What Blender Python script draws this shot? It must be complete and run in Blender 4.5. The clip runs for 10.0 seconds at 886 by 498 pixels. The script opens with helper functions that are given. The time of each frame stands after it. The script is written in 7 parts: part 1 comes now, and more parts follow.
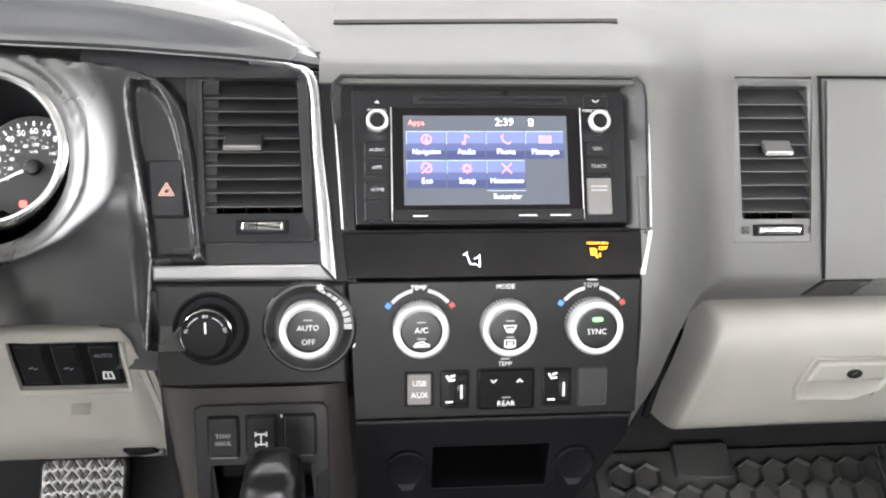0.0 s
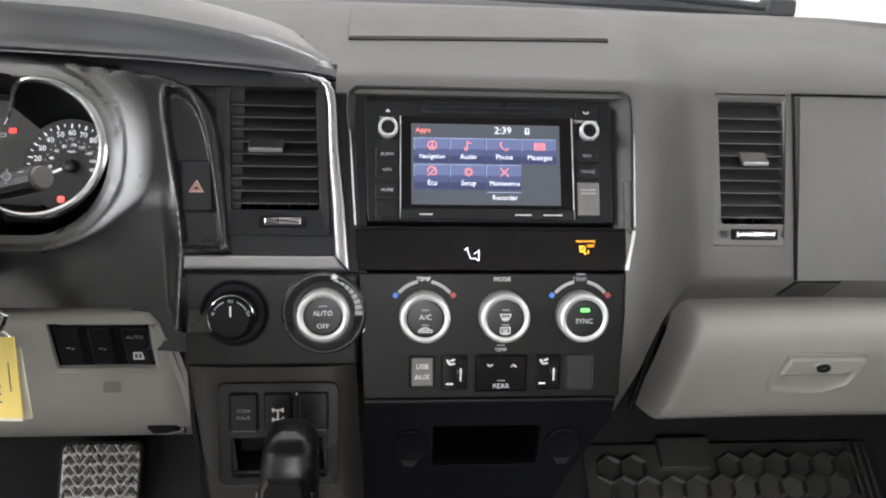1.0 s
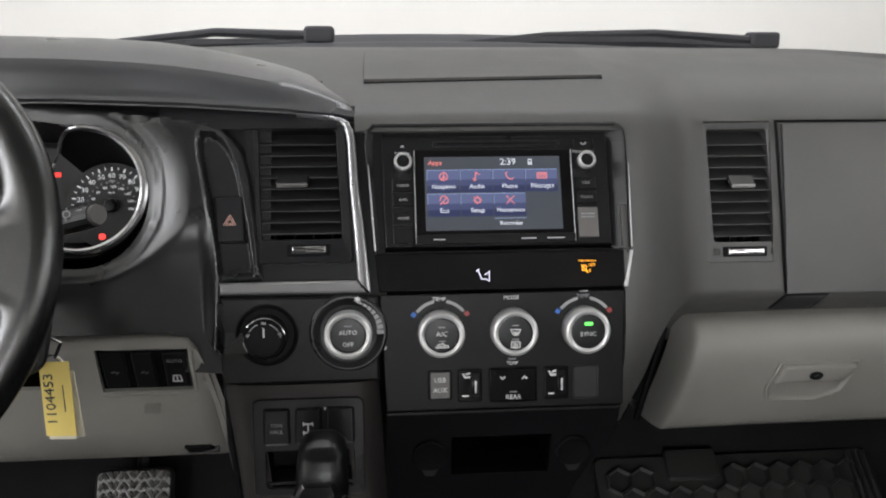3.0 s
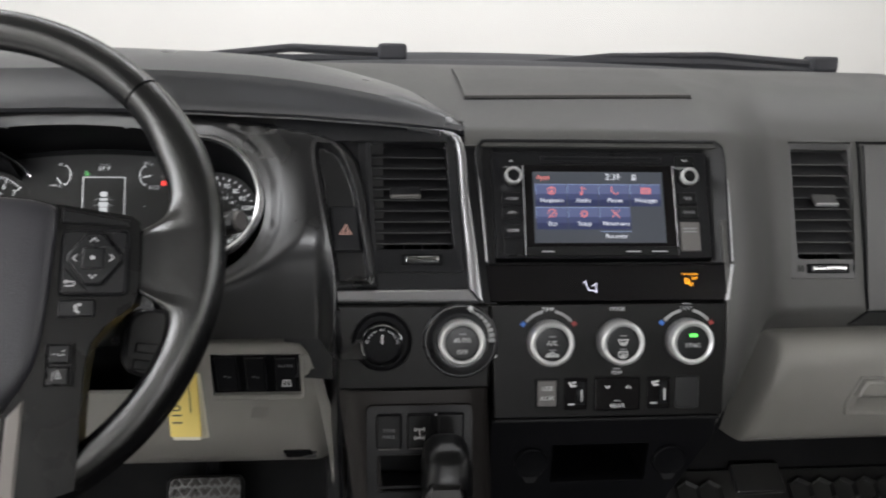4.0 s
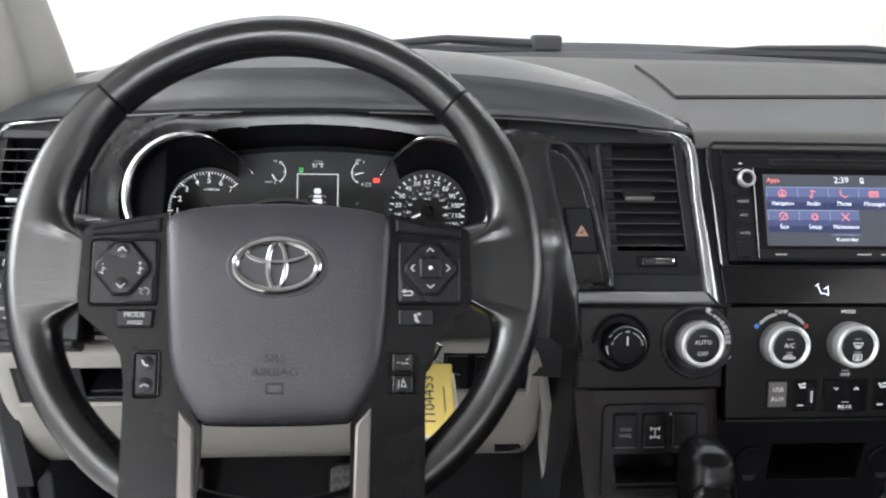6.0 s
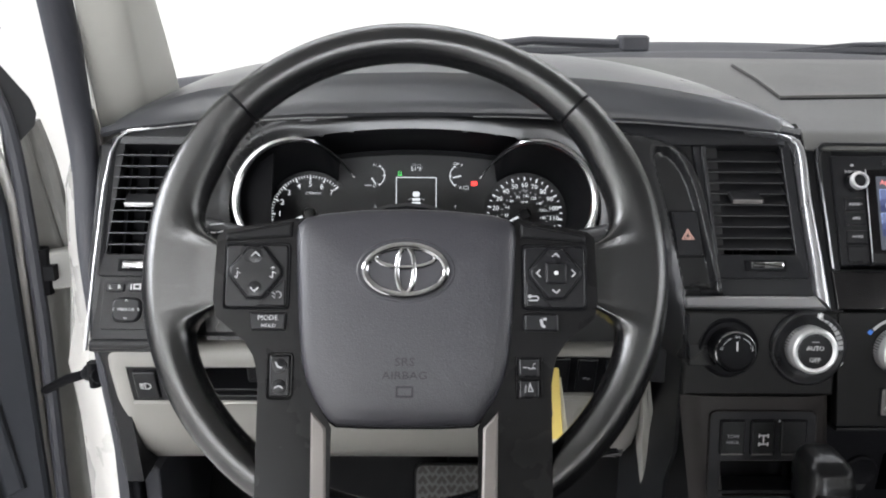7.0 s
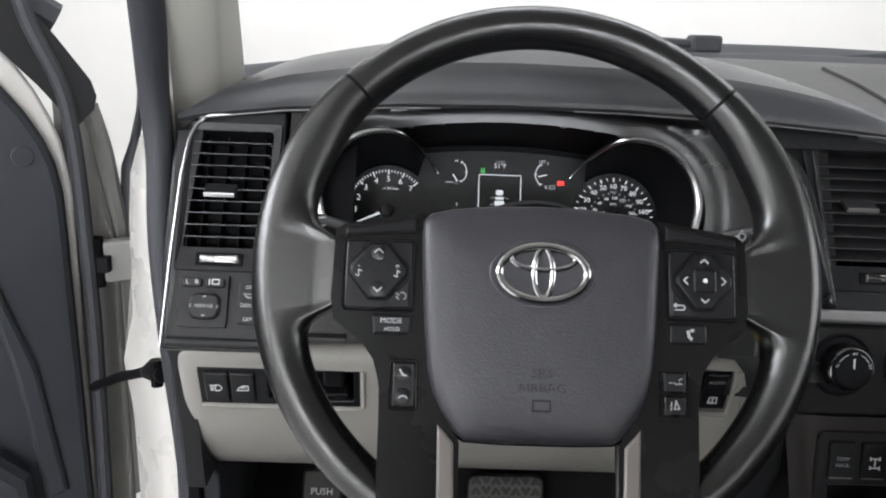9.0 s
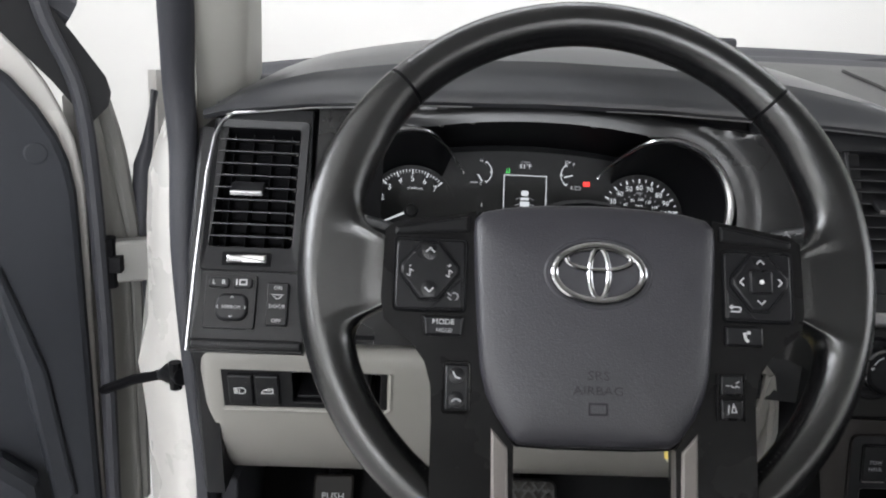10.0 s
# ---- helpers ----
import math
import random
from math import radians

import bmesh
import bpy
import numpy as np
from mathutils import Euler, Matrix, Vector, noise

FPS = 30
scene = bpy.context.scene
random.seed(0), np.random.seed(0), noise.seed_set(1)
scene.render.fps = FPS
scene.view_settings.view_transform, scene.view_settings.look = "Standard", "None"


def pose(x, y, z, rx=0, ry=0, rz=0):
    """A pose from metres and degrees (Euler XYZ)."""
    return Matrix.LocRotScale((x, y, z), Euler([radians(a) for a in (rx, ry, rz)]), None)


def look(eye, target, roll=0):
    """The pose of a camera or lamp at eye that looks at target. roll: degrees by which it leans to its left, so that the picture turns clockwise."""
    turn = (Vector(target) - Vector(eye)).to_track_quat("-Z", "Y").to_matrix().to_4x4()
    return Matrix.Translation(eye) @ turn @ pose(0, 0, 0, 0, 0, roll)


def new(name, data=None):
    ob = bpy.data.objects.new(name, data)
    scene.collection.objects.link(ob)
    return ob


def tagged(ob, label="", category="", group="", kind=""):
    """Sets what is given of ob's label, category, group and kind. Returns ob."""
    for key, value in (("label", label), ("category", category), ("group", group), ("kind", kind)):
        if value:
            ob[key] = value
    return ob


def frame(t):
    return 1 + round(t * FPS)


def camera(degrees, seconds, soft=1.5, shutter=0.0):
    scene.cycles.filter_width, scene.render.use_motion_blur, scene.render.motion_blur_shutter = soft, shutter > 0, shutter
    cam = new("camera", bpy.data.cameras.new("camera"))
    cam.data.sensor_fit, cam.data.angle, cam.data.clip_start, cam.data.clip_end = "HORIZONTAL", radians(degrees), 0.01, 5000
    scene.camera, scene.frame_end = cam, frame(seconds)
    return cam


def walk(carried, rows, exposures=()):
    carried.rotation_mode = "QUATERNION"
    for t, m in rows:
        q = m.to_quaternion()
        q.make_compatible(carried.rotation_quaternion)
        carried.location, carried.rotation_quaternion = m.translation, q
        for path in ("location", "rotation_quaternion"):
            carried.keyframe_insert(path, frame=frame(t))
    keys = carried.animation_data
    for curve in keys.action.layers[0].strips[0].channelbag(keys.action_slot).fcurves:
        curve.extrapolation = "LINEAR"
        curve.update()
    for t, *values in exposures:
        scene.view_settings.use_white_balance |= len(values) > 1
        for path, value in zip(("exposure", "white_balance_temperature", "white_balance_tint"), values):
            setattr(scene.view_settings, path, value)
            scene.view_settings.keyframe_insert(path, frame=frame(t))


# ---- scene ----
cam = camera(57.8, 10.0, soft=2.0, shutter=0.4)
PATH = [
    (0, (-0.057, -0.017, 0.983), (0.116, 1.872, 0.349), 1.0),
    (0.5, (-0.059, -0.047, 0.984), (0.108, 1.848, 0.368), 1.6),
    (1, (-0.066, -0.08, 0.989), (0.111, 1.819, 0.385), 1.9),
    (1.5, (-0.071, -0.117, 0.993), (0.109, 1.792, 0.425), 1.4),
    (2, (-0.081, -0.143, 0.996), (0.118, 1.764, 0.428), 1.4),
    (3.3, (-0.076, -0.139, 0.996), (0.079, 1.792, 0.496), -0.1),
    (3.5, (-0.113, -0.155, 0.996), (0.073, 1.775, 0.508), 0.2),
    (4, (-0.184, -0.153, 0.994), (-0.01, 1.782, 0.517), 1.1),
    (4.5, (-0.262, -0.154, 0.995), (-0.182, 1.788, 0.523), 1.3),
    (5, (-0.317, -0.141, 0.997), (-0.241, 1.801, 0.527), 1.5),
    (5.2, (-0.332, -0.138, 0.998), (-0.225, 1.8, 0.513), 1.7),
    (6.3, (-0.419, -0.137, 1.017), (-0.26, 1.782, 0.477), 1.5),
    (6.5, (-0.431, -0.136, 1.017), (-0.329, 1.787, 0.477), 1.1),
    (7, (-0.446, -0.137, 1.018), (-0.415, 1.789, 0.477), 0.6),
    (7.5, (-0.454, -0.133, 1.017), (-0.369, 1.791, 0.48), 1.2),
    (8, (-0.476, -0.122, 1.017), (-0.374, 1.803, 0.484), 1.3),
    (8.5, (-0.503, -0.109, 1.007), (-0.428, 1.818, 0.477), 1.7),
    (9, (-0.531, -0.095, 1.003), (-0.494, 1.832, 0.468), 2.3),
    (9.5, (-0.546, -0.089, 1.0), (-0.505, 1.838, 0.467), 2.4),
    (10, (-0.572, -0.084, 0.996), (-0.492, 1.844, 0.471), 2.9),
]
walk(cam, [(t, look(eye, target, roll)) for t, eye, target, roll in PATH], exposures=[(0, 3.21, 6550, 11), (0.5, 2.48, 6550, 11), (1, 2.13, 6550, 11), (2, 1.91, 6550, 11), (3.3, 1.34, 6550, 11), (4, 1.33, 6550, 11), (5, 1.97, 6300, 11), (6.3, 1.92, 6350, 11), (7.5, 1.94, 6350, 11), (8, 1.93, 6350, 11), (8.5, 1.58, 6350, 11), (9, 1.58, 6350, 11), (10, 1.51, 6350, 11)])

# ---- light: a white photo booth; unseen area lamps added to balance brightness ----
world = bpy.data.worlds.new("booth_air")
scene.world = world
world.use_nodes = True
world.node_tree.nodes["Background"].inputs[0].default_value = (1.0, 0.98, 0.95, 1)
world.node_tree.nodes["Background"].inputs[1].default_value = 0.1


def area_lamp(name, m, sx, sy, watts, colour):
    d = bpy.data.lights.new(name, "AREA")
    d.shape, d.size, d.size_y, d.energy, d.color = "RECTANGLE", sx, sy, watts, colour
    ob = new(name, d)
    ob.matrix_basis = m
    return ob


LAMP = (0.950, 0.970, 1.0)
# all added: washes that brighten the walls, fills that light the cabin
area_lamp("front_wall_wash", pose(0, 4.6, 3.4, 58, 0, 0), 9.0, 1.6, 84, LAMP)
area_lamp("rear_wall_wash", pose(0, -3.6, 3.4, -58, 0, 0), 9.0, 0.5, 470, LAMP)
# added behind the cabin to raise highlights on wheel and dashboard
area_lamp("rear_fill", pose(-0.8, -5.4, 1.75, 90, 0, 0), 3.0, 0.5, 80, LAMP)
area_lamp("ceiling_fill", pose(0, 2.3, 3.55), 7.0, 0.5, 36, LAMP)
area_lamp("left_fill", pose(-4.6, -0.4, 2.6, 0, -70, 0), 1.0, 4.8, 80, LAMP)
area_lamp("right_fill", pose(5.9, -1.0, 2.3, 0, 90, 0), 1.6, 5.0, 32, LAMP)


# ---- materials ----
def mat(name, col, rough=0.5, metal=0.0, var=0.12, grain=900.0, bump=0.15, stain=14.0, cell=False, coat=0.0, spec=0.5, rvar=0.04):
    m = bpy.data.materials.new(name)
    m.use_nodes = True
    nt = m.node_tree
    N, L = nt.nodes, nt.links
    b = N["Principled BSDF"]
    b.inputs["Metallic"].default_value = metal
    b.inputs["Coat Weight"].default_value = coat
    b.inputs["Coat Roughness"].default_value = 0.06
    b.inputs["Specular IOR Level"].default_value = spec
    tc = N.new("ShaderNodeTexCoord")
    big = N.new("ShaderNodeTexNoise")
    big.inputs["Scale"].default_value, big.inputs["Detail"].default_value = stain, 5
    fine = N.new("ShaderNodeTexVoronoi" if cell else "ShaderNodeTexNoise")
    fine.inputs["Scale"].default_value = grain
    L.new(tc.outputs["Object"], big.inputs["Vector"])
    L.new(tc.outputs["Object"], fine.inputs["Vector"])
    add = N.new("ShaderNodeMath")
    add.operation = "MULTIPLY_ADD"
    fo = fine.outputs["Distance"] if cell else fine.outputs["Fac"]
    L.new(fo, add.inputs[0])
    add.inputs[1].default_value = 0.45
    L.new(big.outputs["Fac"], add.inputs[2])
    ramp = N.new("ShaderNodeMapRange")
    ramp.inputs["From Min"].default_value, ramp.inputs["From Max"].default_value = 0.35, 1.1
    ramp.inputs["To Min"].default_value, ramp.inputs["To Max"].default_value = 1 - var, 1 + var
    L.new(add.outputs[0], ramp.inputs["Value"])
    mul = N.new("ShaderNodeVectorMath")
    mul.operation = "SCALE"
    mul.inputs[0].default_value = col
    L.new(ramp.outputs[0], mul.inputs["Scale"])
    L.new(mul.outputs[0], b.inputs["Base Color"])
    rr_ = N.new("ShaderNodeMapRange")
    rr_.inputs["From Min"].default_value, rr_.inputs["From Max"].default_value = 0.3, 0.7
    rr_.inputs["To Min"].default_value, rr_.inputs["To Max"].default_value = max(0.02, rough - rvar), min(1, rough + rvar)
    L.new(big.outputs["Fac"], rr_.inputs["Value"])
    L.new(rr_.outputs[0], b.inputs["Roughness"])
    if bump:
        bn = N.new("ShaderNodeBump")
        bn.inputs["Strength"].default_value, bn.inputs["Distance"].default_value = bump, 0.0006
        L.new(fo, bn.inputs["Height"])
        L.new(bn.outputs[0], b.inputs["Normal"])
    return m


def glow(name, col, strength):
    m = bpy.data.materials.new(name)
    m.use_nodes = True
    b = m.node_tree.nodes["Principled BSDF"]
    b.inputs["Base Color"].default_value = (0.02, 0.02, 0.02, 1)
    b.inputs["Roughness"].default_value = 0.1
    b.inputs["Emission Color"].default_value = (*col, 1)
    b.inputs["Emission Strength"].default_value = strength
    return m


def leather(name, col, rough, wrinkle, crease=0.0, spec=0.5):
    m = mat(name, col, rough, spec=spec, grain=1000, bump=0.16, cell=True, stain=40, var=0.06, rvar=0.015)
    nt = m.node_tree
    N, L = nt.nodes, nt.links
    tc = N["Texture Coordinate"]
    wav = N.new("ShaderNodeTexNoise")
    wav.inputs["Scale"].default_value, wav.inputs["Detail"].default_value, wav.inputs["Distortion"].default_value = 160, 4, 1.5
    L.new(tc.outputs["Object"], wav.inputs["Vector"])
    b2 = N.new("ShaderNodeBump")
    b2.inputs["Strength"].default_value, b2.inputs["Distance"].default_value = wrinkle, 0.0015
    L.new(wav.outputs["Fac"], b2.inputs["Height"])
    L.new(N["Bump"].outputs[0], b2.inputs["Normal"])
    last = b2
    if crease:
        # creases that run across the rim: noise stretched in the wheel's own angle and radius
        off = N.new("ShaderNodeVectorMath")
        off.operation = "SUBTRACT"
        off.inputs[1].default_value = (-0.462, 0.386, 0.855)
        L.new(tc.outputs["Object"], off.inputs[0])
        rot = N.new("ShaderNodeVectorRotate")
        rot.rotation_type, rot.inputs["Angle"].default_value = "X_AXIS", math.atan(0.4663)
        L.new(off.outputs[0], rot.inputs["Vector"])
        sep = N.new("ShaderNodeSeparateXYZ")
        L.new(rot.outputs[0], sep.inputs[0])
        ang = N.new("ShaderNodeMath")
        ang.operation = "ARCTAN2"
        L.new(sep.outputs["X"], ang.inputs[0])
        L.new(sep.outputs["Z"], ang.inputs[1])
        leng = N.new("ShaderNodeVectorMath")
        leng.operation = "LENGTH"
        L.new(rot.outputs[0], leng.inputs[0])
        comb = N.new("ShaderNodeCombineXYZ")
        L.new(ang.outputs[0], comb.inputs["X"])
        L.new(leng.outputs["Value"], comb.inputs["Y"])
        L.new(sep.outputs["Y"], comb.inputs["Z"])
        mp = N.new("ShaderNodeVectorMath")
        mp.operation = "MULTIPLY"
        mp.inputs[1].default_value = (75, 90, 60)
        L.new(comb.outputs[0], mp.inputs[0])
        cr = N.new("ShaderNodeTexNoise")
        cr.inputs["Scale"].default_value, cr.inputs["Detail"].default_value, cr.inputs["Distortion"].default_value = 1.0, 3, 0.8
        L.new(mp.outputs[0], cr.inputs["Vector"])
        mask = N.new("ShaderNodeTexNoise")
        mask.inputs["Scale"].default_value = 26
        L.new(tc.outputs["Object"], mask.inputs["Vector"])
        mm = N.new("ShaderNodeMapRange")
        mm.inputs["From Min"].default_value, mm.inputs["From Max"].default_value = 0.35, 0.75
        L.new(mask.outputs["Fac"], mm.inputs["Value"])
        mul = N.new("ShaderNodeMath")
        mul.operation = "MULTIPLY"
        L.new(cr.outputs["Fac"], mul.inputs[0])
        L.new(mm.outputs[0], mul.inputs[1])
        b3 = N.new("ShaderNodeBump")
        b3.inputs["Strength"].default_value, b3.inputs["Distance"].default_value = crease, 0.002
        L.new(mul.outputs[0], b3.inputs["Height"])
        L.new(b2.outputs[0], b3.inputs["Normal"])
        last = b3
    L.new(last.outputs[0], N["Principled BSDF"].inputs["Normal"])
    return m


GREY = mat("graphite_vinyl", (0.066, 0.065, 0.062), 0.52, grain=1100, bump=0.35)
FACE = mat("graphite_plastic", (0.074, 0.073, 0.073), 0.44, grain=1300, bump=0.25)
BLACK = mat("black_soft_plastic", (0.0105, 0.0107, 0.0120), 0.36, grain=1300, bump=0.25, spec=0.30)
HOODV = mat("navy_black_vinyl", (0.038, 0.039, 0.044), 0.31, grain=1100, bump=0.2, spec=1.0)
SURR = mat("smooth_black_surround", (0.0095, 0.0095, 0.0102), 0.29, grain=1400, bump=0.06, spec=0.6)
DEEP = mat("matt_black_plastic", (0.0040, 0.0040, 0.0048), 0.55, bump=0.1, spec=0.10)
FASC = mat("charcoal_fascia", (0.0090, 0.0090, 0.0095), 0.38, grain=1500, bump=0.2, spec=0.15)
BEZEL = mat("charcoal_bezel", (0.0120, 0.0120, 0.0127), 0.42, grain=1500, bump=0.15, spec=0.35)
CLIMP = mat("charcoal_climate_panel", (0.0064, 0.0062, 0.0060), 0.40, grain=1500, bump=0.2, spec=0.15)
SATIN = mat("satin_black_plastic", (0.0085, 0.0085, 0.0095), 0.30, grain=1500, bump=0.1, spec=0.28)
LEVER = mat("black_lever_leather", (0.0042, 0.0042, 0.0045), 0.28, grain=1000, bump=0.10, cell=True, spec=0.22)
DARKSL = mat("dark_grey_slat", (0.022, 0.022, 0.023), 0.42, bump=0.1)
# paler than the slats: light caught on their edges, put into the colour
SLATGLEAM = mat("slat_edge_gleam", (0.045, 0.046, 0.050), 0.30, bump=0.0)
BROWN = mat("warm_grey_metallic_plastic", (0.0185, 0.0164, 0.0155), 0.38, metal=0.2, spec=0.17, grain=1600, bump=0.1)
STONE = mat("light_grey_plastic", (0.245, 0.236, 0.219), 0.42, grain=1200, bump=0.25, var=0.06)
PIANO = mat("gloss_black_panel", (0.005, 0.0045, 0.005), 0.12, bump=0.0, rvar=0.04, spec=0.32)
CHROME = mat("polished_chrome", (0.80, 0.80, 0.81), 0.12, metal=1.0, bump=0.0, var=0.03, rvar=0.04)
SILVER = mat("satin_silver", (0.66, 0.66, 0.66), 0.36, metal=0.65, grain=2200, bump=0.03, var=0.03, rvar=0.02)
DIALRING = mat("satin_chrome_ring", (0.55, 0.55, 0.56), 0.24, metal=1.0, bump=0.0, var=0.03, rvar=0.03)
BADGE = mat("badge_chrome", (0.42, 0.42, 0.43), 0.16, metal=1.0, bump=0.0, var=0.03, rvar=0.03)
TRIM = mat("brushed_metal_trim", (0.38, 0.38, 0.39), 0.30, metal=0.9, grain=2200, bump=0.05, var=0.04, rvar=0.03)
BRUSH = mat("silver_paint", (0.52, 0.52, 0.53), 0.34, metal=0.6, grain=2200, bump=0.05, var=0.03, rvar=0.02)
WHEEL = leather("black_worn_leather", (0.0060, 0.0060, 0.0066), 0.24, 0.0, spec=0.85)
GRIP = leather("creased_worn_leather", (0.0060, 0.0059, 0.0063), 0.24, 0.05, 0.06, spec=0.85)
PADM = leather("airbag_cover_vinyl", (0.0285, 0.0280, 0.0330), 0.38, 0.05)
WPLAST = mat("black_spoke_plastic", (0.0065, 0.0063, 0.0065), 0.28, grain=1500, bump=0.1, spec=0.16)
SPGREY = mat("grey_spoke_insert", (0.17, 0.155, 0.145), 0.36, metal=0.3, bump=0.1)
DOORP = mat("navy_black_door_plastic", (0.0250, 0.0270, 0.0325), 0.50, grain=1100, bump=0.3, spec=0.3)
DIALM = mat("dial_face", (0.0105, 0.0105, 0.0113), 0.45, grain=1500, bump=0.05, spec=0.4)
RUBBER = mat("black_rubber", (0.026, 0.027, 0.033), 0.62, grain=500, bump=0.3)
PAINT = mat("white_car_paint", (0.50, 0.488, 0.465), 0.28, bump=0.0, coat=0.5, var=0.03)
# the white car paint again, darkened in colour for the shaded door gap
PAINT_SHADE = mat("shaded_white_paint", (0.21, 0.206, 0.196), 0.5, bump=0.1, var=0.14, stain=25)
PILLAR = mat("grey_pillar_trim", (0.40, 0.395, 0.36), 0.6, grain=1100, bump=0.3, var=0.06)
CARPET = mat("black_carpet", (0.0050, 0.0050, 0.0058), 0.95, grain=700, bump=0.9)
MATR = mat("moulded_rubber_mat", (0.020, 0.0195, 0.019), 0.33, grain=400, bump=0.25, spec=0.9)
PEDAL = mat("worn_pedal_rubber", (0.022, 0.0192, 0.0160), 0.6, grain=300, bump=0.4)
WALLM = mat("white_booth_wall", (0.56, 0.552, 0.53), 0.7, bump=0.0, stain=0.6, var=0.05)
FLOORM = mat("pale_booth_floor", (0.42, 0.41, 0.40), 0.4, bump=0.05, stain=1.2, grain=60)
HEADL = mat("grey_headliner", (0.58, 0.57, 0.54), 0.9, grain=900, bump=0.4)
YELLOW = mat("yellow_card", (0.80, 0.62, 0.16), 0.55, bump=0.1, var=0.06)
CARDW = mat("clear_sleeve_white", (0.66, 0.62, 0.50), 0.4, bump=0.05)
INK = mat("dark_ink", (0.03, 0.03, 0.035), 0.6, bump=0.0)
WPRINT = mat("worn_print", (0.42, 0.42, 0.43), 0.5, bump=0.0, var=0.05)
PRINT = mat("pale_print", (0.62, 0.62, 0.62), 0.5, bump=0.0, var=0.03)
DIMPR = mat("dim_print", (0.22, 0.22, 0.23), 0.5, bump=0.0, var=0.03)
GREYBT = mat("grey_button", (0.10, 0.094, 0.09), 0.45, bump=0.1)
BLUEP = mat("blue_print", (0.03, 0.14, 0.50), 0.5, bump=0.0)
REDP = mat("red_print", (0.30, 0.028, 0.024), 0.5, bump=0.0)
# darker copy of the airbag cover vinyl: shade of the embossing as colour
EMB = mat("emboss_shade_vinyl", (0.0085, 0.0085, 0.011), 0.6, bump=0.1)
HAZ = mat("hazard_symbol", (0.48, 0.27, 0.22), 0.5, bump=0.0)
ARCG = mat("mid_grey_print", (0.27, 0.27, 0.27), 0.5, bump=0.0)
STITCH = mat("dark_thread", (0.035, 0.035, 0.035), 0.7, bump=0.0)

SCR_BG = glow("screen_background", (0.020, 0.023, 0.029), 1.0)
SCR_BTN = glow("screen_tile", (0.038, 0.048, 0.098), 1.0)
SCR_LOW = glow("screen_tile_shade", (0.007, 0.010, 0.036), 1.0)
SCR_MID = glow("screen_tile_blend", (0.018, 0.024, 0.062), 1.0)
SCR_LINE = glow("screen_tile_edge", (0.13, 0.17, 0.28), 1.0)
SCR_TXT = glow("screen_white", (0.34, 0.355, 0.385), 1.0)
SCR_RED = glow("screen_red", (0.40, 0.105, 0.095), 1.0)
GAUGE = glow("gauge_white", (0.24, 0.25, 0.257), 1.0)
GAUGED = glow("gauge_dim", (0.11, 0.114, 0.118), 1.0)
AMBER = glow("amber_lamp", (0.62, 0.25, 0.012), 1.0)
REDL = glow("red_lamp", (0.60, 0.032, 0.026), 1.0)
GREENL = glow("green_lamp", (0.10, 0.85, 0.10), 1.0)
GREEND = glow("green_lamp_dim", (0.04, 0.28, 0.06), 1.0)
ICEW = glow("display_white", (0.42, 0.42, 0.52), 1.0)


def glass(name, gloss):
    m = bpy.data.materials.new(name)
    m.use_nodes = True
    nt = m.node_tree
    nt.nodes.clear()
    out, mix, tr, gl, fr = (nt.nodes.new("ShaderNode" + k) for k in ("OutputMaterial", "MixShader", "BsdfTransparent", "BsdfGlossy", "Fresnel"))
    gl.inputs["Roughness"].default_value = 0.02
    fr.inputs["IOR"].default_value = gloss
    for a, b in ((fr.outputs[0], mix.inputs[0]), (tr.outputs[0], mix.inputs[1]), (gl.outputs[0], mix.inputs[2]), (mix.outputs[0], out.inputs[0])):
        nt.links.new(a, b)
    return m


GLASS = glass("clear_glass", 1.35)


# ---- building helpers ----
def plane(p, k):
    """A frame on a leaning panel: x to the right, y up along it, z out of it; k is how far it leans back per metre of height."""
    a = math.atan(k)
    s, c = math.sin(a), math.cos(a)
    return Matrix(((1, 0, 0, p[0]), (0, s, -c, p[1]), (0, c, s, p[2]), (0, 0, 0, 1)))


def thing(name, at, label, category, group="", kind=""):
    ob = new(name)
    ob.empty_display_size = 0.02
    ob.matrix_basis = Matrix.Translation(at)
    return tagged(ob, label, category, group, kind)


def part(name, bm, material, parent=None, label="", smooth=26.0):
    me = bpy.data.meshes.new(name)
    bmesh.ops.recalc_face_normals(bm, faces=bm.faces)
    bm.to_mesh(me)
    bm.free()
    me.materials.append(material)
    if smooth:
        me.shade_smooth()
        me.set_sharp_from_angle(angle=radians(smooth))
    ob = new(name, me)
    if parent:
        ob.parent = parent
        if parent.type == "EMPTY":
            ob.matrix_parent_inverse = parent.matrix_basis.inverted()
    if label:
        tagged(ob, label)
    return ob


def rr(u0, v0, u1, v1, r=0.002, seg=4):
    pts = []
    for cx, cy, a0 in ((u1 - r, v1 - r, 0), (u0 + r, v1 - r, 90), (u0 + r, v0 + r, 180), (u1 - r, v0 + r, 270)):
        for i in range(seg + 1):
            a = radians(a0 + 90 * i / seg)
            pts.append((cx + r * math.cos(a), cy + r * math.sin(a)))
    return pts


def rounded(poly, k):
    """A closed outline smoothed through its corners, k points for each side."""
    out, n = [], len(poly)
    for i in range(n):
        p0, p1, p2, p3 = (Vector(poly[(i + j) % n]) for j in (-1, 0, 1, 2))
        for j in range(k):
            t = j / k
            out.append(tuple(0.5 * (2 * p1 + (p2 - p0) * t + (2 * p0 - 5 * p1 + 4 * p2 - p3) * t * t + (3 * p1 - p0 - 3 * p2 + p3) * t ** 3)))
    return out


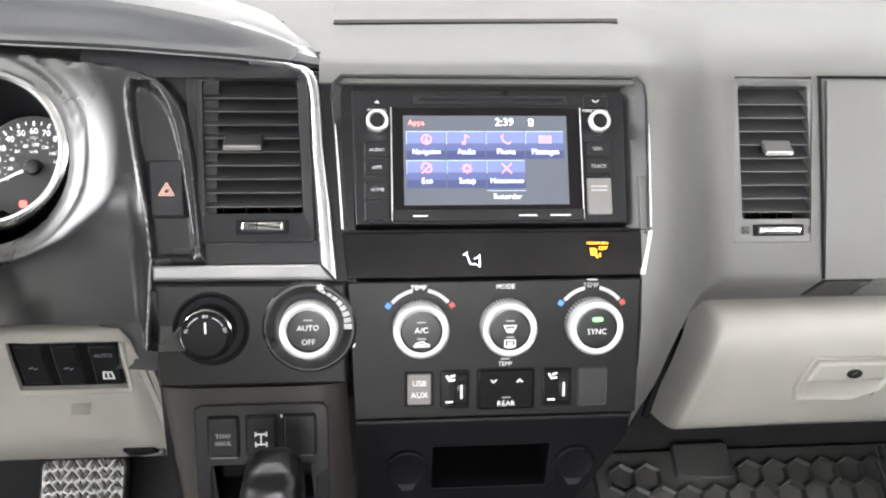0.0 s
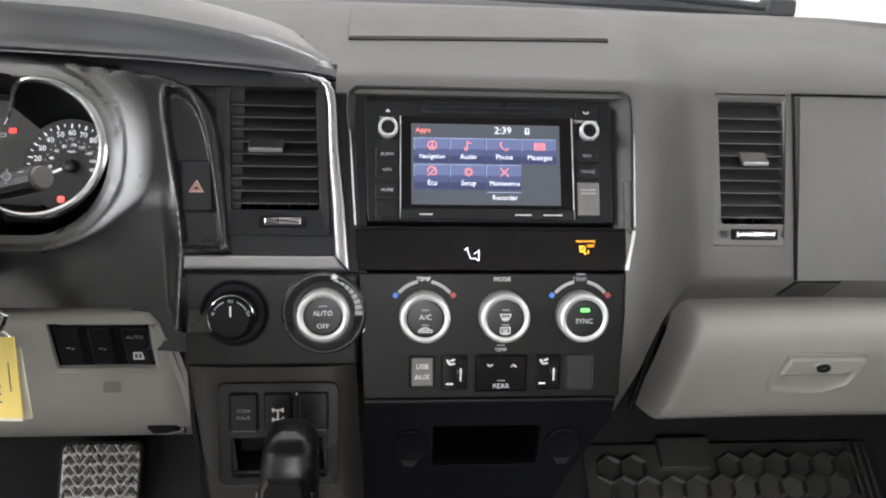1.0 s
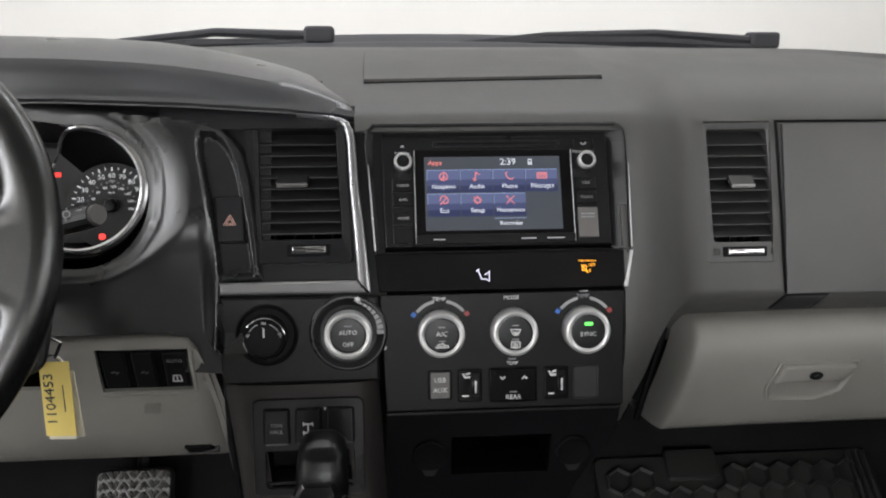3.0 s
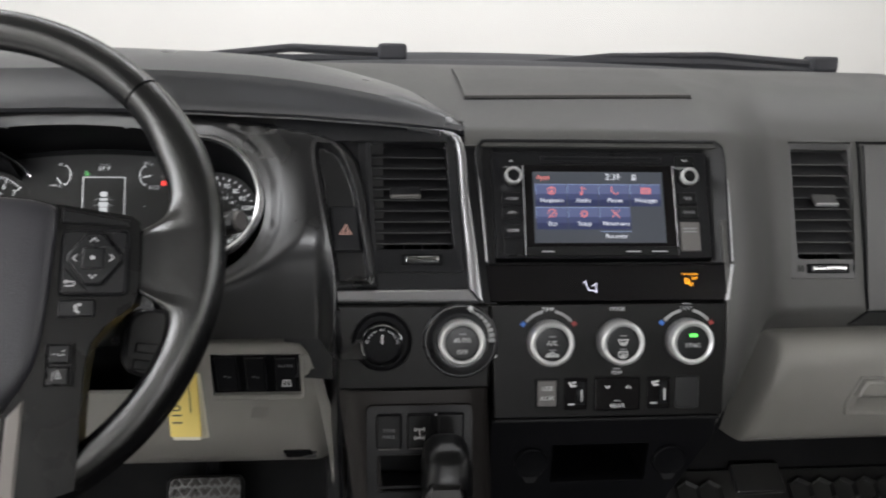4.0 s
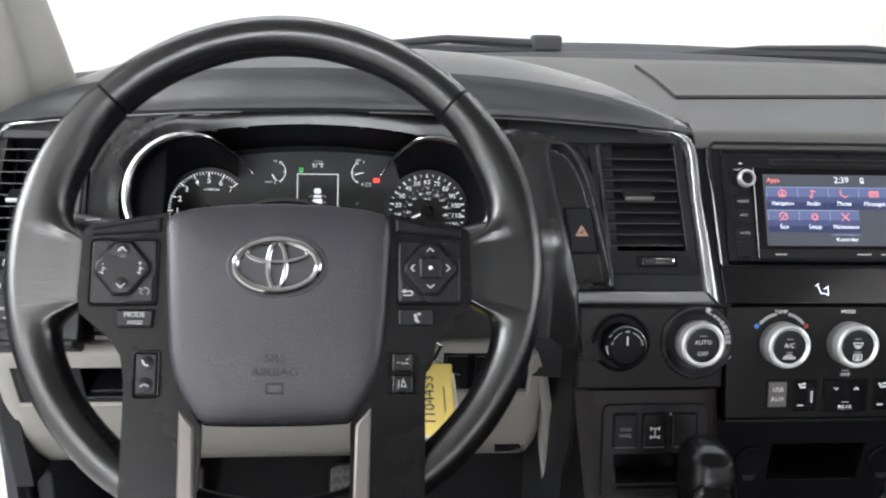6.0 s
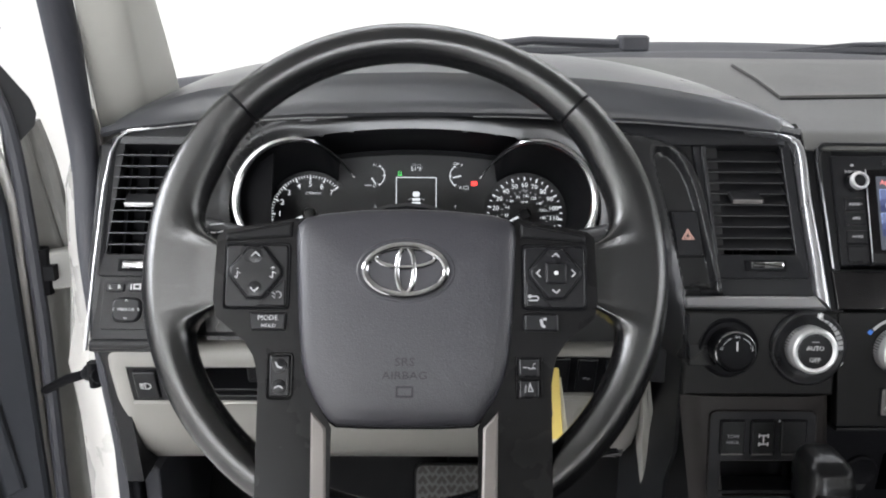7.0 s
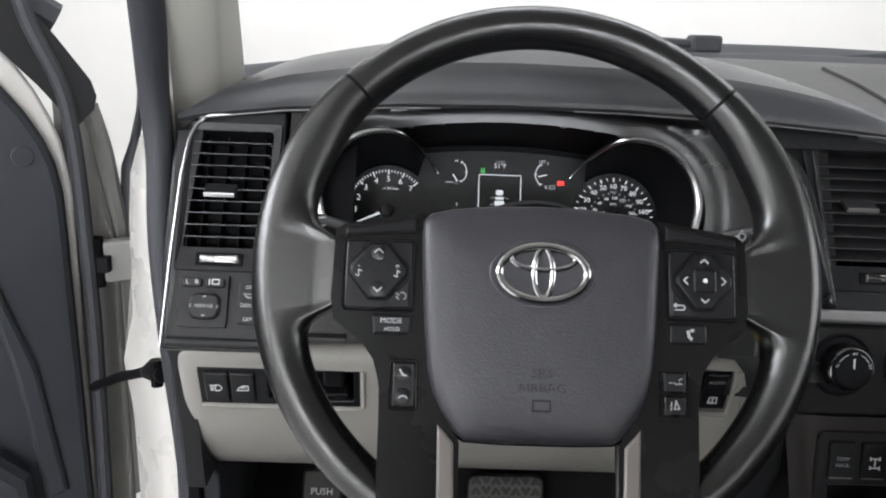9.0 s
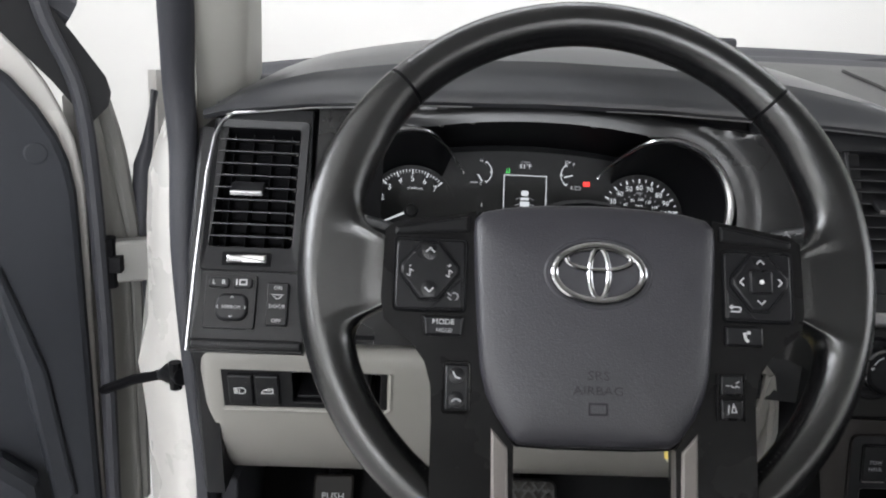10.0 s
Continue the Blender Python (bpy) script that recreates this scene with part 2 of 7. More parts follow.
def circ(u, v, r, seg=32, ry=None):
    return [(u + r * math.cos(2 * math.pi * i / seg), v + (ry or r) * math.sin(2 * math.pi * i / seg)) for i in range(seg)]


def shrink(poly, d):
    out, n = [], len(poly)
    for i in range(n):
        p0, p1, p2 = Vector(poly[i - 1]), Vector(poly[i]), Vector(poly[(i + 1) % n])
        e1, e2 = (p1 - p0), (p2 - p1)
        if e1.length < 1e-9 or e2.length < 1e-9:
            out.append(tuple(p1))
            continue
        n1, n2 = Vector((-e1.y, e1.x)).normalized(), Vector((-e2.y, e2.x)).normalized()
        m = n1 + n2
        m = m.normalized() if m.length > 1e-6 else n1
        out.append(tuple(p1 + m * d / max(0.4, m.dot(n1))))
    return out


def rings(b, M, stack, cap0=True, cap1=True):
    """Joins loops of equal length, each (polygon, height), into a skin."""
    loops = [[b.verts.new(M @ Vector((p[0], p[1], h))) for p in poly] for poly, h in stack]
    n = len(loops[0])
    for a, c in zip(loops, loops[1:]):
        for i in range(n):
            b.faces.new((a[i], a[(i + 1) % n], c[(i + 1) % n], c[i]))
    if cap0:
        b.faces.new(list(reversed(loops[0])))
    if cap1:
        b.faces.new(loops[-1])
    return b


def prism(M, poly, n0, n1, bev=0.0006, b=None):
    b = b or bmesh.new()
    st = [(poly, n0), (poly, n1 - bev), (shrink(poly, bev * 0.4), n1 - bev * 0.35), (shrink(poly, bev), n1)] if bev else [(poly, n0), (poly, n1)]
    return rings(b, M, st)


def hole_plate(M, outer, inner, n0, n1, ni=None, b=None, back=None):
    """A plate with an opening; ni: height of the opening's edge, where the plate slopes into it; back: depth of the opening's walls."""
    b = b or bmesh.new()
    ni = n1 if ni is None else ni
    back = n0 if back is None else back
    bev = 0.0007
    return rings(b, M, [(outer, n0), (outer, n1 - bev), (shrink(outer, bev), n1), (shrink(inner, -bev), ni), (inner, ni - bev), (inner, back)], False, False)


def lathe(M, prof, seg=40, b=None, knurl=None):
    b = b or bmesh.new()
    st = []
    for r, h in prof:
        st.append(([(r * math.cos(2 * math.pi * i / seg), r * math.sin(2 * math.pi * i / seg)) for i in range(seg)], h))
    return rings(b, M, st)


def tube(points, r, seg=8, closed=False, b=None, flat=1.0, fine=0):
    """A round bar along points; fine: extra points that smooth the line."""
    b = b or bmesh.new()
    P = [Vector(p) for p in points]
    R = list(r) if isinstance(r, (list, tuple)) else [r] * len(P)
    if fine:
        Q, RQ = [], []
        for i in range(len(P) - 1):
            p0, p1, p2, p3 = P[max(i - 1, 0)], P[i], P[i + 1], P[min(i + 2, len(P) - 1)]
            for k in range(fine):
                t = k / fine
                Q.append(0.5 * (2 * p1 + (p2 - p0) * t + (2 * p0 - 5 * p1 + 4 * p2 - p3) * t * t + (3 * p1 - p0 - 3 * p2 + p3) * t ** 3))
                RQ.append(R[i] + (R[i + 1] - R[i]) * t)
        P, R = Q + [P[-1]], RQ + [R[-1]]
    n = len(P)
    loops = []
    s = None
    for i, p in enumerate(P):
        d = (P[(i + 1) % n] - P[i - 1]) if closed else (P[min(i + 1, n - 1)] - P[max(i - 1, 0)])
        d.normalize()
        if s is None:
            s = d.cross(Vector((0, 0, 1)))
            if s.length < 0.1:
                s = d.cross(Vector((0, 1, 0)))
        s = s - d * s.dot(d)
        s.normalize()
        t = s.cross(d)
        loops.append([b.verts.new(p + R[i] * (s * math.cos(2 * math.pi * j / seg) + t * flat * math.sin(2 * math.pi * j / seg))) for j in range(seg)])
    m = n if closed else n - 1
    for i in range(m):
        a, c = loops[i], loops[(i + 1) % n]
        for j in range(seg):
            b.faces.new((a[j], a[(j + 1) % seg], c[(j + 1) % seg], c[j]))
    if not closed:
        b.faces.new(loops[0])
        b.faces.new(loops[-1])
    return b


def thicken(b, thick, face):
    """Gives an open skin a back face; the given skin stays in front, seen from the side that face points to."""
    bmesh.ops.recalc_face_normals(b, faces=b.faces)
    b.normal_update()
    tot = Vector((0, 0, 0))
    for f in b.faces:
        tot += f.normal * f.calc_area()
    if tot.dot(Vector(face)) < 0:
        bmesh.ops.reverse_faces(b, faces=b.faces[:])
        b.normal_update()
    front, rim = b.faces[:], [e for e in b.edges if len(e.link_faces) == 1]
    back = {v: b.verts.new(v.co - v.normal * thick) for v in b.verts[:]}
    edges = [(e.verts[0], e.verts[1]) for e in rim]
    for f in front:
        b.faces.new([back[v] for v in reversed(f.verts)])
    for p, q in edges:
        b.faces.new((p, q, back[q], back[p]))
    return b


def sheet(fn, us, vs, thick=0.003, keep=None, b=None, face=(0, -1, 0.6)):
    """A curved skin over a grid, with a back face thick metres behind it."""
    b = b or bmesh.new()
    g = [[b.verts.new(fn(u, v)) for v in vs] for u in us]
    for i in range(len(us) - 1):
        for j in range(len(vs) - 1):
            if keep is None or keep((us[i] + us[i + 1]) / 2, (vs[j] + vs[j + 1]) / 2):
                b.faces.new((g[i][j], g[i + 1][j], g[i + 1][j + 1], g[i][j + 1]))
    loose = [v for v in b.verts if not v.link_faces]
    bmesh.ops.delete(b, geom=loose, context="VERTS")
    return thicken(b, thick, face) if thick else b


def box(b, c, s, M=None):
    m = (M or Matrix()) @ Matrix.Translation(c) @ Matrix.Diagonal((*s, 1))
    bmesh.ops.create_cube(b, size=1, matrix=m)
    return b


def lin(a, c, n):
    return [a + (c - a) * i / (n - 1) for i in range(n)]


def sstep(a, c, x):
    t = min(1, max(0, (x - a) / (c - a)))
    return t * t * (3 - 2 * t)


def interp(pts, x):
    for (x0, y0), (x1, y1) in zip(pts, pts[1:]):
        if x <= x1:
            return y0 + (y1 - y0) * max(0, (x - x0)) / (x1 - x0)
    return pts[-1][1]


def words(M, u, v, n, s, size, material, parent, align="CENTER", name="lettering", turn=0.0, wide=1.0):
    c = bpy.data.curves.new(name, "FONT")
    c.body, c.size, c.align_x, c.align_y, c.extrude, c.resolution_u = s, size, align, "CENTER", 0.00015, 2
    tmp = bpy.data.objects.new(name, c)
    me = bpy.data.meshes.new_from_object(tmp)
    bpy.data.objects.remove(tmp)
    bpy.data.curves.remove(c)
    me.transform(M @ Matrix.Translation((u, v, n)) @ pose(0, 0, 0, 0, 0, turn) @ Matrix.Diagonal((wide, 1, 1, 1)))
    me.name = name
    me.materials.clear()
    me.materials.append(material)
    ob = new(name, me)
    ob.parent = parent
    if parent.type == "EMPTY":
        ob.matrix_parent_inverse = parent.matrix_basis.inverted()
    return ob


def strokes(M, lines, w, n, h=0.0003, b=None):
    """Thin raised bars along broken lines: for symbols and printed marks."""
    b = b or bmesh.new()
    for pts in lines:
        for (a0, a1), (c0, c1) in zip(pts, pts[1:]):
            d = Vector((c0 - a0, c1 - a1))
            if d.length < 1e-7:
                continue
            q = Vector((-d.y, d.x)).normalized() * w / 2
            e = d.normalized() * w * 0.3
            quad = [(a0 - e.x - q.x, a1 - e.y - q.y), (c0 + e.x - q.x, c1 + e.y - q.y), (c0 + e.x + q.x, c1 + e.y + q.y), (a0 - e.x + q.x, a1 - e.y + q.y)]
            rings(b, M, [(quad, n), (quad, n + h)])
    return b


def arc(u, v, r, a0, a1, n=14):
    return [(u + r * math.cos(radians(a)), v + r * math.sin(radians(a))) for a in lin(a0, a1, n)]


POD = plane((0, 0.545, 0.775), 0.53)
RAD = plane((0, 0.556, 0.805), 0.467)
CLI = plane((0, 0.524, 0.665), 0.17)
WHL = plane((-0.462, 0.386, 0.855), 0.4663)
CLU = plane((-0.461, 0.605, 0.858), 0.364)
PAS = plane((0, 0.655, 0.76), 0.30)


def pv(z):
    return (z - 0.775) * 1.1317


def rv(z):
    return (z - 0.805) * 1.1037


def cv(z):
    return (z - 0.665) * 1.0143


def sv(z):
    return (z - 0.76) * 1.044


# ---- the booth ----
def booth():
    b = bmesh.new()
    box(b, (0, 0.5, -0.60), (12, 13, 0.1))
    tagged(part("floor", b, FLOORM), "pale smooth photo booth floor", "floor", kind="structure")
    for nm, c, s in (("wall_front", (0, 7.05, 1.5), (12, 0.1, 4.2)), ("wall_rear", (0, -6.05, 1.5), (12, 0.1, 4.2)), ("wall_left", (-6.05, 0.5, 1.5), (0.1, 13, 4.2)), ("wall_right", (6.05, 0.5, 1.5), (0.1, 13, 4.2))):
        b = bmesh.new()
        box(b, c, s)
        tagged(part(nm, b, WALLM), "plain white booth wall", "wall", kind="structure")
    b = bmesh.new()
    box(b, (0, 0.5, 3.65), (12.2, 13.2, 0.1))
    tagged(part("ceiling", b, WALLM), "plain white booth ceiling", "ceiling", kind="structure")


booth()


# ---- car shell: floor, bulkhead, roof, sides ----
def shell():
    def toe(u, v):
        # flat floor rising into the sloped toe board and bulkhead
        y, z = interp([(0, -2.0), (1, 0.60), (2, 1.0), (2.5, 1.05), (3, 1.06)], v), interp([(0, 0.27), (1, 0.27), (2, 0.62), (2.5, 0.80), (3, 0.90)], v)
        y += 0.18 * (1 - sstep(-0.22, 0.05, u)) * sstep(0.9, 1.1, v) * (1 - sstep(2.2, 3, v))
        return Vector((u, y, z))
    b = sheet(toe, lin(-0.78, 0.80, 13), [0, 0.5, 0.9, 1, 1.1, 1.4, 1.7, 2, 2.25, 2.5, 3], 0.02, face=(0, -0.3, 1))
    tagged(part("floor_carpet", b, CARPET, smooth=20), "black carpeted car floor and toe board", "floor", kind="structure")
    b = bmesh.new()
    box(b, (0, -0.80, 1.32), (1.5, 2.45, 0.04))
    tagged(part("ceiling_headliner", b, HEADL), "grey cloth car headliner", "ceiling", kind="structure")
    # two unseen panels, added to keep rear light off the lower dashboard
    b = bmesh.new()
    box(b, (0.42, -0.66, 0.59), (0.66, 0.08, 0.66))
    tagged(part("rear_light_blocker", b, HEADL), "added grey panel blocking rear light behind the passenger's place", "wall", kind="structure")
    b = bmesh.new()
    box(b, (-0.46, -0.60, 0.61), (0.58, 0.08, 0.70))
    tagged(part("seat_light_blocker", b, HEADL), "added grey panel blocking rear light behind the driver's place", "wall", kind="structure")
    b = bmesh.new()
    box(b, (0.82, -0.55, 0.57), (0.06, 3.0, 0.66))
    tagged(part("wall_right_side", b, DEEP), "dark inner side of the passenger door", "wall", kind="structure")
    b = bmesh.new()
    box(b, (-0.80, -1.45, 0.57), (0.06, 1.2, 0.66))
    tagged(part("wall_left_side", b, DEEP), "dark inner side behind the door opening", "wall", kind="structure")
    for nm, x, y in (("pillar_left", -0.74, -0.85), ("pillar_right", 0.74, -0.85), ("pillar_rear_left", -0.72, -1.95), ("pillar_rear_right", 0.72, -1.95)):
        b = tube([(x * 1.06, y, 0.6), (x * 1.04, y, 0.95), (x, y, 1.33)], 0.05, 10)
        tagged(part(nm, b, PILLAR), "grey trimmed roof pillar", "pillar", kind="structure")
    b = sheet(lambda u, z: Vector((-0.757 - 0.006 * (z < 0.5), 0.60 + 0.55 * u, z)), lin(0, 1, 4), lin(0.26, 0.80, 5), 0.01, face=(1, 0, 0))
    tagged(part("wall_kick_panel", b, RUBBER), "black kick panel in the footwell", "wall", kind="structure")
    # sill under the open door
    b = bmesh.new()
    box(b, (-0.80, -0.15, 0.26), (0.10, 1.5, 0.10))
    tagged(part("sill", b, PAINT), "white painted door sill", "sill", kind="structure")


shell()


def front_body():
    # white bonnet with a raised middle and a front edge that drops away
    def top(u, v):
        x = u * (0.92 - 0.10 * v * v)
        z = 0.985 - 0.055 * u * u - 0.02 * v - 0.07 * v ** 3 - 0.02 * (abs(u) > 0.55) * (abs(u) - 0.55)
        return Vector((x, 1.16 + 1.15 * v, z))
    bon = thing("bonnet", (0, 1.2, 0.9), "white painted car bonnet beyond the windscreen", "bonnet")
    part("bonnet_skin", sheet(top, lin(-1, 1, 25), lin(0, 1, 12), 0.02, face=(0, 0, 1)), PAINT, bon)
    b = bmesh.new()
    for x in (-0.86, 0.86):
        box(b, (x, 1.7, 0.45), (0.1, 1.1, 0.86))
    box(b, (0, 2.27, 0.45), (1.6, 0.08, 0.8))
    part("body_side", b, PAINT, bon)
    # cowl: black scuttle panel at the windscreen's foot
    def cow(u, v):
        x = 0.80 * u
        return Vector((x, 1.0 + 0.20 * v - 0.23 * u * u, 0.976 + 0.014 * v - 0.052 * u * u + 0.006 * math.sin(v * 9)))
    tagged(part("trim_cowl", sheet(cow, lin(-1, 1, 21), lin(0, 1, 9), 0.01, face=(0, 0, 1)), RUBBER), "black plastic scuttle under the windscreen", "trim", kind="structure")
    # windscreen
    def ws(u, v):
        x = (0.775 - 0.10 * v) * u
        return Vector((x, 1.03 - 0.62 * v - 0.22 * u * u * (1 - 0.6 * v), 0.972 + 0.33 * v - 0.03 * u * u))
    g = part("window_windscreen", sheet(ws, lin(-1, 1, 17), lin(0, 1, 7), 0), GLASS)
    if g.data.polygons[0].normal.y > 0:
        g.data.flip_normals()
    g.visible_shadow = False
    tagged(g, "clear curved windscreen", "window", kind="structure")

    def wiper(pts, blade, label):
        w = thing("wiper", pts[0], label, "wiper", "windscreen wipers")
        n = len(pts)
        part("arm", tube(pts, [0.004 + 0.005 * (i / (n - 1)) for i in range(n)], 8, flat=0.8), RUBBER, w)
        part("blade", tube(blade, [0.004] + [0.007] * (len(blade) - 2) + [0.004], 6, flat=1.2), RUBBER, w)
        e = Vector(pts[-1])
        b = bmesh.new()
        prism(Matrix.Translation(e) @ pose(0, 0, 0, 90, 0, 0), rr(-0.030, -0.010, 0.012, 0.014, 0.006), -0.016, 0.016, 0.004, b)
        part("pivot_cap", b, RUBBER, w)
        return w
    wiper([(-0.76, 0.95, 0.925), (-0.62, 1.02, 0.948), (-0.45, 1.05, 0.980), (-0.30, 1.06, 0.996), (-0.146, 1.06, 0.991)], [(-0.80, 0.90, 0.915), (-0.66, 0.99, 0.944), (-0.5, 1.03, 0.966), (-0.33, 1.045, 0.980), (-0.17, 1.05, 0.982)], "black wiper arm and blade parked on the windscreen foot")
    wiper([(0.02, 1.08, 0.978), (0.18, 1.08, 0.993), (0.34, 1.07, 0.996), (0.512, 1.06, 0.984)], [(-0.01, 1.06, 0.974), (0.16, 1.06, 0.984), (0.33, 1.055, 0.984), (0.49, 1.05, 0.976)], "black wiper arm and blade parked before the passenger")


front_body()


def pillar_and_frame():
    # A-pillar trim, a rounded band leaning back to the roof
    Lp = [(0.88, (-0.781, 0.688, 0.88)), (0.92, (-0.773, 0.659, 0.92)), (1.0, (-0.757, 0.601, 1.0)), (1.1, (-0.737, 0.529, 1.1)), (1.2, (-0.717, 0.457, 1.2)), (1.32, (-0.693, 0.37, 1.32))]
    Rp = [(0.88, (-0.764, 0.93, 0.88)), (0.92, (-0.752, 0.870, 0.92)), (1.0, (-0.729, 0.752, 1.0)), (1.1, (-0.703, 0.604, 1.1)), (1.2, (-0.677, 0.456, 1.2)), (1.32, (-0.66, 0.30, 1.32))]

    def at(tab, z):
        return Vector([interp([(q, p[i]) for q, p in tab], z) for i in range(3)])

    def fn(u, z):
        a, c = at(Lp, z), at(Rp, z)
        p = a.lerp(c, u)
        bulge = 0.030 * min(sstep(-0.12, 0.42, u) * 1.02 - 0.02, ((1 - u) / 0.62) ** 0.9, 0.97)
        return p + Vector((1.0, -1.25, 0)) * bulge
    b = sheet(fn, [0, 0.06, 0.13, 0.2, 0.27, 0.33, 0.37, 0.39, 0.42, 0.5, 0.62, 0.75, 0.88, 1], lin(0.88, 1.32, 10), 0.006)
    tagged(part("trim_pillar", b, PILLAR), "pale grey trim on the windscreen pillar", "trim", kind="structure")
    m = Matrix.Diagonal((-1, 1, 1, 1))
    b = sheet(fn, lin(0, 1, 9), lin(0.88, 1.32, 6), 0.006)
    bmesh.ops.transform(b, matrix=m, verts=b.verts)
    tagged(part("trim_pillar_right", b, PILLAR), "pale grey trim on the far windscreen pillar", "trim", kind="structure")
    # rubber seal of the door opening
    seal = [(-0.691, 0.33, 1.36), (-0.733, 0.46, 1.2), (-0.752, 0.53, 1.1), (-0.767, 0.59, 1.0), (-0.775, 0.618, 0.94), (-0.774, 0.622, 0.88), (-0.774, 0.612, 0.80), (-0.768, 0.606, 0.70), (-0.763, 0.612, 0.60), (-0.762, 0.62, 0.5), (-0.765, 0.60, 0.38), (-0.775, 0.45, 0.31)]
    tagged(part("trim_seal", tube(seal, [0.013, 0.0135, 0.014, 0.0145, 0.0135, 0.0125, 0.0115, 0.010, 0.009, 0.009, 0.009, 0.009], 14, fine=5), RUBBER), "black rubber door opening seal", "trim", kind="structure")
    # white painted jamb of the body
    inner = [(0.30, -0.770), (0.54, -0.769), (0.59, -0.771), (0.685, -0.776), (0.774, -0.776), (0.867, -0.778), (0.93, -0.780)]
    outer = [(0.30, -0.842), (0.488, -0.843), (0.584, -0.844), (0.625, -0.848), (0.648, -0.851), (0.672, -0.845), (0.70, -0.838), (0.747, -0.836), (0.79, -0.836), (0.85, -0.831), (0.90, -0.815), (0.935, -0.798)]

    def jamb(u, z):
        xi, xo = interp(inner, z), interp(outer, z)
        return Vector((xi + (xo - xi) * u, 0.625 + 0.075 * u ** 1.3 + 0.02 * (1 - u) ** 3, z))
    b = sheet(jamb, lin(0, 1, 8), [0.30, 0.40, 0.488, 0.54, 0.584, 0.61, 0.63, 0.648, 0.665, 0.685, 0.70, 0.747, 0.774, 0.80, 0.85, 0.88, 0.91, 0.935], 0.004)
    tagged(part("door_frame", b, PAINT), "white painted steel jamb of the open door", "frame", kind="structure")

    # hinge pillar in the darkened white: shade of the door gap painted in
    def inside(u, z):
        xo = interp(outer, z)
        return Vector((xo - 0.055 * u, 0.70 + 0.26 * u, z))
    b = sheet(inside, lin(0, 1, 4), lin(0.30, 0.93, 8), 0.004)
    tagged(part("wall_hinge_pillar", b, PAINT_SHADE), "white hinge pillar, its shade put into the colour", "wall", kind="structure")
    # dark seal along the rear edge of the front wing
    def wing_seal(u, z):
        xo = interp([(0.60, -0.904), (0.735, -0.903), (0.823, -0.900), (0.863, -0.884), (0.915, -0.871)], z)
        xi = interp([(0.60, -0.885), (0.735, -0.884), (0.823, -0.878), (0.863, -0.872), (0.915, -0.867)], z)
        return Vector((xo + (xi - xo) * u, 0.85 - 0.006 * math.sin(math.pi * u), z))
    tagged(part("trim_wing_seal", sheet(wing_seal, lin(0, 1, 6), lin(0.60, 0.915, 12), 0.006), RUBBER, smooth=50), "dark rubber seal on the front wing's edge", "trim", kind="structure")
    # front wing behind the door gap
    b = bmesh.new()

    def wing(u, z):
        return Vector((-0.915 - 0.02 * math.sin(u * 2), 0.97 + 0.9 * u, z - 0.05 * u))
    sheet(wing, lin(0, 1, 6), lin(0.2, 0.93, 5), 0.01, b=b, face=(-1, 0, 0))
    tagged(part("wall_wing", b, PAINT), "white painted front wing", "wall", kind="structure")


pillar_and_frame()


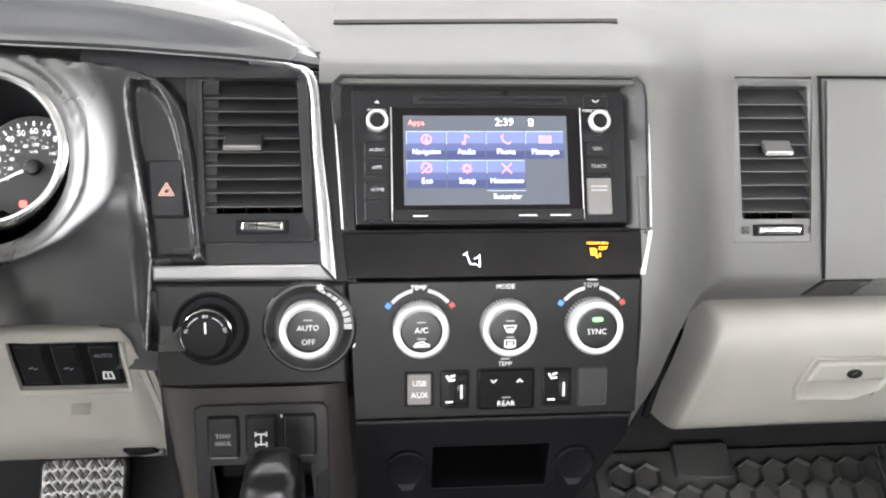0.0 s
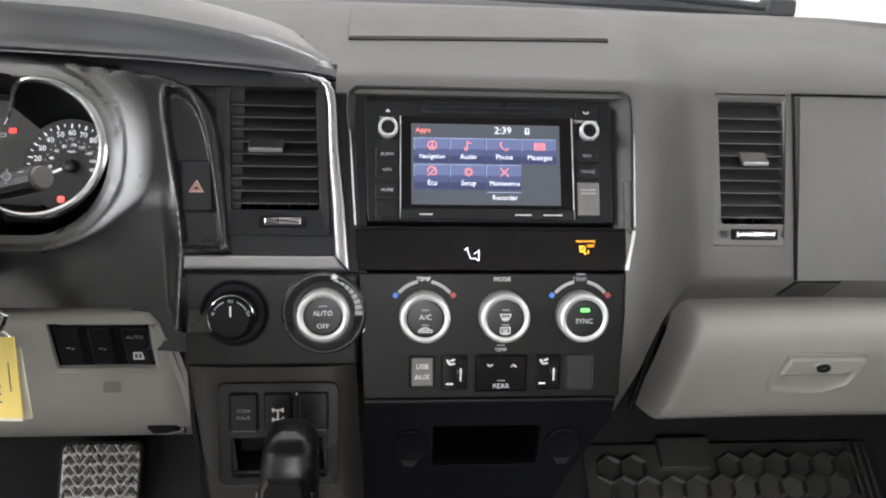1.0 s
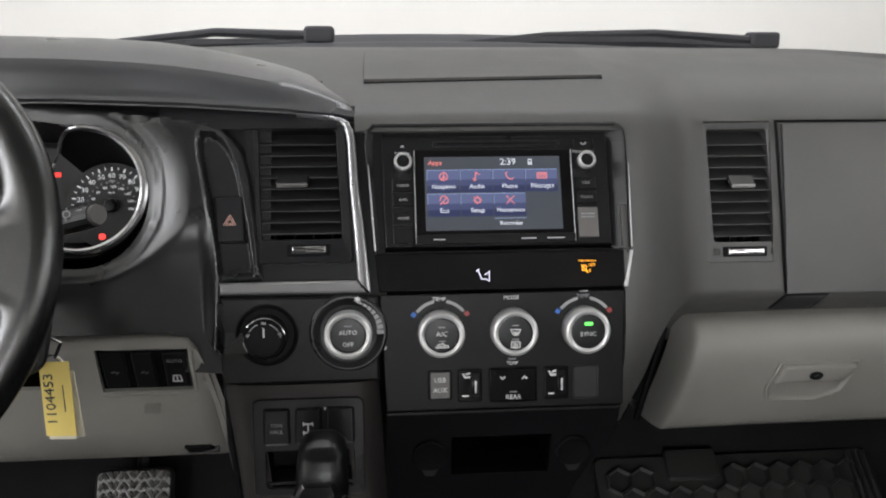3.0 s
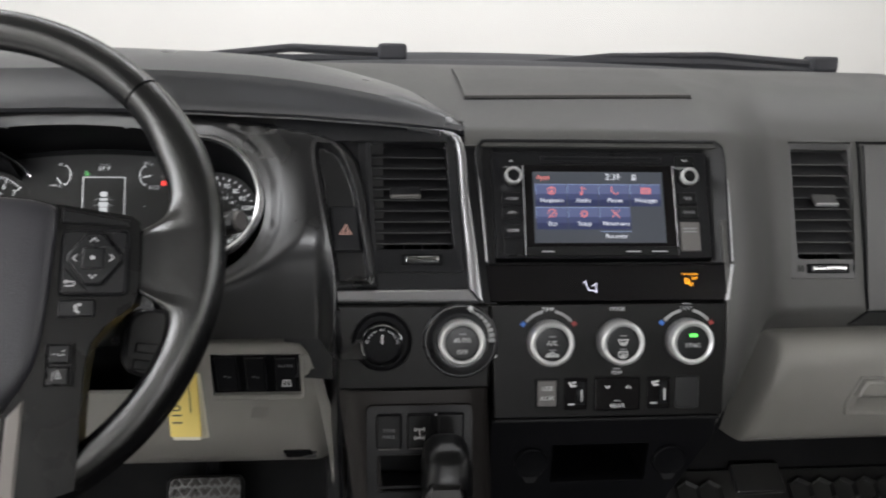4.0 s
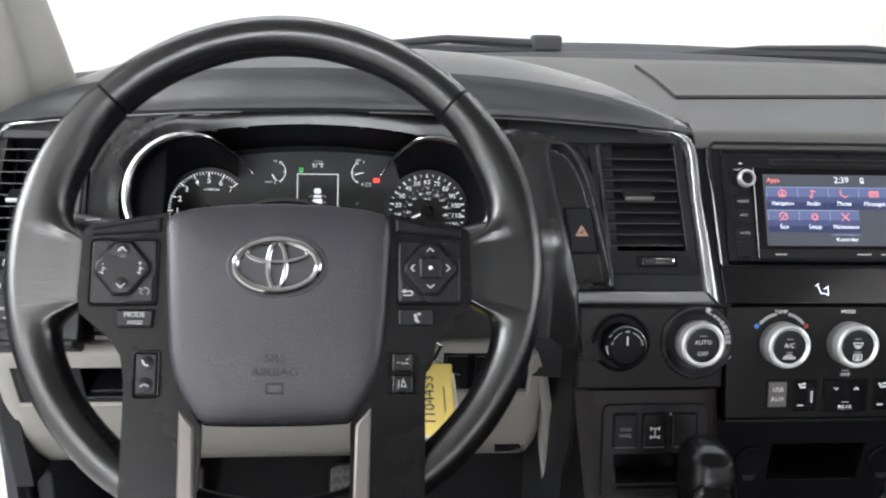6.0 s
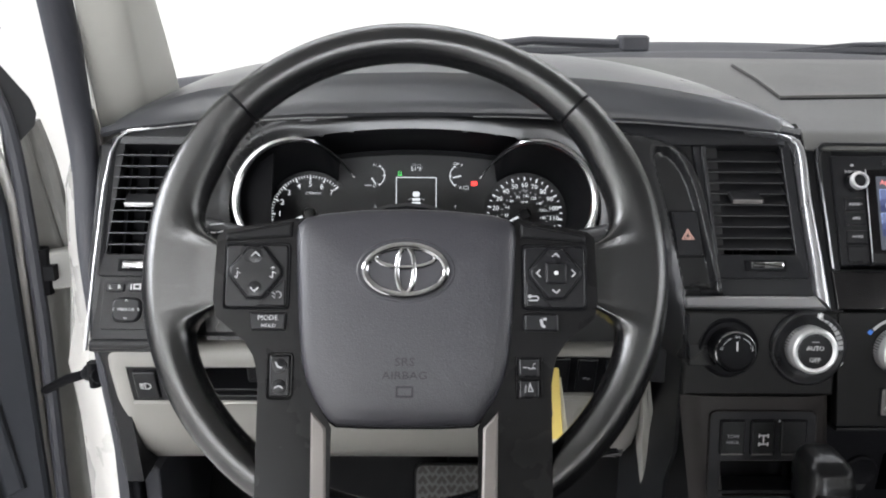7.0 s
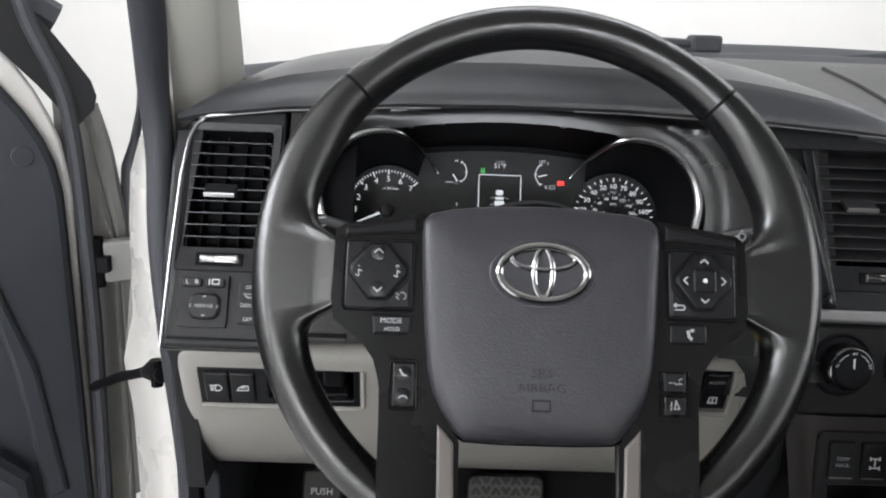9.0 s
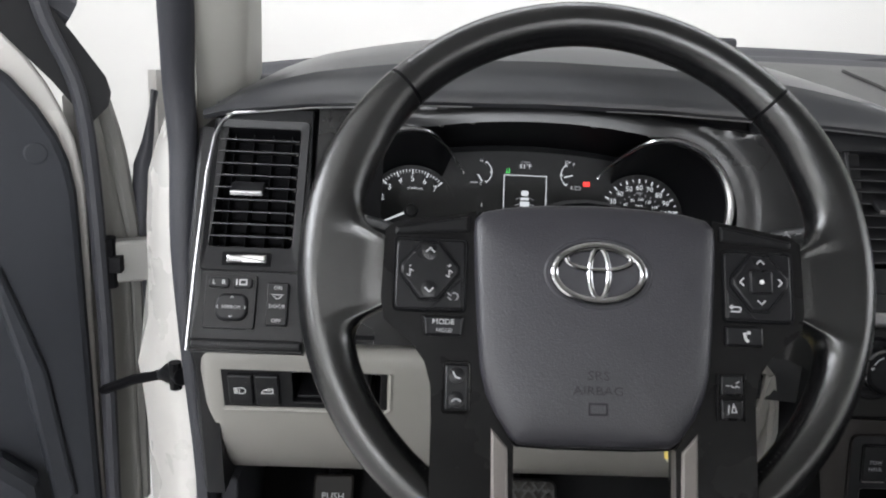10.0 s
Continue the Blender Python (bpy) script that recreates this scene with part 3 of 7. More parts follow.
def open_door():
    d = thing("door_1", (-0.93, 0.78, 0.35), "open white car door with a black inner panel", "door", kind="structure")
    M = Matrix(((-0.866, 0, 0.5, -0.926), (-0.5, 0, -0.866, 0.775), (0, 1, 0, 0), (0, 0, 0, 1)))
    # inner steel of the door, white, with a rounded front edge
    outline = [(-0.004, 0.30), (1.02, 0.30), (1.02, 0.93), (0.62, 0.975), (0.30, 0.985), (0.065, 0.977), (0.044, 0.952), (0.026, 0.923), (0.013, 0.894), (0.004, 0.866), (-0.003, 0.816), (-0.003, 0.721), (-0.002, 0.641), (-0.002, 0.45)]
    part("door_shell", prism(M, list(outline), -0.13, -0.004, 0.004), PAINT, d, "white painted steel door shell")
    trim = [(0.003, 0.34), (1.0, 0.34), (1.0, 0.92), (0.6, 0.955), (0.30, 0.965), (0.13, 0.962), (0.085, 0.952), (0.060, 0.931), (0.038, 0.9015), (0.022, 0.872), (0.0125, 0.845), (0.0075, 0.812), (0.0065, 0.77), (0.0060, 0.722), (0.0055, 0.68), (0.005, 0.642), (0.004, 0.529), (0.003, 0.439)]
    part("inner_panel", prism(M, trim, -0.006, 0.014, 0.009), DOORP, d, "black moulded inner door panel")
    part("armrest", prism(M, [(0.063, 0.40), (0.9, 0.40), (0.9, 0.60), (0.4, 0.58), (0.18, 0.56), (0.102, 0.535), (0.07, 0.50)], 0.008, 0.05, 0.015), DOORP, d)
    part("panel_fold", prism(M, [(0.03, 0.46), (0.055, 0.45), (0.075, 0.62), (0.10, 0.74), (0.085, 0.74), (0.05, 0.62)], 0.008, 0.022, 0.006), DOORP, d)
    b = lathe(M @ Matrix.Translation((0.044, 0.855, 0.012)), [(0.0115, 0.0), (0.0115, 0.0022), (0.010, 0.0030), (0.004, 0.0032)], 24)
    part("screw_cover", b, DOORP, d, "round black screw cover")
    seal = [(0.033, 1.02), (0.024, 0.985), (0.002, 0.93), (-0.006, 0.883), (-0.010, 0.816), (-0.012, 0.721), (-0.013, 0.641), (-0.010, 0.45), (-0.008, 0.30)]
    part("door_seal", tube([M @ Vector((u, v, 0.002)) for u, v in seal], 0.0085, 10, fine=4), RUBBER, d, "black rubber door seal")
    sail = [(0.30, 1.12), (0.16, 1.085), (0.033, 1.012), (0.004, 0.974), (-0.026, 0.930), (-0.030, 0.915), (-0.027, 0.903), (-0.012, 0.888), (0.02, 0.93), (0.07, 0.985)]
    part("mirror_sail", prism(M, list(reversed(sail)), -0.03, 0.000, 0.004), BLACK, d, "black triangular mirror mount")
    fr = [(-0.0, 0.99), (0.10, 1.05), (0.30, 1.14), (0.5, 1.24), (0.7, 1.30), (0.95, 1.30), (1.0, 0.93)]
    part("window_frame", tube([M @ Vector((u, v, -0.03)) for u, v in fr], 0.022, 8), RUBBER, d)
    # end face with its folded edge, and hinge, in white darkened for shade
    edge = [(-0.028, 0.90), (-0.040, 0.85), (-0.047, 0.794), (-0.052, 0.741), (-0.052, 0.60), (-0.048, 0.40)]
    part("door_edge", tube([M @ Vector((u, v, -0.05)) for u, v in edge], 0.014, 10, fine=4), PAINT_SHADE, d, "white folded front edge of the door in shade colour")
    part("door_end", prism(M, [(-0.05, 0.30), (0.0, 0.30), (0.0, 0.90), (-0.02, 0.92), (-0.05, 0.74)], -0.12, -0.03, 0.006), PAINT_SHADE, d)
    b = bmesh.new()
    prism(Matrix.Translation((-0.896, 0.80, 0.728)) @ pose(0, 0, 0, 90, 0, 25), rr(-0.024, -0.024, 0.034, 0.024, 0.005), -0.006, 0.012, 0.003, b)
    h = part("hinge", b, PAINT_SHADE, d, "white painted door hinge")
    part("hinge_knuckle", tube([(-0.909, 0.786, 0.70), (-0.909, 0.786, 0.757)], 0.010, 10), DEEP, h)
    b = bmesh.new()
    box(b, (-0.898, 0.782, 0.728), (0.012, 0.012, 0.018))
    part("hinge_bolt", b, DEEP, h)
    st = thing("door_check_strap", (-0.79, 0.63, 0.665), "black steel door check strap with a jointed end", "door strap")
    part("strap", tube([(-0.914, 0.765, 0.583), (-0.86, 0.71, 0.623), (-0.80, 0.645, 0.662)], 0.006, 8, flat=0.9), DEEP, st)
    part("joint", tube([(-0.812, 0.655, 0.655), (-0.798, 0.64, 0.664), (-0.782, 0.622, 0.669)], [0.006, 0.011, 0.009], 10), SATIN, st)
    part("joint_pin", tube([(-0.790, 0.625, 0.655), (-0.790, 0.625, 0.682)], 0.006, 8), DEEP, st)


open_door()


# ---- dashboard ----
C_PROF = [(1.02, 0.975), (0.93, 0.978), (0.84, 0.972), (0.76, 0.960), (0.70, 0.948), (0.665, 0.939), (0.632, 0.929), (0.614, 0.921), (0.598, 0.895), (0.581, 0.860), (0.565, 0.825), (0.551, 0.795), (0.540, 0.765), (0.534, 0.735), (0.532, 0.705), (0.542, 0.665), (0.566, 0.62), (0.600, 0.575)]
R_PROF = [(1.02, 0.975), (0.94, 0.977), (0.87, 0.970), (0.80, 0.957), (0.755, 0.943), (0.727, 0.928), (0.710, 0.915), (0.699, 0.905), (0.690, 0.880), (0.681, 0.850), (0.672, 0.820), (0.663, 0.790), (0.655, 0.760), (0.648, 0.738), (0.645, 0.727), (0.668, 0.702), (0.69, 0.66), (0.70, 0.575)]


LIP = [(-0.755, 0.915), (-0.735, 0.920), (-0.66, 0.929), (-0.56, 0.935), (-0.46, 0.9375), (-0.36, 0.937), (-0.25, 0.933), (-0.16, 0.927), (-0.12, 0.923), (-0.095, 0.919)]


def lip_z(x):
    return interp(LIP, x)


CREST = [(-0.425, 0.9910), (-0.36, 0.9895), (-0.30, 0.9860), (-0.26, 0.9812), (-0.22, 0.9737), (-0.18, 0.9637), (-0.157, 0.9570), (-0.135, 0.9487), (-0.115, 0.9390), (-0.103, 0.9308), (-0.096, 0.9215)]


def crest_z(x):
    if x > -0.425:
        return sum(interp(CREST, x + k) for k in (-0.006, 0, 0.006 * (x < -0.11))) / 3
    u = abs((x + 0.425) / 0.333)
    return lip_z(x) + (0.054 - 0.007 * (1 - sstep(-0.66, -0.50, x))) * max(0.0, 1 - u ** 5.0)


def dash_point(x, s):
    w = sstep(0.150, 0.268, x)
    y0, y1 = interp(list(enumerate(p[0] for p in C_PROF)), s), interp(list(enumerate(p[0] for p in R_PROF)), s)
    z0, z1 = interp(list(enumerate(p[1] for p in C_PROF)), s), interp(list(enumerate(p[1] for p in R_PROF)), s)
    lim = 1.03 - 0.26 * (x / 0.76) ** 2
    if s < 5 and lim < 1.02:
        y0, y1 = min(y0, lim - 0.0008 * s), min(y1, lim - 0.0008 * s)
    # the stack narrows towards the floor
    x = x - (x - 0.1475) * interp([(0, 0), (13.5, 0), (15, 0.12), (16, 0.35), (17, 0.8)], s) if 0.1475 < x < 0.30 else x
    z = z0 + (z1 - z0) * w - 0.30 * max(0, abs(x) - 0.45) ** 2 * (1 - sstep(4, 7, s))
    if x < -0.42 and s < 5:
        # the pad sinks behind the hood's shoulder
        z = min(z, crest_z(x) - 0.006 - 0.03 * sstep(-0.45, -0.65, x))
    return Vector((x, y0 + (y1 - y0) * w, z))


def dashboard():
    d = thing("dashboard", (0.2, 0.85, 0.90), "grained graphite dashboard with a rounded top", "dashboard")
    xs = [-0.76, -0.6, -0.45, -0.3, -0.2, -0.13, -0.115, -0.0965, -0.09, -0.03, 0.03, 0.09, 0.135, 0.1475, 0.1562] + lin(0.166, 0.272, 11) + [0.29, 0.32, 0.345, 0.36, 0.4, 0.5, 0.62, 0.76]
    ss = [i * 0.5 for i in range(2 * len(C_PROF) - 1)]
    part("top_pad", sheet(dash_point, xs, ss, 0.004, lambda x, s: not ((x < 0.1470 and s > 7.4) or (x < 0.156 and 7.4 < s < 9.5) or s > 16.0 or (x < -0.13 and s > 3.9) or (x < -0.115 and s > 5.4) or (x < -0.0965 and s > 5.9) or (0.272 < x < 0.345 and 7.0 < s < 11.9))), GREY, d, smooth=60)
    # airbag cover in the passenger face, proud by a hair, with a seam round it
    def cover(x, z):
        p = dash_point(x, interp([(0.727, 14), (0.738, 13), (0.760, 12), (0.790, 11), (0.820, 10), (0.850, 9), (0.880, 8), (0.905, 7)], z))
        return p + Vector((0, -0.0035, 0.001))
    part("airbag_cover", sheet(cover, [0.3575, 0.360, 0.42, 0.5, 0.6, 0.74], [0.7275, 0.729, 0.76, 0.79, 0.82, 0.85, 0.88, 0.9, 0.9015], 0.006), FACE, d, "graphite passenger airbag cover")
    part("seam", tube([cover(0.3515 + 0.005 * (0.904 - z) / 0.17, z) + Vector((0, 0.002, 0)) for z in lin(0.727, 0.904, 12)], 0.0016, 6), DEEP, d, "dark seam beside the airbag cover")
    part("seam", tube([cover(x, 0.9037) + Vector((0, 0.002, 0.0005)) for x in lin(0.35, 0.74, 8)], 0.0014, 6), DEEP, d)
    # blind plug under the cover
    UND = plane((0, 0.645, 0.7265), -0.94)
    part("blind_plug", prism(UND, [(0.353, -0.031), (0.399, -0.031), (0.404, -0.003), (0.360, -0.003)], -0.004, 0.0014, 0.001), DARKSL, d)
    part("plug_gap", prism(UND, [(0.3505, -0.033), (0.4015, -0.033), (0.4065, -0.001), (0.3575, -0.001)], -0.006, 0.0006, 0.0004), DEEP, d)
    # speaker grille: a flat lid with fine perforations
    def lid(u, v):
        x = -0.088 + 0.250 * u
        y = 0.695 + 0.016 * u + 0.146 * v
        s = interp(sorted([(-p[0], i) for i, p in enumerate(C_PROF[:9])]), -y)
        return Vector((x, y, dash_point(x, s).z + 0.0035))
    part("speaker_grille", sheet(lid, lin(0, 1, 11), lin(0, 1, 8), 0.007), GREY, d, "graphite speaker grille with fine holes")
    b = bmesh.new()
    for i in range(46):
        for j in range(20):
            p = lid(0.06 + 0.88 * (i + 0.5 * (j % 2)) / 46, 0.25 + 0.68 * j / 20)
            r = 0.0007
            b.faces.new([b.verts.new(p + Vector((r * math.cos(a), r * math.sin(a), 0.0004))) for a in (0, 1.57, 3.14, 4.71)])
    tagged(part("grille_holes", b, DEEP, d), kind="stuff")
    part("grille_lip", tube([lid(u, -0.004) + Vector((0, -0.0006, -0.004)) for u in lin(0, 1, 8)], 0.0017, 6), DEEP, d)
    for u in (0.0, 1.0):
        part("grille_lip", tube([lid(u, v) + Vector((0, 0, -0.003)) for v in lin(0, 1, 8)], 0.0009, 6), FASC, d)
    # dark end cap on the driver's side
    b = prism(Matrix(((0, 0, -1, -0.752), (-1, 0, 0, 0), (0, 1, 0, 0), (0, 0, 0, 1))), [(-0.60, 0.56), (-0.575, 0.70), (-0.555, 0.735), (-0.57, 0.80), (-0.60, 0.86), (-0.622, 0.905), (-0.66, 0.908), (-0.80, 0.895), (-0.95, 0.89), (-0.95, 0.56)], -0.012, 0.008, 0.004)
    part("end_cap", b, BLACK, d, "black end cap of the dashboard")
    # foot of the stack's side, black for its shade, running into the lower console
    def foot(x, s):
        p = dash_point(x, s)
        return p + Vector((0, 0.004, 0))
    part("stack_foot_shade", sheet(foot, [0.1475, 0.1562] + lin(0.166, 0.25, 9), [15.9, 16.25, 16.6, 17], 0.004), DEEP, d, smooth=60)
    # dark board behind the panels on the driver's side
    part("inner_board", sheet(lambda x, z: Vector((x, 0.585 + 0.50 * (z - 0.775), z)), lin(-0.752, -0.600, 4), lin(0.735, 0.924, 6), 0.004), DEEP, d)
    # side of the stack towards the driver
    b = sheet(lambda u, z: Vector((-0.217 - 0.018 * u, 0.535 + 0.10 * u + 0.02 * (z < 0.6), z)), lin(0, 1, 4), lin(0.50, 0.768, 7), 0.004)
    part("stack_flank", b, BLACK, d)
    b = bmesh.new()
    box(b, (0.0, 0.80, 0.74), (0.30, 0.28, 0.26))
    box(b, (-0.46, 0.86, 0.74), (0.52, 0.20, 0.30))
    box(b, (0.50, 0.86, 0.78), (0.46, 0.22, 0.22))
    part("carrier", b, DEEP, d)


dashboard()


def binnacle():
    h = thing("instrument_hood", (-0.42, 0.70, 0.93), "dark vinyl hood arching over the instruments", "instrument hood")

    def fn(x, s):
        zl, zc = lip_z(x), crest_z(x)
        e = sstep(-0.755, -0.70, x) * (1 - sstep(-0.14, -0.095, x))
        tab = [(0, 0.634, zl - 0.004), (1, 0.622, zl - 0.003), (2, 0.617, zl + 0.001), (3, 0.621, zl + 0.006), (4, 0.6245, zl + (zc - zl) * 0.28 + 0.004), (5, 0.6275, zl + (zc - zl) * 0.48 + 0.003), (6, 0.632, zl + (zc - zl) * 0.62 + 0.003), (6.5, 0.658, zl + (zc - zl) * 0.77 + 0.003), (7, 0.69, zl + (zc - zl) * 0.90 + 0.002), (8, 0.72, zc + 0.001), (9, 0.77, zc - 0.002), (10, 0.84, zc - 0.010), (11, 0.97, min(0.955, zc - 0.018))]
        lim = 1.0 - 0.24 * (x / 0.76) ** 2
        return Vector((x, min(interp([(t[0], t[1]) for t in tab], s), lim - 0.002 * (11 - s) if s > 8 else 9), interp([(t[0], t[2]) for t in tab], s)))
    xs = [-0.755, -0.75, -0.742, -0.73] + lin(-0.70, -0.16, 28) + [-0.145, -0.132, -0.12, -0.114, -0.109, -0.105, -0.102, -0.0995, -0.0975, -0.096]
    part("hood_shell", sheet(fn, xs, [i * 0.5 for i in range(23)], 0.003), HOODV, h, smooth=32)
    # fine bright line under the lip, broken in the middle
    for a, c in ((-0.735, -0.524), (-0.407, -0.145)):
        part("lip_line", tube([Vector((x, 0.6165 + 0.004 * (x > -0.12), lip_z(x) - 0.0025)) for x in lin(a, c, 24)], 0.0008, 6), TRIM, h, "thin silver line under the hood's lip")


binnacle()


def slot_vent(name, M, u0, v0, u1, v1, n, frame_u, frame_v, slider, label, fmat, skew=0.0, tab_u=0.5, tab_v=0.5, tilt=24):
    """An air vent: surround, dark duct, level slats, upright vanes, a finger tab and a slide wheel."""
    v = thing(name, M @ Vector(((u0 + u1) / 2, v0, -0.02)), label, "air vent", "dashboard air vents")
    def sk(p):
        return [(a + skew * (c - v0), c) for a, c in p]
    outer = sk(rr(frame_u[0], frame_v[0], frame_u[1], frame_v[1], 0.004))
    inner = sk(rr(u0, v0, u1, v1, 0.003))
    part("surround", hole_plate(M, outer, inner, -0.010, 0.0, -0.002, back=-0.035), fmat, v)
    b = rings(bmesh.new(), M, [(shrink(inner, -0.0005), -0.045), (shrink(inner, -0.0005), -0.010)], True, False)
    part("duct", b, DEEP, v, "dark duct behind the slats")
    w, h = u1 - u0, v1 - v0
    lip = math.sin(radians(tilt)) * 0.0085
    for i in range(n):
        c = v0 + h * ((0.050 if tilt > 40 else 0.083) + 0.1015 * i) + lip
        off = skew * (c - v0)
        S = M @ Matrix.Translation(((u0 + u1) / 2 + off, c, -0.0095)) @ pose(0, 0, 0, tilt, 0, 0) @ pose(0, 0, 0, 90, 0, 0)
        b = prism(S, rr(-w / 2 + 0.0004, -0.017, w / 2 - 0.0004, 0.008, 0.001, 2), -0.0006, 0.0006, 0.0003)
        # lips coloured paler as edge light; passenger slats coloured darker as shade
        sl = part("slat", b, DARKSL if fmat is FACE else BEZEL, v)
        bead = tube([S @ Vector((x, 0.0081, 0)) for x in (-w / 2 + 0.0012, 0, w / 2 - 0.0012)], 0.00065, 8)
        part("slat_lip", bead, (SLATGLEAM if u0 < -0.5 else DARKSL) if fmat is not FACE else FACE, sl, "rounded front edge of the slat, its gleam put into the colour")
        part("pivot_pin", tube([S @ Vector((w / 2 - 0.0035, -0.0005, 0.0008)), S @ Vector((w / 2 - 0.0012, -0.0005, 0.0008))], 0.0011, 8), GREYBT, sl)
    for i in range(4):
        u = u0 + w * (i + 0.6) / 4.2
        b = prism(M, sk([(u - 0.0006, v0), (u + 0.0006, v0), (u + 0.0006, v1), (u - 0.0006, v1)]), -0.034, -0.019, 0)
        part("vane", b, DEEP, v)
    tu, tv = u0 + w * tab_u + skew * h * tab_v, v0 + h * tab_v
    T = M @ Matrix.Translation((tu, tv, 0.001)) @ pose(0, 0, 0, -38, 0, 0)
    b = prism(T, rr(-w * 0.20, -0.008, w * 0.20, 0.007, 0.0015), -0.002, 0.002, 0.001)
    tab = part("tab", b, fmat, v)
    b = prism(T, rr(-w * 0.19, -0.0095, w * 0.19, -0.0072, 0.0008), -0.001, 0.0026, 0.0006)
    part("tab_edge", b, GREYBT if -0.5 < u0 < 0 else BRUSH, tab, "bright edge of the tab")
    if slider:
        su0, sv0, su1, sv1 = slider
        part("slider_slot", prism(M, rr(su0, sv0, su1, sv1, 0.001), -0.004, 0.0008, 0.0004), DEEP, v)
        b = prism(M, rr(su0 + 0.004, sv0 + 0.0017, su1 - 0.003, sv1 - 0.0017, 0.001), -0.002, 0.0044, 0.0024)
        sl = part("slider", b, CHROME, v, "chromed vent slide")
        b = bmesh.new()
        for i in range(6):
            uu = su0 + (su1 - su0) * (0.16 + 0.05 * i)
            strokes(M, [[(uu, sv0 + 0.0024), (uu, sv1 - 0.0024)]], 0.0009, 0.0036, 0.0008, b)
        part("grip_ribs", b, DEEP, sl)
        for su, closed in ((su0 - 0.0075, True), (su1 + 0.0075, False)):
            sy = (sv0 + sv1) / 2
            q = 0.003
            lines = [[(su - q, sy - q), (su + q, sy - q), (su + q, sy + q), (su - q, sy + q), (su - q, sy - q)]]
            lines += [[(su - q, sy - q), (su + q, sy + q)], [(su - q, sy + q), (su + q, sy - q)]] if closed else [[(su - q, sy + q * k), (su + q, sy + q * k)] for k in (-0.5, 0, 0.5)]
            if fmat is FACE:
                part("vent_mark", strokes(M, lines, 0.0005, 0.0, 0.0002), DEEP, v)
    return v


# driver's outer vent with its panel, the vent beside the radio, the passenger's vent
slot_vent("air_vent", POD, -0.7415, pv(0.8145), -0.672, pv(0.9075), 9, (-0.746, -0.664), (pv(0.796), pv(0.914)), (-0.728, pv(0.8000), -0.688, pv(0.8100)), "black slatted air vent at the driver's door", BLACK, skew=0.012, tab_u=0.42, tab_v=0.48, tilt=15)
slot_vent("air_vent", POD, -0.181, pv(0.817), -0.109, pv(0.9095), 9, (-0.186, -0.101), (pv(0.797), pv(0.9145)), (-0.158, pv(0.803), -0.120, pv(0.812)), "black slatted air vent framed by silver trim", BLACK, skew=-0.05, tab_u=0.42, tab_v=0.52, tilt=50)
slot_vent("air_vent", PAS, 0.281, sv(0.781), 0.3475, sv(0.897), 9, (0.2700, 0.3565), (sv(0.760), sv(0.9035)), (0.290, sv(0.766), 0.338, sv(0.776)), "graphite slatted air vent on the passenger side", FACE, skew=-0.045, tab_u=0.5, tab_v=0.54, tilt=46)


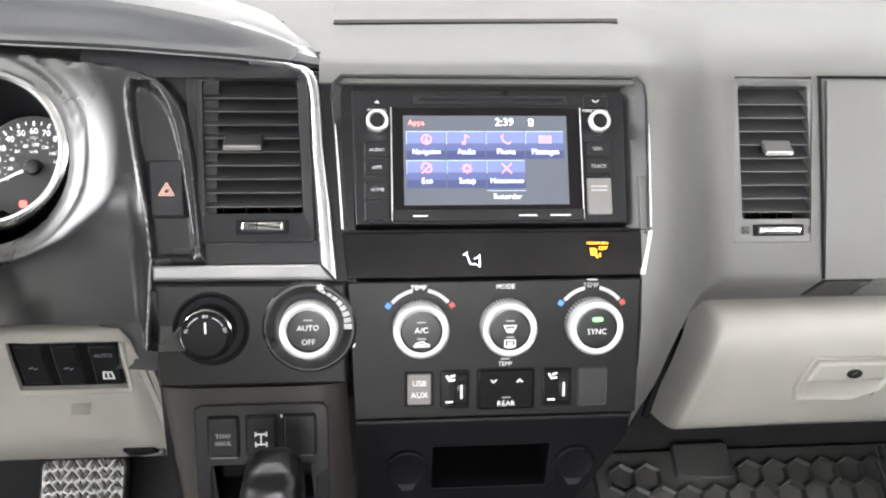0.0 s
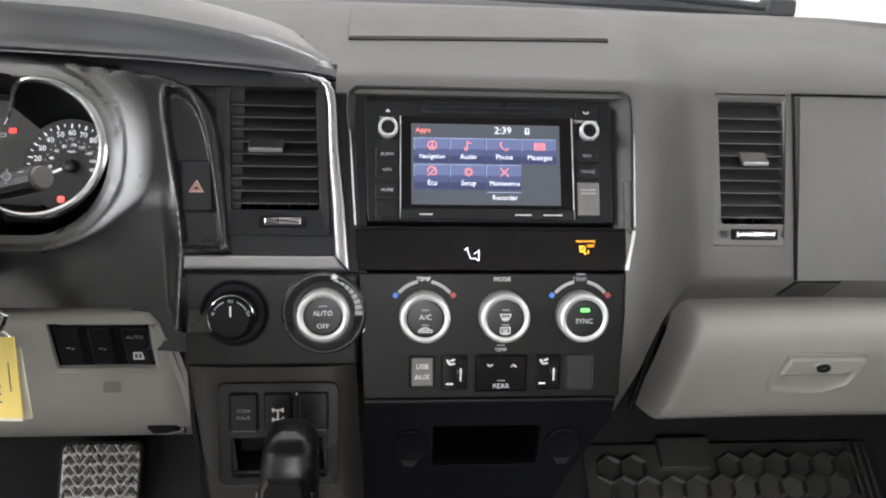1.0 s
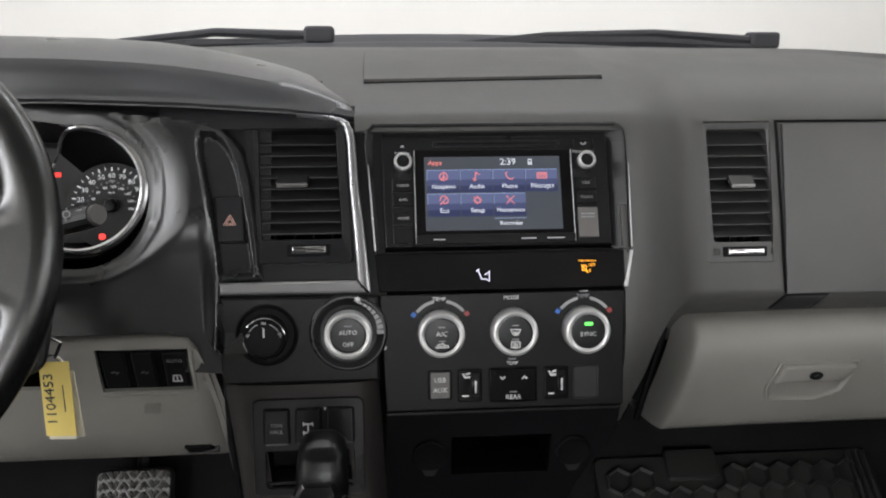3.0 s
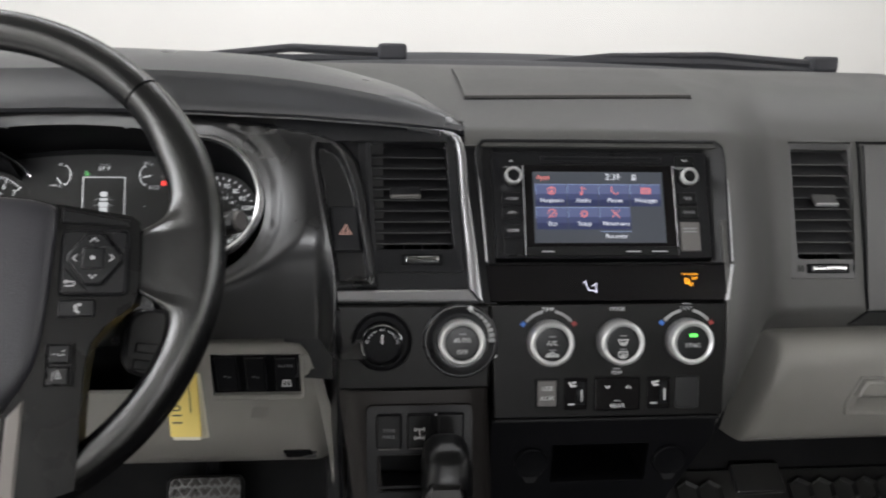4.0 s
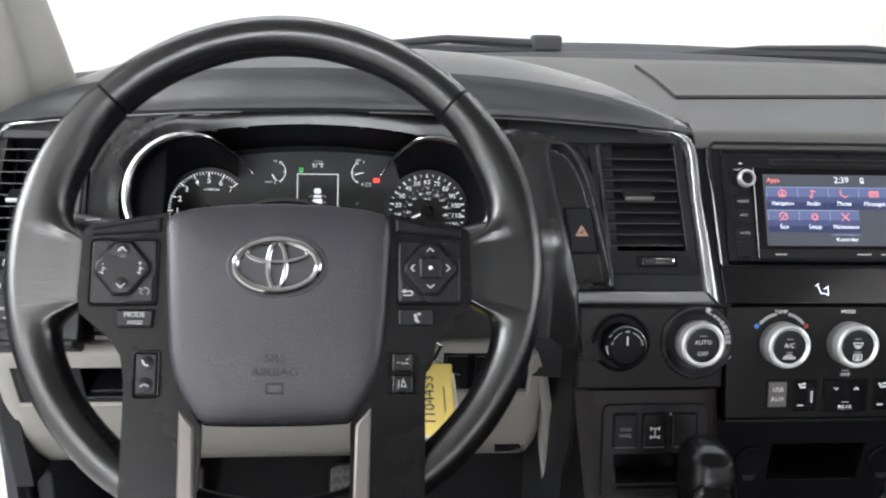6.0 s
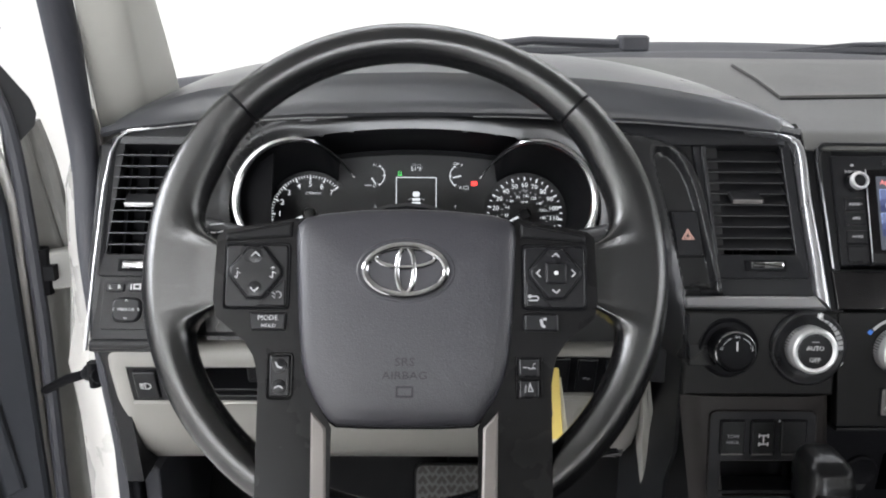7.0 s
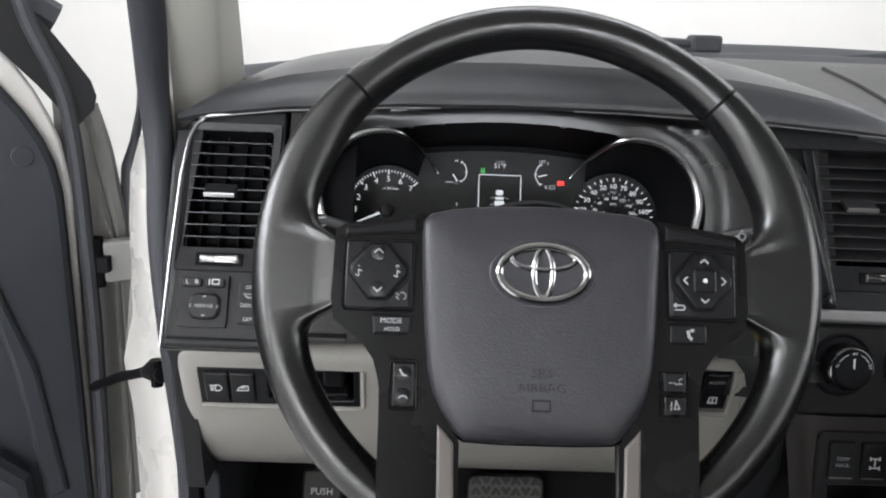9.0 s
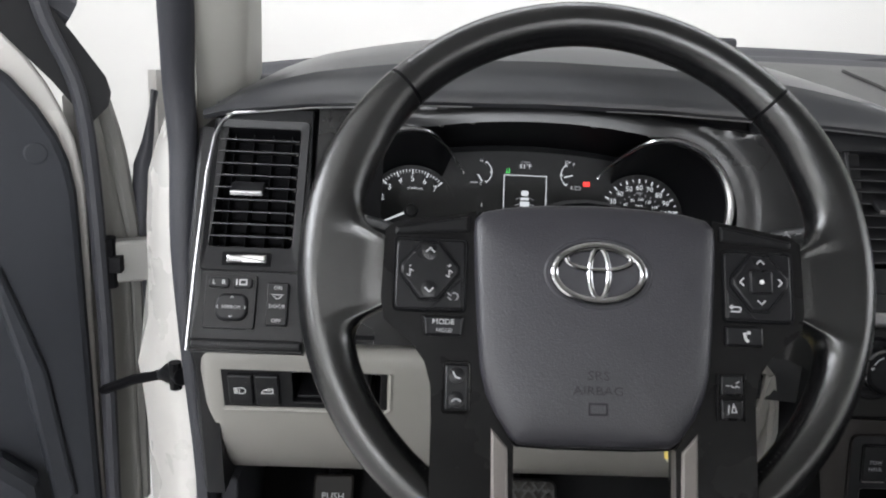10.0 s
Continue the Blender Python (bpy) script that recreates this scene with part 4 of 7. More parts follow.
def centre_pod():
    p = thing("vent_pod", (-0.15, 0.56, 0.79), "black dashboard pod edged with satin silver", "dash panel")
    lo, hi = pv(0.7715), pv(0.9185)
    outer = [(-0.1000, pv(0.906)), (-0.109, pv(0.915)), (-0.125, hi), (-0.199, hi), (-0.186, lo), (-0.086, lo)]
    inner = [(-0.1065, pv(0.900)), (-0.1095, pv(0.9105)), (-0.125, pv(0.9125)), (-0.188, pv(0.9125)), (-0.182, pv(0.799)), (-0.0995, pv(0.799))]
    part("pod_panel", hole_plate(POD, outer, inner, -0.014, -0.0025), BLACK, p)
    # silver trim: the lip's line bends down into an upright that widens to the foot, and a level bar
    out = [(-0.150, 0.9216), (-0.138, 0.9206), (-0.119, 0.9185), (-0.107, 0.9158), (-0.1010, 0.9118), (-0.0975, 0.9055), (-0.0957, 0.8950), (-0.0935, 0.860), (-0.0885, 0.820), (-0.0835, 0.771)]
    inn = [(-0.150, 0.9196), (-0.138, 0.9184), (-0.120, 0.9155), (-0.1110, 0.9125), (-0.1065, 0.9080), (-0.1045, 0.9015), (-0.1032, 0.8930), (-0.1020, 0.860), (-0.0985, 0.820), (-0.0960, 0.783)]
    b = bmesh.new()
    rows = []
    for k, ((xo, zo), (xi, zi)) in enumerate(zip(out, inn)):
        up = (0.0022, 0.0032, 0.0048, 0.0062, 0.0070, 0.0072, 0.0065, 0.0040, 0.0020, 0.0)[k]
        ro = [(xo, zo, -0.010), (xo, zo, 0.0020), (xo + (xi - xo) * 0.18, zo + (zi - zo) * 0.18, 0.0038), (xo + (xi - xo) * 0.5, zo + (zi - zo) * 0.5, 0.0046), (xo + (xi - xo) * 0.85, zo + (zi - zo) * 0.85, 0.0036), (xi, zi, 0.0018), (xi, zi, -0.010)]
        rows.append([b.verts.new(POD @ Vector((x, pv(z), n + (up if n > 0 else 0)))) for x, z, n in ro])
    for p0, p1 in zip(rows, rows[1:]):
        for i in range(6):
            b.faces.new((p0[i], p0[i + 1], p1[i + 1], p1[i]))
    b.faces.new(rows[-1])
    part("trim_upright", b, TRIM, p, "satin silver upright trim bending into the lip line", smooth=50)
    # soft filler under the hood's lip, behind the trim
    def filler(x, t):
        z = lip_z(x) - 0.003 + (0.9105 - lip_z(x) + 0.003) * t
        return Vector((x, 0.545 + 0.53 * (z - 0.775) - 0.0025 + 0.004 * (1 - t) ** 2, z))
    part("lip_filler", sheet(filler, lin(-0.275, -0.113, 14), lin(0, 1, 5), 0.003), BLACK, p)
    bar = [(-0.2165, pv(0.7725)), (-0.0865, pv(0.7715)), (-0.0965, pv(0.7825)), (-0.2175, pv(0.7825))]
    b = rings(bmesh.new(), POD, [(bar, -0.012), (bar, 0.0015), (shrink(bar, 0.0010), 0.0034), (shrink(bar, 0.0026), 0.0044)])
    part("trim_bar", b, TRIM, p, "satin silver level trim")


centre_pod()


def left_panel():
    p = thing("door_side_panel", (-0.70, 0.54, 0.74), "black dash panel with mirror and lamp switches", "dash panel")
    lo, hi = pv(0.737), pv(0.924)
    outer = [(-0.661, hi), (-0.732, hi), (-0.7485, lo), (-0.657, lo)]
    inner = [(-0.6655, pv(0.912)), (-0.7405, pv(0.912)), (-0.7425, pv(0.7985)), (-0.6655, pv(0.7985))]
    part("side_panel", hole_plate(POD, outer, inner, -0.014, -0.0025), BLACK, p)
    part("lower_lip", prism(POD, rr(-0.748, pv(0.7385), -0.657, pv(0.746), 0.003), -0.02, 0.003, 0.003), BLACK, p)
    edge = [(-0.7495, pv(0.737)), (-0.7490, pv(0.80)), (-0.7470, pv(0.87)), (-0.7435, pv(0.899)), (-0.7385, pv(0.911)), (-0.729, pv(0.9185)), (-0.70, pv(0.9225)), (-0.66, pv(0.927))]
    part("silver_edge", tube([POD @ Vector((u, v, 0.001)) for u, v in edge], [0.0016] * 6 + [0.0012, 0.0008], 8), TRIM, p, "bright silver edge line")
    # mirror switch cluster
    part("mirror_plate", prism(POD, rr(-0.739, pv(0.7535), -0.6975, pv(0.793), 0.002), -0.004, 0.0008, 0.0005), SATIN, p)
    for a, c in ((-0.7365, -0.7195), (-0.7165, -0.7005)):
        part("selector", prism(POD, rr(a, pv(0.783), c, pv(0.7905), 0.003), -0.002, 0.003, 0.0012), BLACK, p)
    words(POD, -0.732, pv(0.7868), 0.0032, "L", 0.0055, PRINT, p)
    words(POD, -0.724, pv(0.7868), 0.0032, "R", 0.0055, PRINT, p)
    part("selector_mark", strokes(POD, [[(-0.7135, pv(0.789)), (-0.7135, pv(0.785))], [(-0.711, pv(0.789)), (-0.7055, pv(0.789)), (-0.7055, pv(0.7855)), (-0.711, pv(0.7855)), (-0.711, pv(0.789))]], 0.0009, 0.0031), PRINT, p)
    kn = part("mirror_knob", prism(POD, rr(-0.7295, pv(0.7590), -0.7030, pv(0.7790), 0.008, 6), -0.002, 0.0042, 0.0025), BLACK, p, "rounded black mirror adjuster")
    words(POD, -0.7162, pv(0.7688), 0.0044, "MIRROR", 0.0042, WPRINT, kn)
    part("adjust_marks", strokes(POD, [[(-0.7175, pv(0.7755)), (-0.7162, pv(0.7767)), (-0.7149, pv(0.7755))], [(-0.7175, pv(0.7625)), (-0.7162, pv(0.7613)), (-0.7149, pv(0.7625))], [(-0.7270, pv(0.7698)), (-0.7282, pv(0.7688)), (-0.7270, pv(0.7678))], [(-0.7055, pv(0.7698)), (-0.7043, pv(0.7688)), (-0.7055, pv(0.7678))]], 0.0006, 0.0043), WPRINT, kn)
    # dome lamp switch
    sw = part("dome_switch", prism(POD, rr(-0.6885, pv(0.7565), -0.6710, pv(0.7880), 0.002), -0.003, 0.0022, 0.0008), SATIN, p, "black rocker for the dome lamp")
    words(POD, -0.6797, pv(0.784), 0.0024, "ON", 0.0045, WPRINT, sw)
    words(POD, -0.6797, pv(0.7705), 0.0024, "DOOR", 0.0045, WPRINT, sw)
    words(POD, -0.6797, pv(0.7600), 0.0024, "OFF", 0.0045, WPRINT, sw)
    part("lamp_mark", strokes(POD, [[(-0.6845, pv(0.779)), (-0.6750, pv(0.779))], [(-0.683, pv(0.778)), (-0.681, pv(0.7762)), (-0.6785, pv(0.7762)), (-0.6765, pv(0.778))]], 0.0006, 0.0023), WPRINT, sw)


left_panel()


# ---- instrument surround with the hazard switch ----
RC = [(-0.112, 0.0), (0.114, 0.0)]


def opening(grow=0.0):
    """The instrument opening: two rounded ends joined by a gentle arch."""
    r = 0.062 + grow
    pts = [(RC[1][0] + r * math.cos(radians(a)), r * math.sin(radians(a))) for a in lin(-90, 80, 16)]
    pts += [(x, r + 0.008 * (1 - (x / 0.1) ** 2)) for x in lin(0.10, -0.10, 9)]
    pts += [(RC[0][0] + r * math.cos(radians(a)), r * math.sin(radians(a))) for a in lin(100, 270, 16)]
    return pts


BEAD = [(-0.67, 0.96), (-0.52, 0.944), (-0.45, 0.9385), (-0.40, 0.9350), (-0.356, 0.9312), (-0.320, 0.9272), (-0.281, 0.9222), (-0.250, 0.9180), (-0.232, 0.9145), (-0.218, 0.9090), (-0.2075, 0.9000), (-0.2000, 0.8900), (-0.1945, 0.8760), (-0.1905, 0.8580), (-0.1875, 0.8380), (-0.1845, 0.8160), (-0.1818, 0.7960), (-0.1800, 0.7845), (-0.2145, 0.7830), (-0.2160, 0.7790), (-0.2165, 0.70), (-0.67, 0.70)]
SUNK = [(-0.1868, 0.788), (-0.1915, 0.8162), (-0.1950, 0.8352), (-0.2000, 0.8620), (-0.2042, 0.8770), (-0.2092, 0.8885), (-0.2150, 0.8975), (-0.2225, 0.9040), (-0.2305, 0.9065), (-0.2358, 0.9055), (-0.2374, 0.9015), (-0.2368, 0.8940), (-0.2350, 0.8830), (-0.2290, 0.8560), (-0.2210, 0.8175), (-0.2160, 0.788)]


def inset_depth(poly, x, z):
    """How far (x, z) lies inside a closed outline; negative outside."""
    best, inside = 9.0, False
    for (x0, z0), (x1, z1) in zip(poly, poly[1:] + poly[:1]):
        dx, dz = x1 - x0, z1 - z0
        t = min(1, max(0, ((x - x0) * dx + (z - z0) * dz) / (dx * dx + dz * dz)))
        best = min(best, math.hypot(x - x0 - t * dx, z - z0 - t * dz))
        if (z0 > z) != (z1 > z) and x < x0 + dx * (z - z0) / dz:
            inside = not inside
    return best if inside else -best


def dial_gap(x, z):
    """Distance from the edge of the instrument opening, and the way out of it."""
    u, v = x + 0.461, (z - 0.858) * 1.064
    c = min(0.114, max(-0.112, u))
    r = math.hypot(u - c, v)
    arch = 0.008 * max(0, 1 - (u / 0.1) ** 2) if v > 0 else 0
    return r - 0.0622 - arch, ((u - c) / max(r, 1e-6), v / max(r, 1e-6))


def surround_height(x, z):
    """Height of the surround over the dash panel's plane: a cup round the dials, a smooth swelling, a sunk switch panel."""
    top = 0.0050
    d = max(0.0, dial_gap(x, z)[0])
    low = -0.883 * (0.605 + 0.364 * (z - 0.858) - 0.545 - 0.53 * (z - 0.775))
    t = d / (0.042 - 0.022 * sstep(-0.50, -0.60, x))
    n = low + (top - low) * (1 - max(0.0, 1 - t) ** 1.35 if t < 1 else 1)
    n -= 0.0022 * math.exp(-((d - 0.013) / 0.0022) ** 2)
    e = inset_depth(BEAD, x, z)
    n = -0.007 + (n + 0.007) * sstep(-0.0045, 0.0030, e) + 0.0010 * math.exp(-((e - 0.0022) / 0.0020) ** 2)
    if -0.25 < x < -0.175 and z > 0.775:
        g = inset_depth(SUNK, x, z)
        n += 0.0012 * math.exp(-((g + 0.0018) / 0.0014) ** 2)
        n = n + (-0.0045 - n) * sstep(-0.0006, 0.0022, g)
    return n


def surround():
    p = thing("instrument_surround", (-0.43, 0.60, 0.80), "smooth black surround of the instruments", "dash panel")
    xs = lin(-0.655, -0.270, 98) + lin(-0.268, -0.174, 79)
    n = 84
    b = bmesh.new()
    g = []
    for x in xs:
        top = lip_z(x) - 0.0005
        col = []
        for j in range(n):
            q, z = x, 0.728 + (top - 0.728) * j / (n - 1)
            d, way = dial_gap(q, z)
            if -0.006 < d < 0:
                q, z = q - d * way[0], z - d * way[1] / 1.064
            p0 = POD @ Vector((q, pv(z), surround_height(q, z)))
            # below the dials it turns down to the knee panel
            k = sstep(-0.2165, -0.238, q)
            p0.y += k * 0.5 * (0.566 - p0.y + math.hypot(0.566 - p0.y, 0.012)) * sstep(0.86, 0.80, z)
            col.append((b.verts.new(p0), d))
        g.append(col)
    for c0, c1 in zip(g, g[1:]):
        for j in range(n - 1):
            quad = (c0[j], c1[j], c1[j + 1], c0[j + 1])
            if sum(q[1] for q in quad) / 4 > -0.0022 and min(q[1] for q in quad) > -0.006:
                b.faces.new([q[0] for q in quad])
    bmesh.ops.delete(b, geom=[v for v in b.verts if not v.link_faces], context="VERTS")
    thicken(b, 0.002, (0, -1, 0.3))
    part("surround_shell", b, SURR, p, smooth=50)
    part("side_filler", sheet(lambda u, z: Vector((-0.268 + 0.056 * u, 0.572 - 0.010 * u + 0.3 * max(0, z - 0.74), z)), lin(0, 1, 4), lin(0.69, 0.80, 6), 0.003), BLACK, p)
    M = POD
    part("hazard_socket", prism(M, rr(-0.2245, pv(0.8145), -0.1935, pv(0.8535), 0.002), -0.005, -0.0022, 0.0004), DEEP, p)
    hb = part("hazard_switch", prism(M, [(-0.1955, pv(0.8155)), (-0.1985, pv(0.8525)), (-0.2225, pv(0.8525)), (-0.2195, pv(0.8155))], -0.004, 0.0004, 0.001), BLACK, p, "square black hazard switch")
    c = (-0.209, pv(0.8325))
    for r, w in ((0.0062, 0.0008), (0.0034, 0.0007)):
        tri = [(c[0] + r * math.cos(radians(a)), c[1] + r * math.sin(radians(a)) - 0.0008) for a in (90, 210, 330, 90)]
        part("warning_triangle", strokes(M, [tri], w, 0.0004), HAZ, hb, "red warning triangle")


surround()


def cluster():
    c = thing("instrument_cluster", (-0.46, 0.69, 0.79), "lit instrument cluster with two round dials", "instruments")
    D = -0.090
    hole = opening(0.0012)
    b = rings(bmesh.new(), CLU, [(hole, 0.001), (opening(-0.004), D - 0.002)], False, True)
    part("housing", b, DEEP, c, "black instrument housing")
    part("face_panel", prism(CLU, [(u * 0.97, v * 0.95 - 0.002) for u, v in opening(-0.005)], D - 0.001, D + 0.001, 0), DIALM, c)
    for k, (u0, v0) in enumerate(RC):
        sgn = -1 if k == 0 else 1
        # chromed ring: thick on the outer side, thinning and sinking towards the middle
        pts, rad, tub = [], [], []
        for a in lin(-125, 148, 60):
            aa = radians(a if sgn > 0 else 180 - a)
            sink = sstep(95, 148, a) * 0.060
            r = 0.0575
            pts.append(CLU @ Vector((u0 + r * math.cos(aa), v0 + r * math.sin(aa), -0.002 - sink)))
            rad.append(0.0044 * (1 - 0.72 * sstep(60, 140, a)) * (1 - 0.4 * sstep(-60, -120, a)))
        part("chrome_ring", tube(pts, rad, 10), DIALRING, c, "chromed ring round the dial")
        b = bmesh.new()
        rows = []
        for a in lin(-125, 130, 48):
            aa = radians(a if sgn > 0 else 180 - a)
            sink = sstep(95, 148, a) * 0.060
            rows.append([b.verts.new(CLU @ Vector((u0 + r * math.cos(aa), v0 - 0.003 * w + r * math.sin(aa), h))) for r, h, w in ((0.0570, -0.003 - sink, 0), (0.0545, min(-0.030, -0.004 - sink), 0), (0.047, D + 0.006, 1), (0.0445, D + 0.0015, 1))])
        for p, q in zip(rows, rows[1:]):
            for i in range(3):
                b.faces.new((p[i], p[i + 1], q[i + 1], q[i]))
        part("dial_cone", b, DEEP, c, "black cone round the dial")
        vc = v0 - 0.003
        part("dial", prism(CLU, circ(u0, vc, 0.0445, 48), D - 0.001, D + 0.0012, 0.0005), DIALM, c)
    n = D + 0.0016
    # speedometer
    u0, v0 = RC[1][0], -0.003
    b = bmesh.new()
    for i in range(29):
        a = radians(207 - 1.95 * 5 * i)
        r0 = 0.0375 if i % 2 else 0.0362
        strokes(CLU, [[(u0 + r0 * math.cos(a), v0 + r0 * math.sin(a)), (u0 + 0.0395 * math.cos(a), v0 + 0.0395 * math.sin(a))]], 0.0010 if i % 2 else 0.0014, n, b=b)
    part("speed_ticks", b, GAUGE, c)
    for i in range(1, 15):
        a = radians(207 - 1.95 * 10 * i)
        words(CLU, u0 + 0.0312 * math.cos(a), v0 + 0.0312 * math.sin(a), n, str(10 * i), 0.0072, GAUGE, c, name="numeral")
    b = bmesh.new()
    for i in range(19):
        a = radians(207 - 13.2 * i)
        strokes(CLU, [[(u0 + 0.0235 * math.cos(a), v0 + 0.0235 * math.sin(a)), (u0 + 0.0245 * math.cos(a), v0 + 0.0245 * math.sin(a))]], 0.0010, n, b=b)
    part("inner_ticks", b, GAUGED, c)
    for i in range(1, 10):
        a = radians(207 - 24.2 * i)
        words(CLU, u0 + 0.0195 * math.cos(a), v0 + 0.0195 * math.sin(a), n, str(20 * i), 0.0042, GAUGE, c, name="numeral")
    words(CLU, u0, v0 + 0.0255, n, "MPH", 0.0032, GAUGED, c)
    words(CLU, u0, v0 + 0.0135, n, "km/h", 0.0034, GAUGE, c)
    part("warning_lamp", prism(CLU, rr(u0 - 0.012, v0 - 0.0345, u0 - 0.0055, v0 - 0.0285, 0.002), n, n + 0.0004, 0), REDL, c, "red warning lamp")

    def needle(u, v, deg):
        a = radians(deg)
        d = Vector((math.cos(a), math.sin(a)))
        q = Vector((-d.y, d.x))
        tip, base = Vector((u, v)) + d * 0.033, Vector((u, v)) + d * 0.008
        poly = [tuple(base - q * 0.0011), tuple(tip - q * 0.0004), tuple(tip + q * 0.0004), tuple(base + q * 0.0011)]
        nd = part("needle", prism(CLU, poly, n + 0.004, n + 0.005, 0), GAUGE, c, "white lit needle")
        part("needle_hub", lathe(CLU @ Matrix.Translation((u, v, n)), [(0.0065, 0), (0.0065, 0.004), (0.0055, 0.0060), (0.002, 0.0064)], 24), SATIN, nd)
    needle(u0, v0, 205)
    # rev counter
    u1, v1 = RC[0][0], -0.004
    b = bmesh.new()
    for i in range(36):
        a = radians(202.5 - 4.5 * i)
        r0 = 0.0385 if i % 5 else 0.0362
        strokes(CLU, [[(u1 + r0 * math.cos(a), v1 + r0 * math.sin(a)), (u1 + 0.0408 * math.cos(a), v1 + 0.0408 * math.sin(a))]], 0.0008 if i % 5 else 0.0013, n, b=b)
    part("rev_ticks", b, GAUGE, c)
    for i in range(1, 8):
        a = radians(202.5 - 22.5 * i)
        words(CLU, u1 + 0.0315 * math.cos(a), v1 + 0.0315 * math.sin(a), n, str(i), 0.0082, GAUGE, c, name="numeral")
    words(CLU, u1 + 0.003, v1 + 0.0222, n, "x1000r/min", 0.0034, GAUGE, c)
    needle(u1, v1, 204)
    # middle display
    a0, a1, top, bot = -0.0215, 0.0205, 0.0355, -0.008
    part("display_frame", strokes(CLU, [[(a0, bot), (a0, top), (a1, top), (a1, bot), (a0, bot)]], 0.0009, n), GAUGE, c, "thin white display outline")
    car = bmesh.new()
    prism(CLU, rr(-0.0052, 0.0045, 0.0042, 0.0095, 0.001), n, n + 0.0003, 0, car)
    prism(CLU, rr(-0.0048, 0.0108, 0.0038, 0.0135, 0.001), n, n + 0.0003, 0, car)
    prism(CLU, rr(-0.0042, 0.0150, 0.0032, 0.0205, 0.002), n, n + 0.0003, 0, car)
    prism(CLU, rr(-0.0045, -0.004, 0.0035, 0.0040, 0.001), n, n + 0.0003, 0, car)
    part("car_symbol", car, GAUGE, c, "white car symbol")
    part("car_doors", strokes(CLU, [[(-0.0055, 0.013), (-0.0095, 0.0115)], [(0.0045, 0.013), (0.0085, 0.0115)], [(-0.0055, 0.007), (-0.0100, 0.0055)], [(0.0045, 0.007), (0.009, 0.0055)]], 0.0007, n), GAUGED, c)
    words(CLU, -0.0005, 0.0445, n, "51°F", 0.0064, GAUGE, c)
    words(CLU, -0.0005, 0.0492, n, "Outside", 0.0030, GAUGED, c)
    part("lane_mark", strokes(CLU, [[(-0.0190, 0.0375), (-0.0190, 0.0420)], [(-0.0165, 0.0375), (-0.0165, 0.0420)], [(-0.0195, 0.0378), (-0.016, 0.0378)]], 0.0008, n), GREEND, c, "green lane symbol")
    for cu, sg in ((-0.0465, 1), (0.0475, -1)):
        pts = arc(cu, 0.0375, 0.0125, 55, -55) if sg > 0 else arc(cu, 0.0375, 0.0125, 125, 235)
        part("gauge_arc", strokes(CLU, [pts], 0.0009, n), GAUGE, c)
        b = bmesh.new()
        for a in (55, 0, -55) if sg > 0 else (125, 180, 235):
            strokes(CLU, [[(cu + 0.0108 * math.cos(radians(a)), 0.0375 + 0.0108 * math.sin(radians(a))), (cu + 0.0132 * math.cos(radians(a)), 0.0375 + 0.0132 * math.sin(radians(a)))]], 0.0009, n, b=b)
        part("gauge_ticks", b, GAUGE, c)
    part("gauge_needle", strokes(CLU, [[(-0.0435, 0.0285), (-0.0475, 0.0345)]], 0.0013, n), GAUGE, c)
    part("gauge_needle", strokes(CLU, [[(0.0385, 0.0355), (0.0465, 0.0375)]], 0.0013, n), GAUGE, c)
    for s, u, v in (("H", -0.0445, 0.0485), ("C", -0.0445, 0.026), ("F", 0.0475, 0.0485), ("12V", 0.0415, 0.0505), ("E", 0.046, 0.025)):
        words(CLU, u, v, n, s, 0.0042, GAUGE, c)
    part("status_bar", strokes(CLU, [[(-0.0545, 0.0268), (-0.048, 0.0268)]], 0.0014, n), GAUGED, c)
    part("pump_symbol", strokes(CLU, [[(0.0495, 0.0235), (0.0545, 0.0235), (0.0545, 0.0265), (0.0495, 0.0265), (0.0495, 0.0235)]], 0.0008, n), GAUGED, c)
    part("battery_lamp", prism(CLU, rr(0.0575, 0.0272, 0.0640, 0.0318, 0.0006), n, n + 0.0004, 0), REDL, c, "red battery lamp")
    for s, u in (("E", -0.043), ("F", 0.041)):
        words(CLU, u, 0.0045, n, s, 0.0042, GAUGE, c)


cluster()


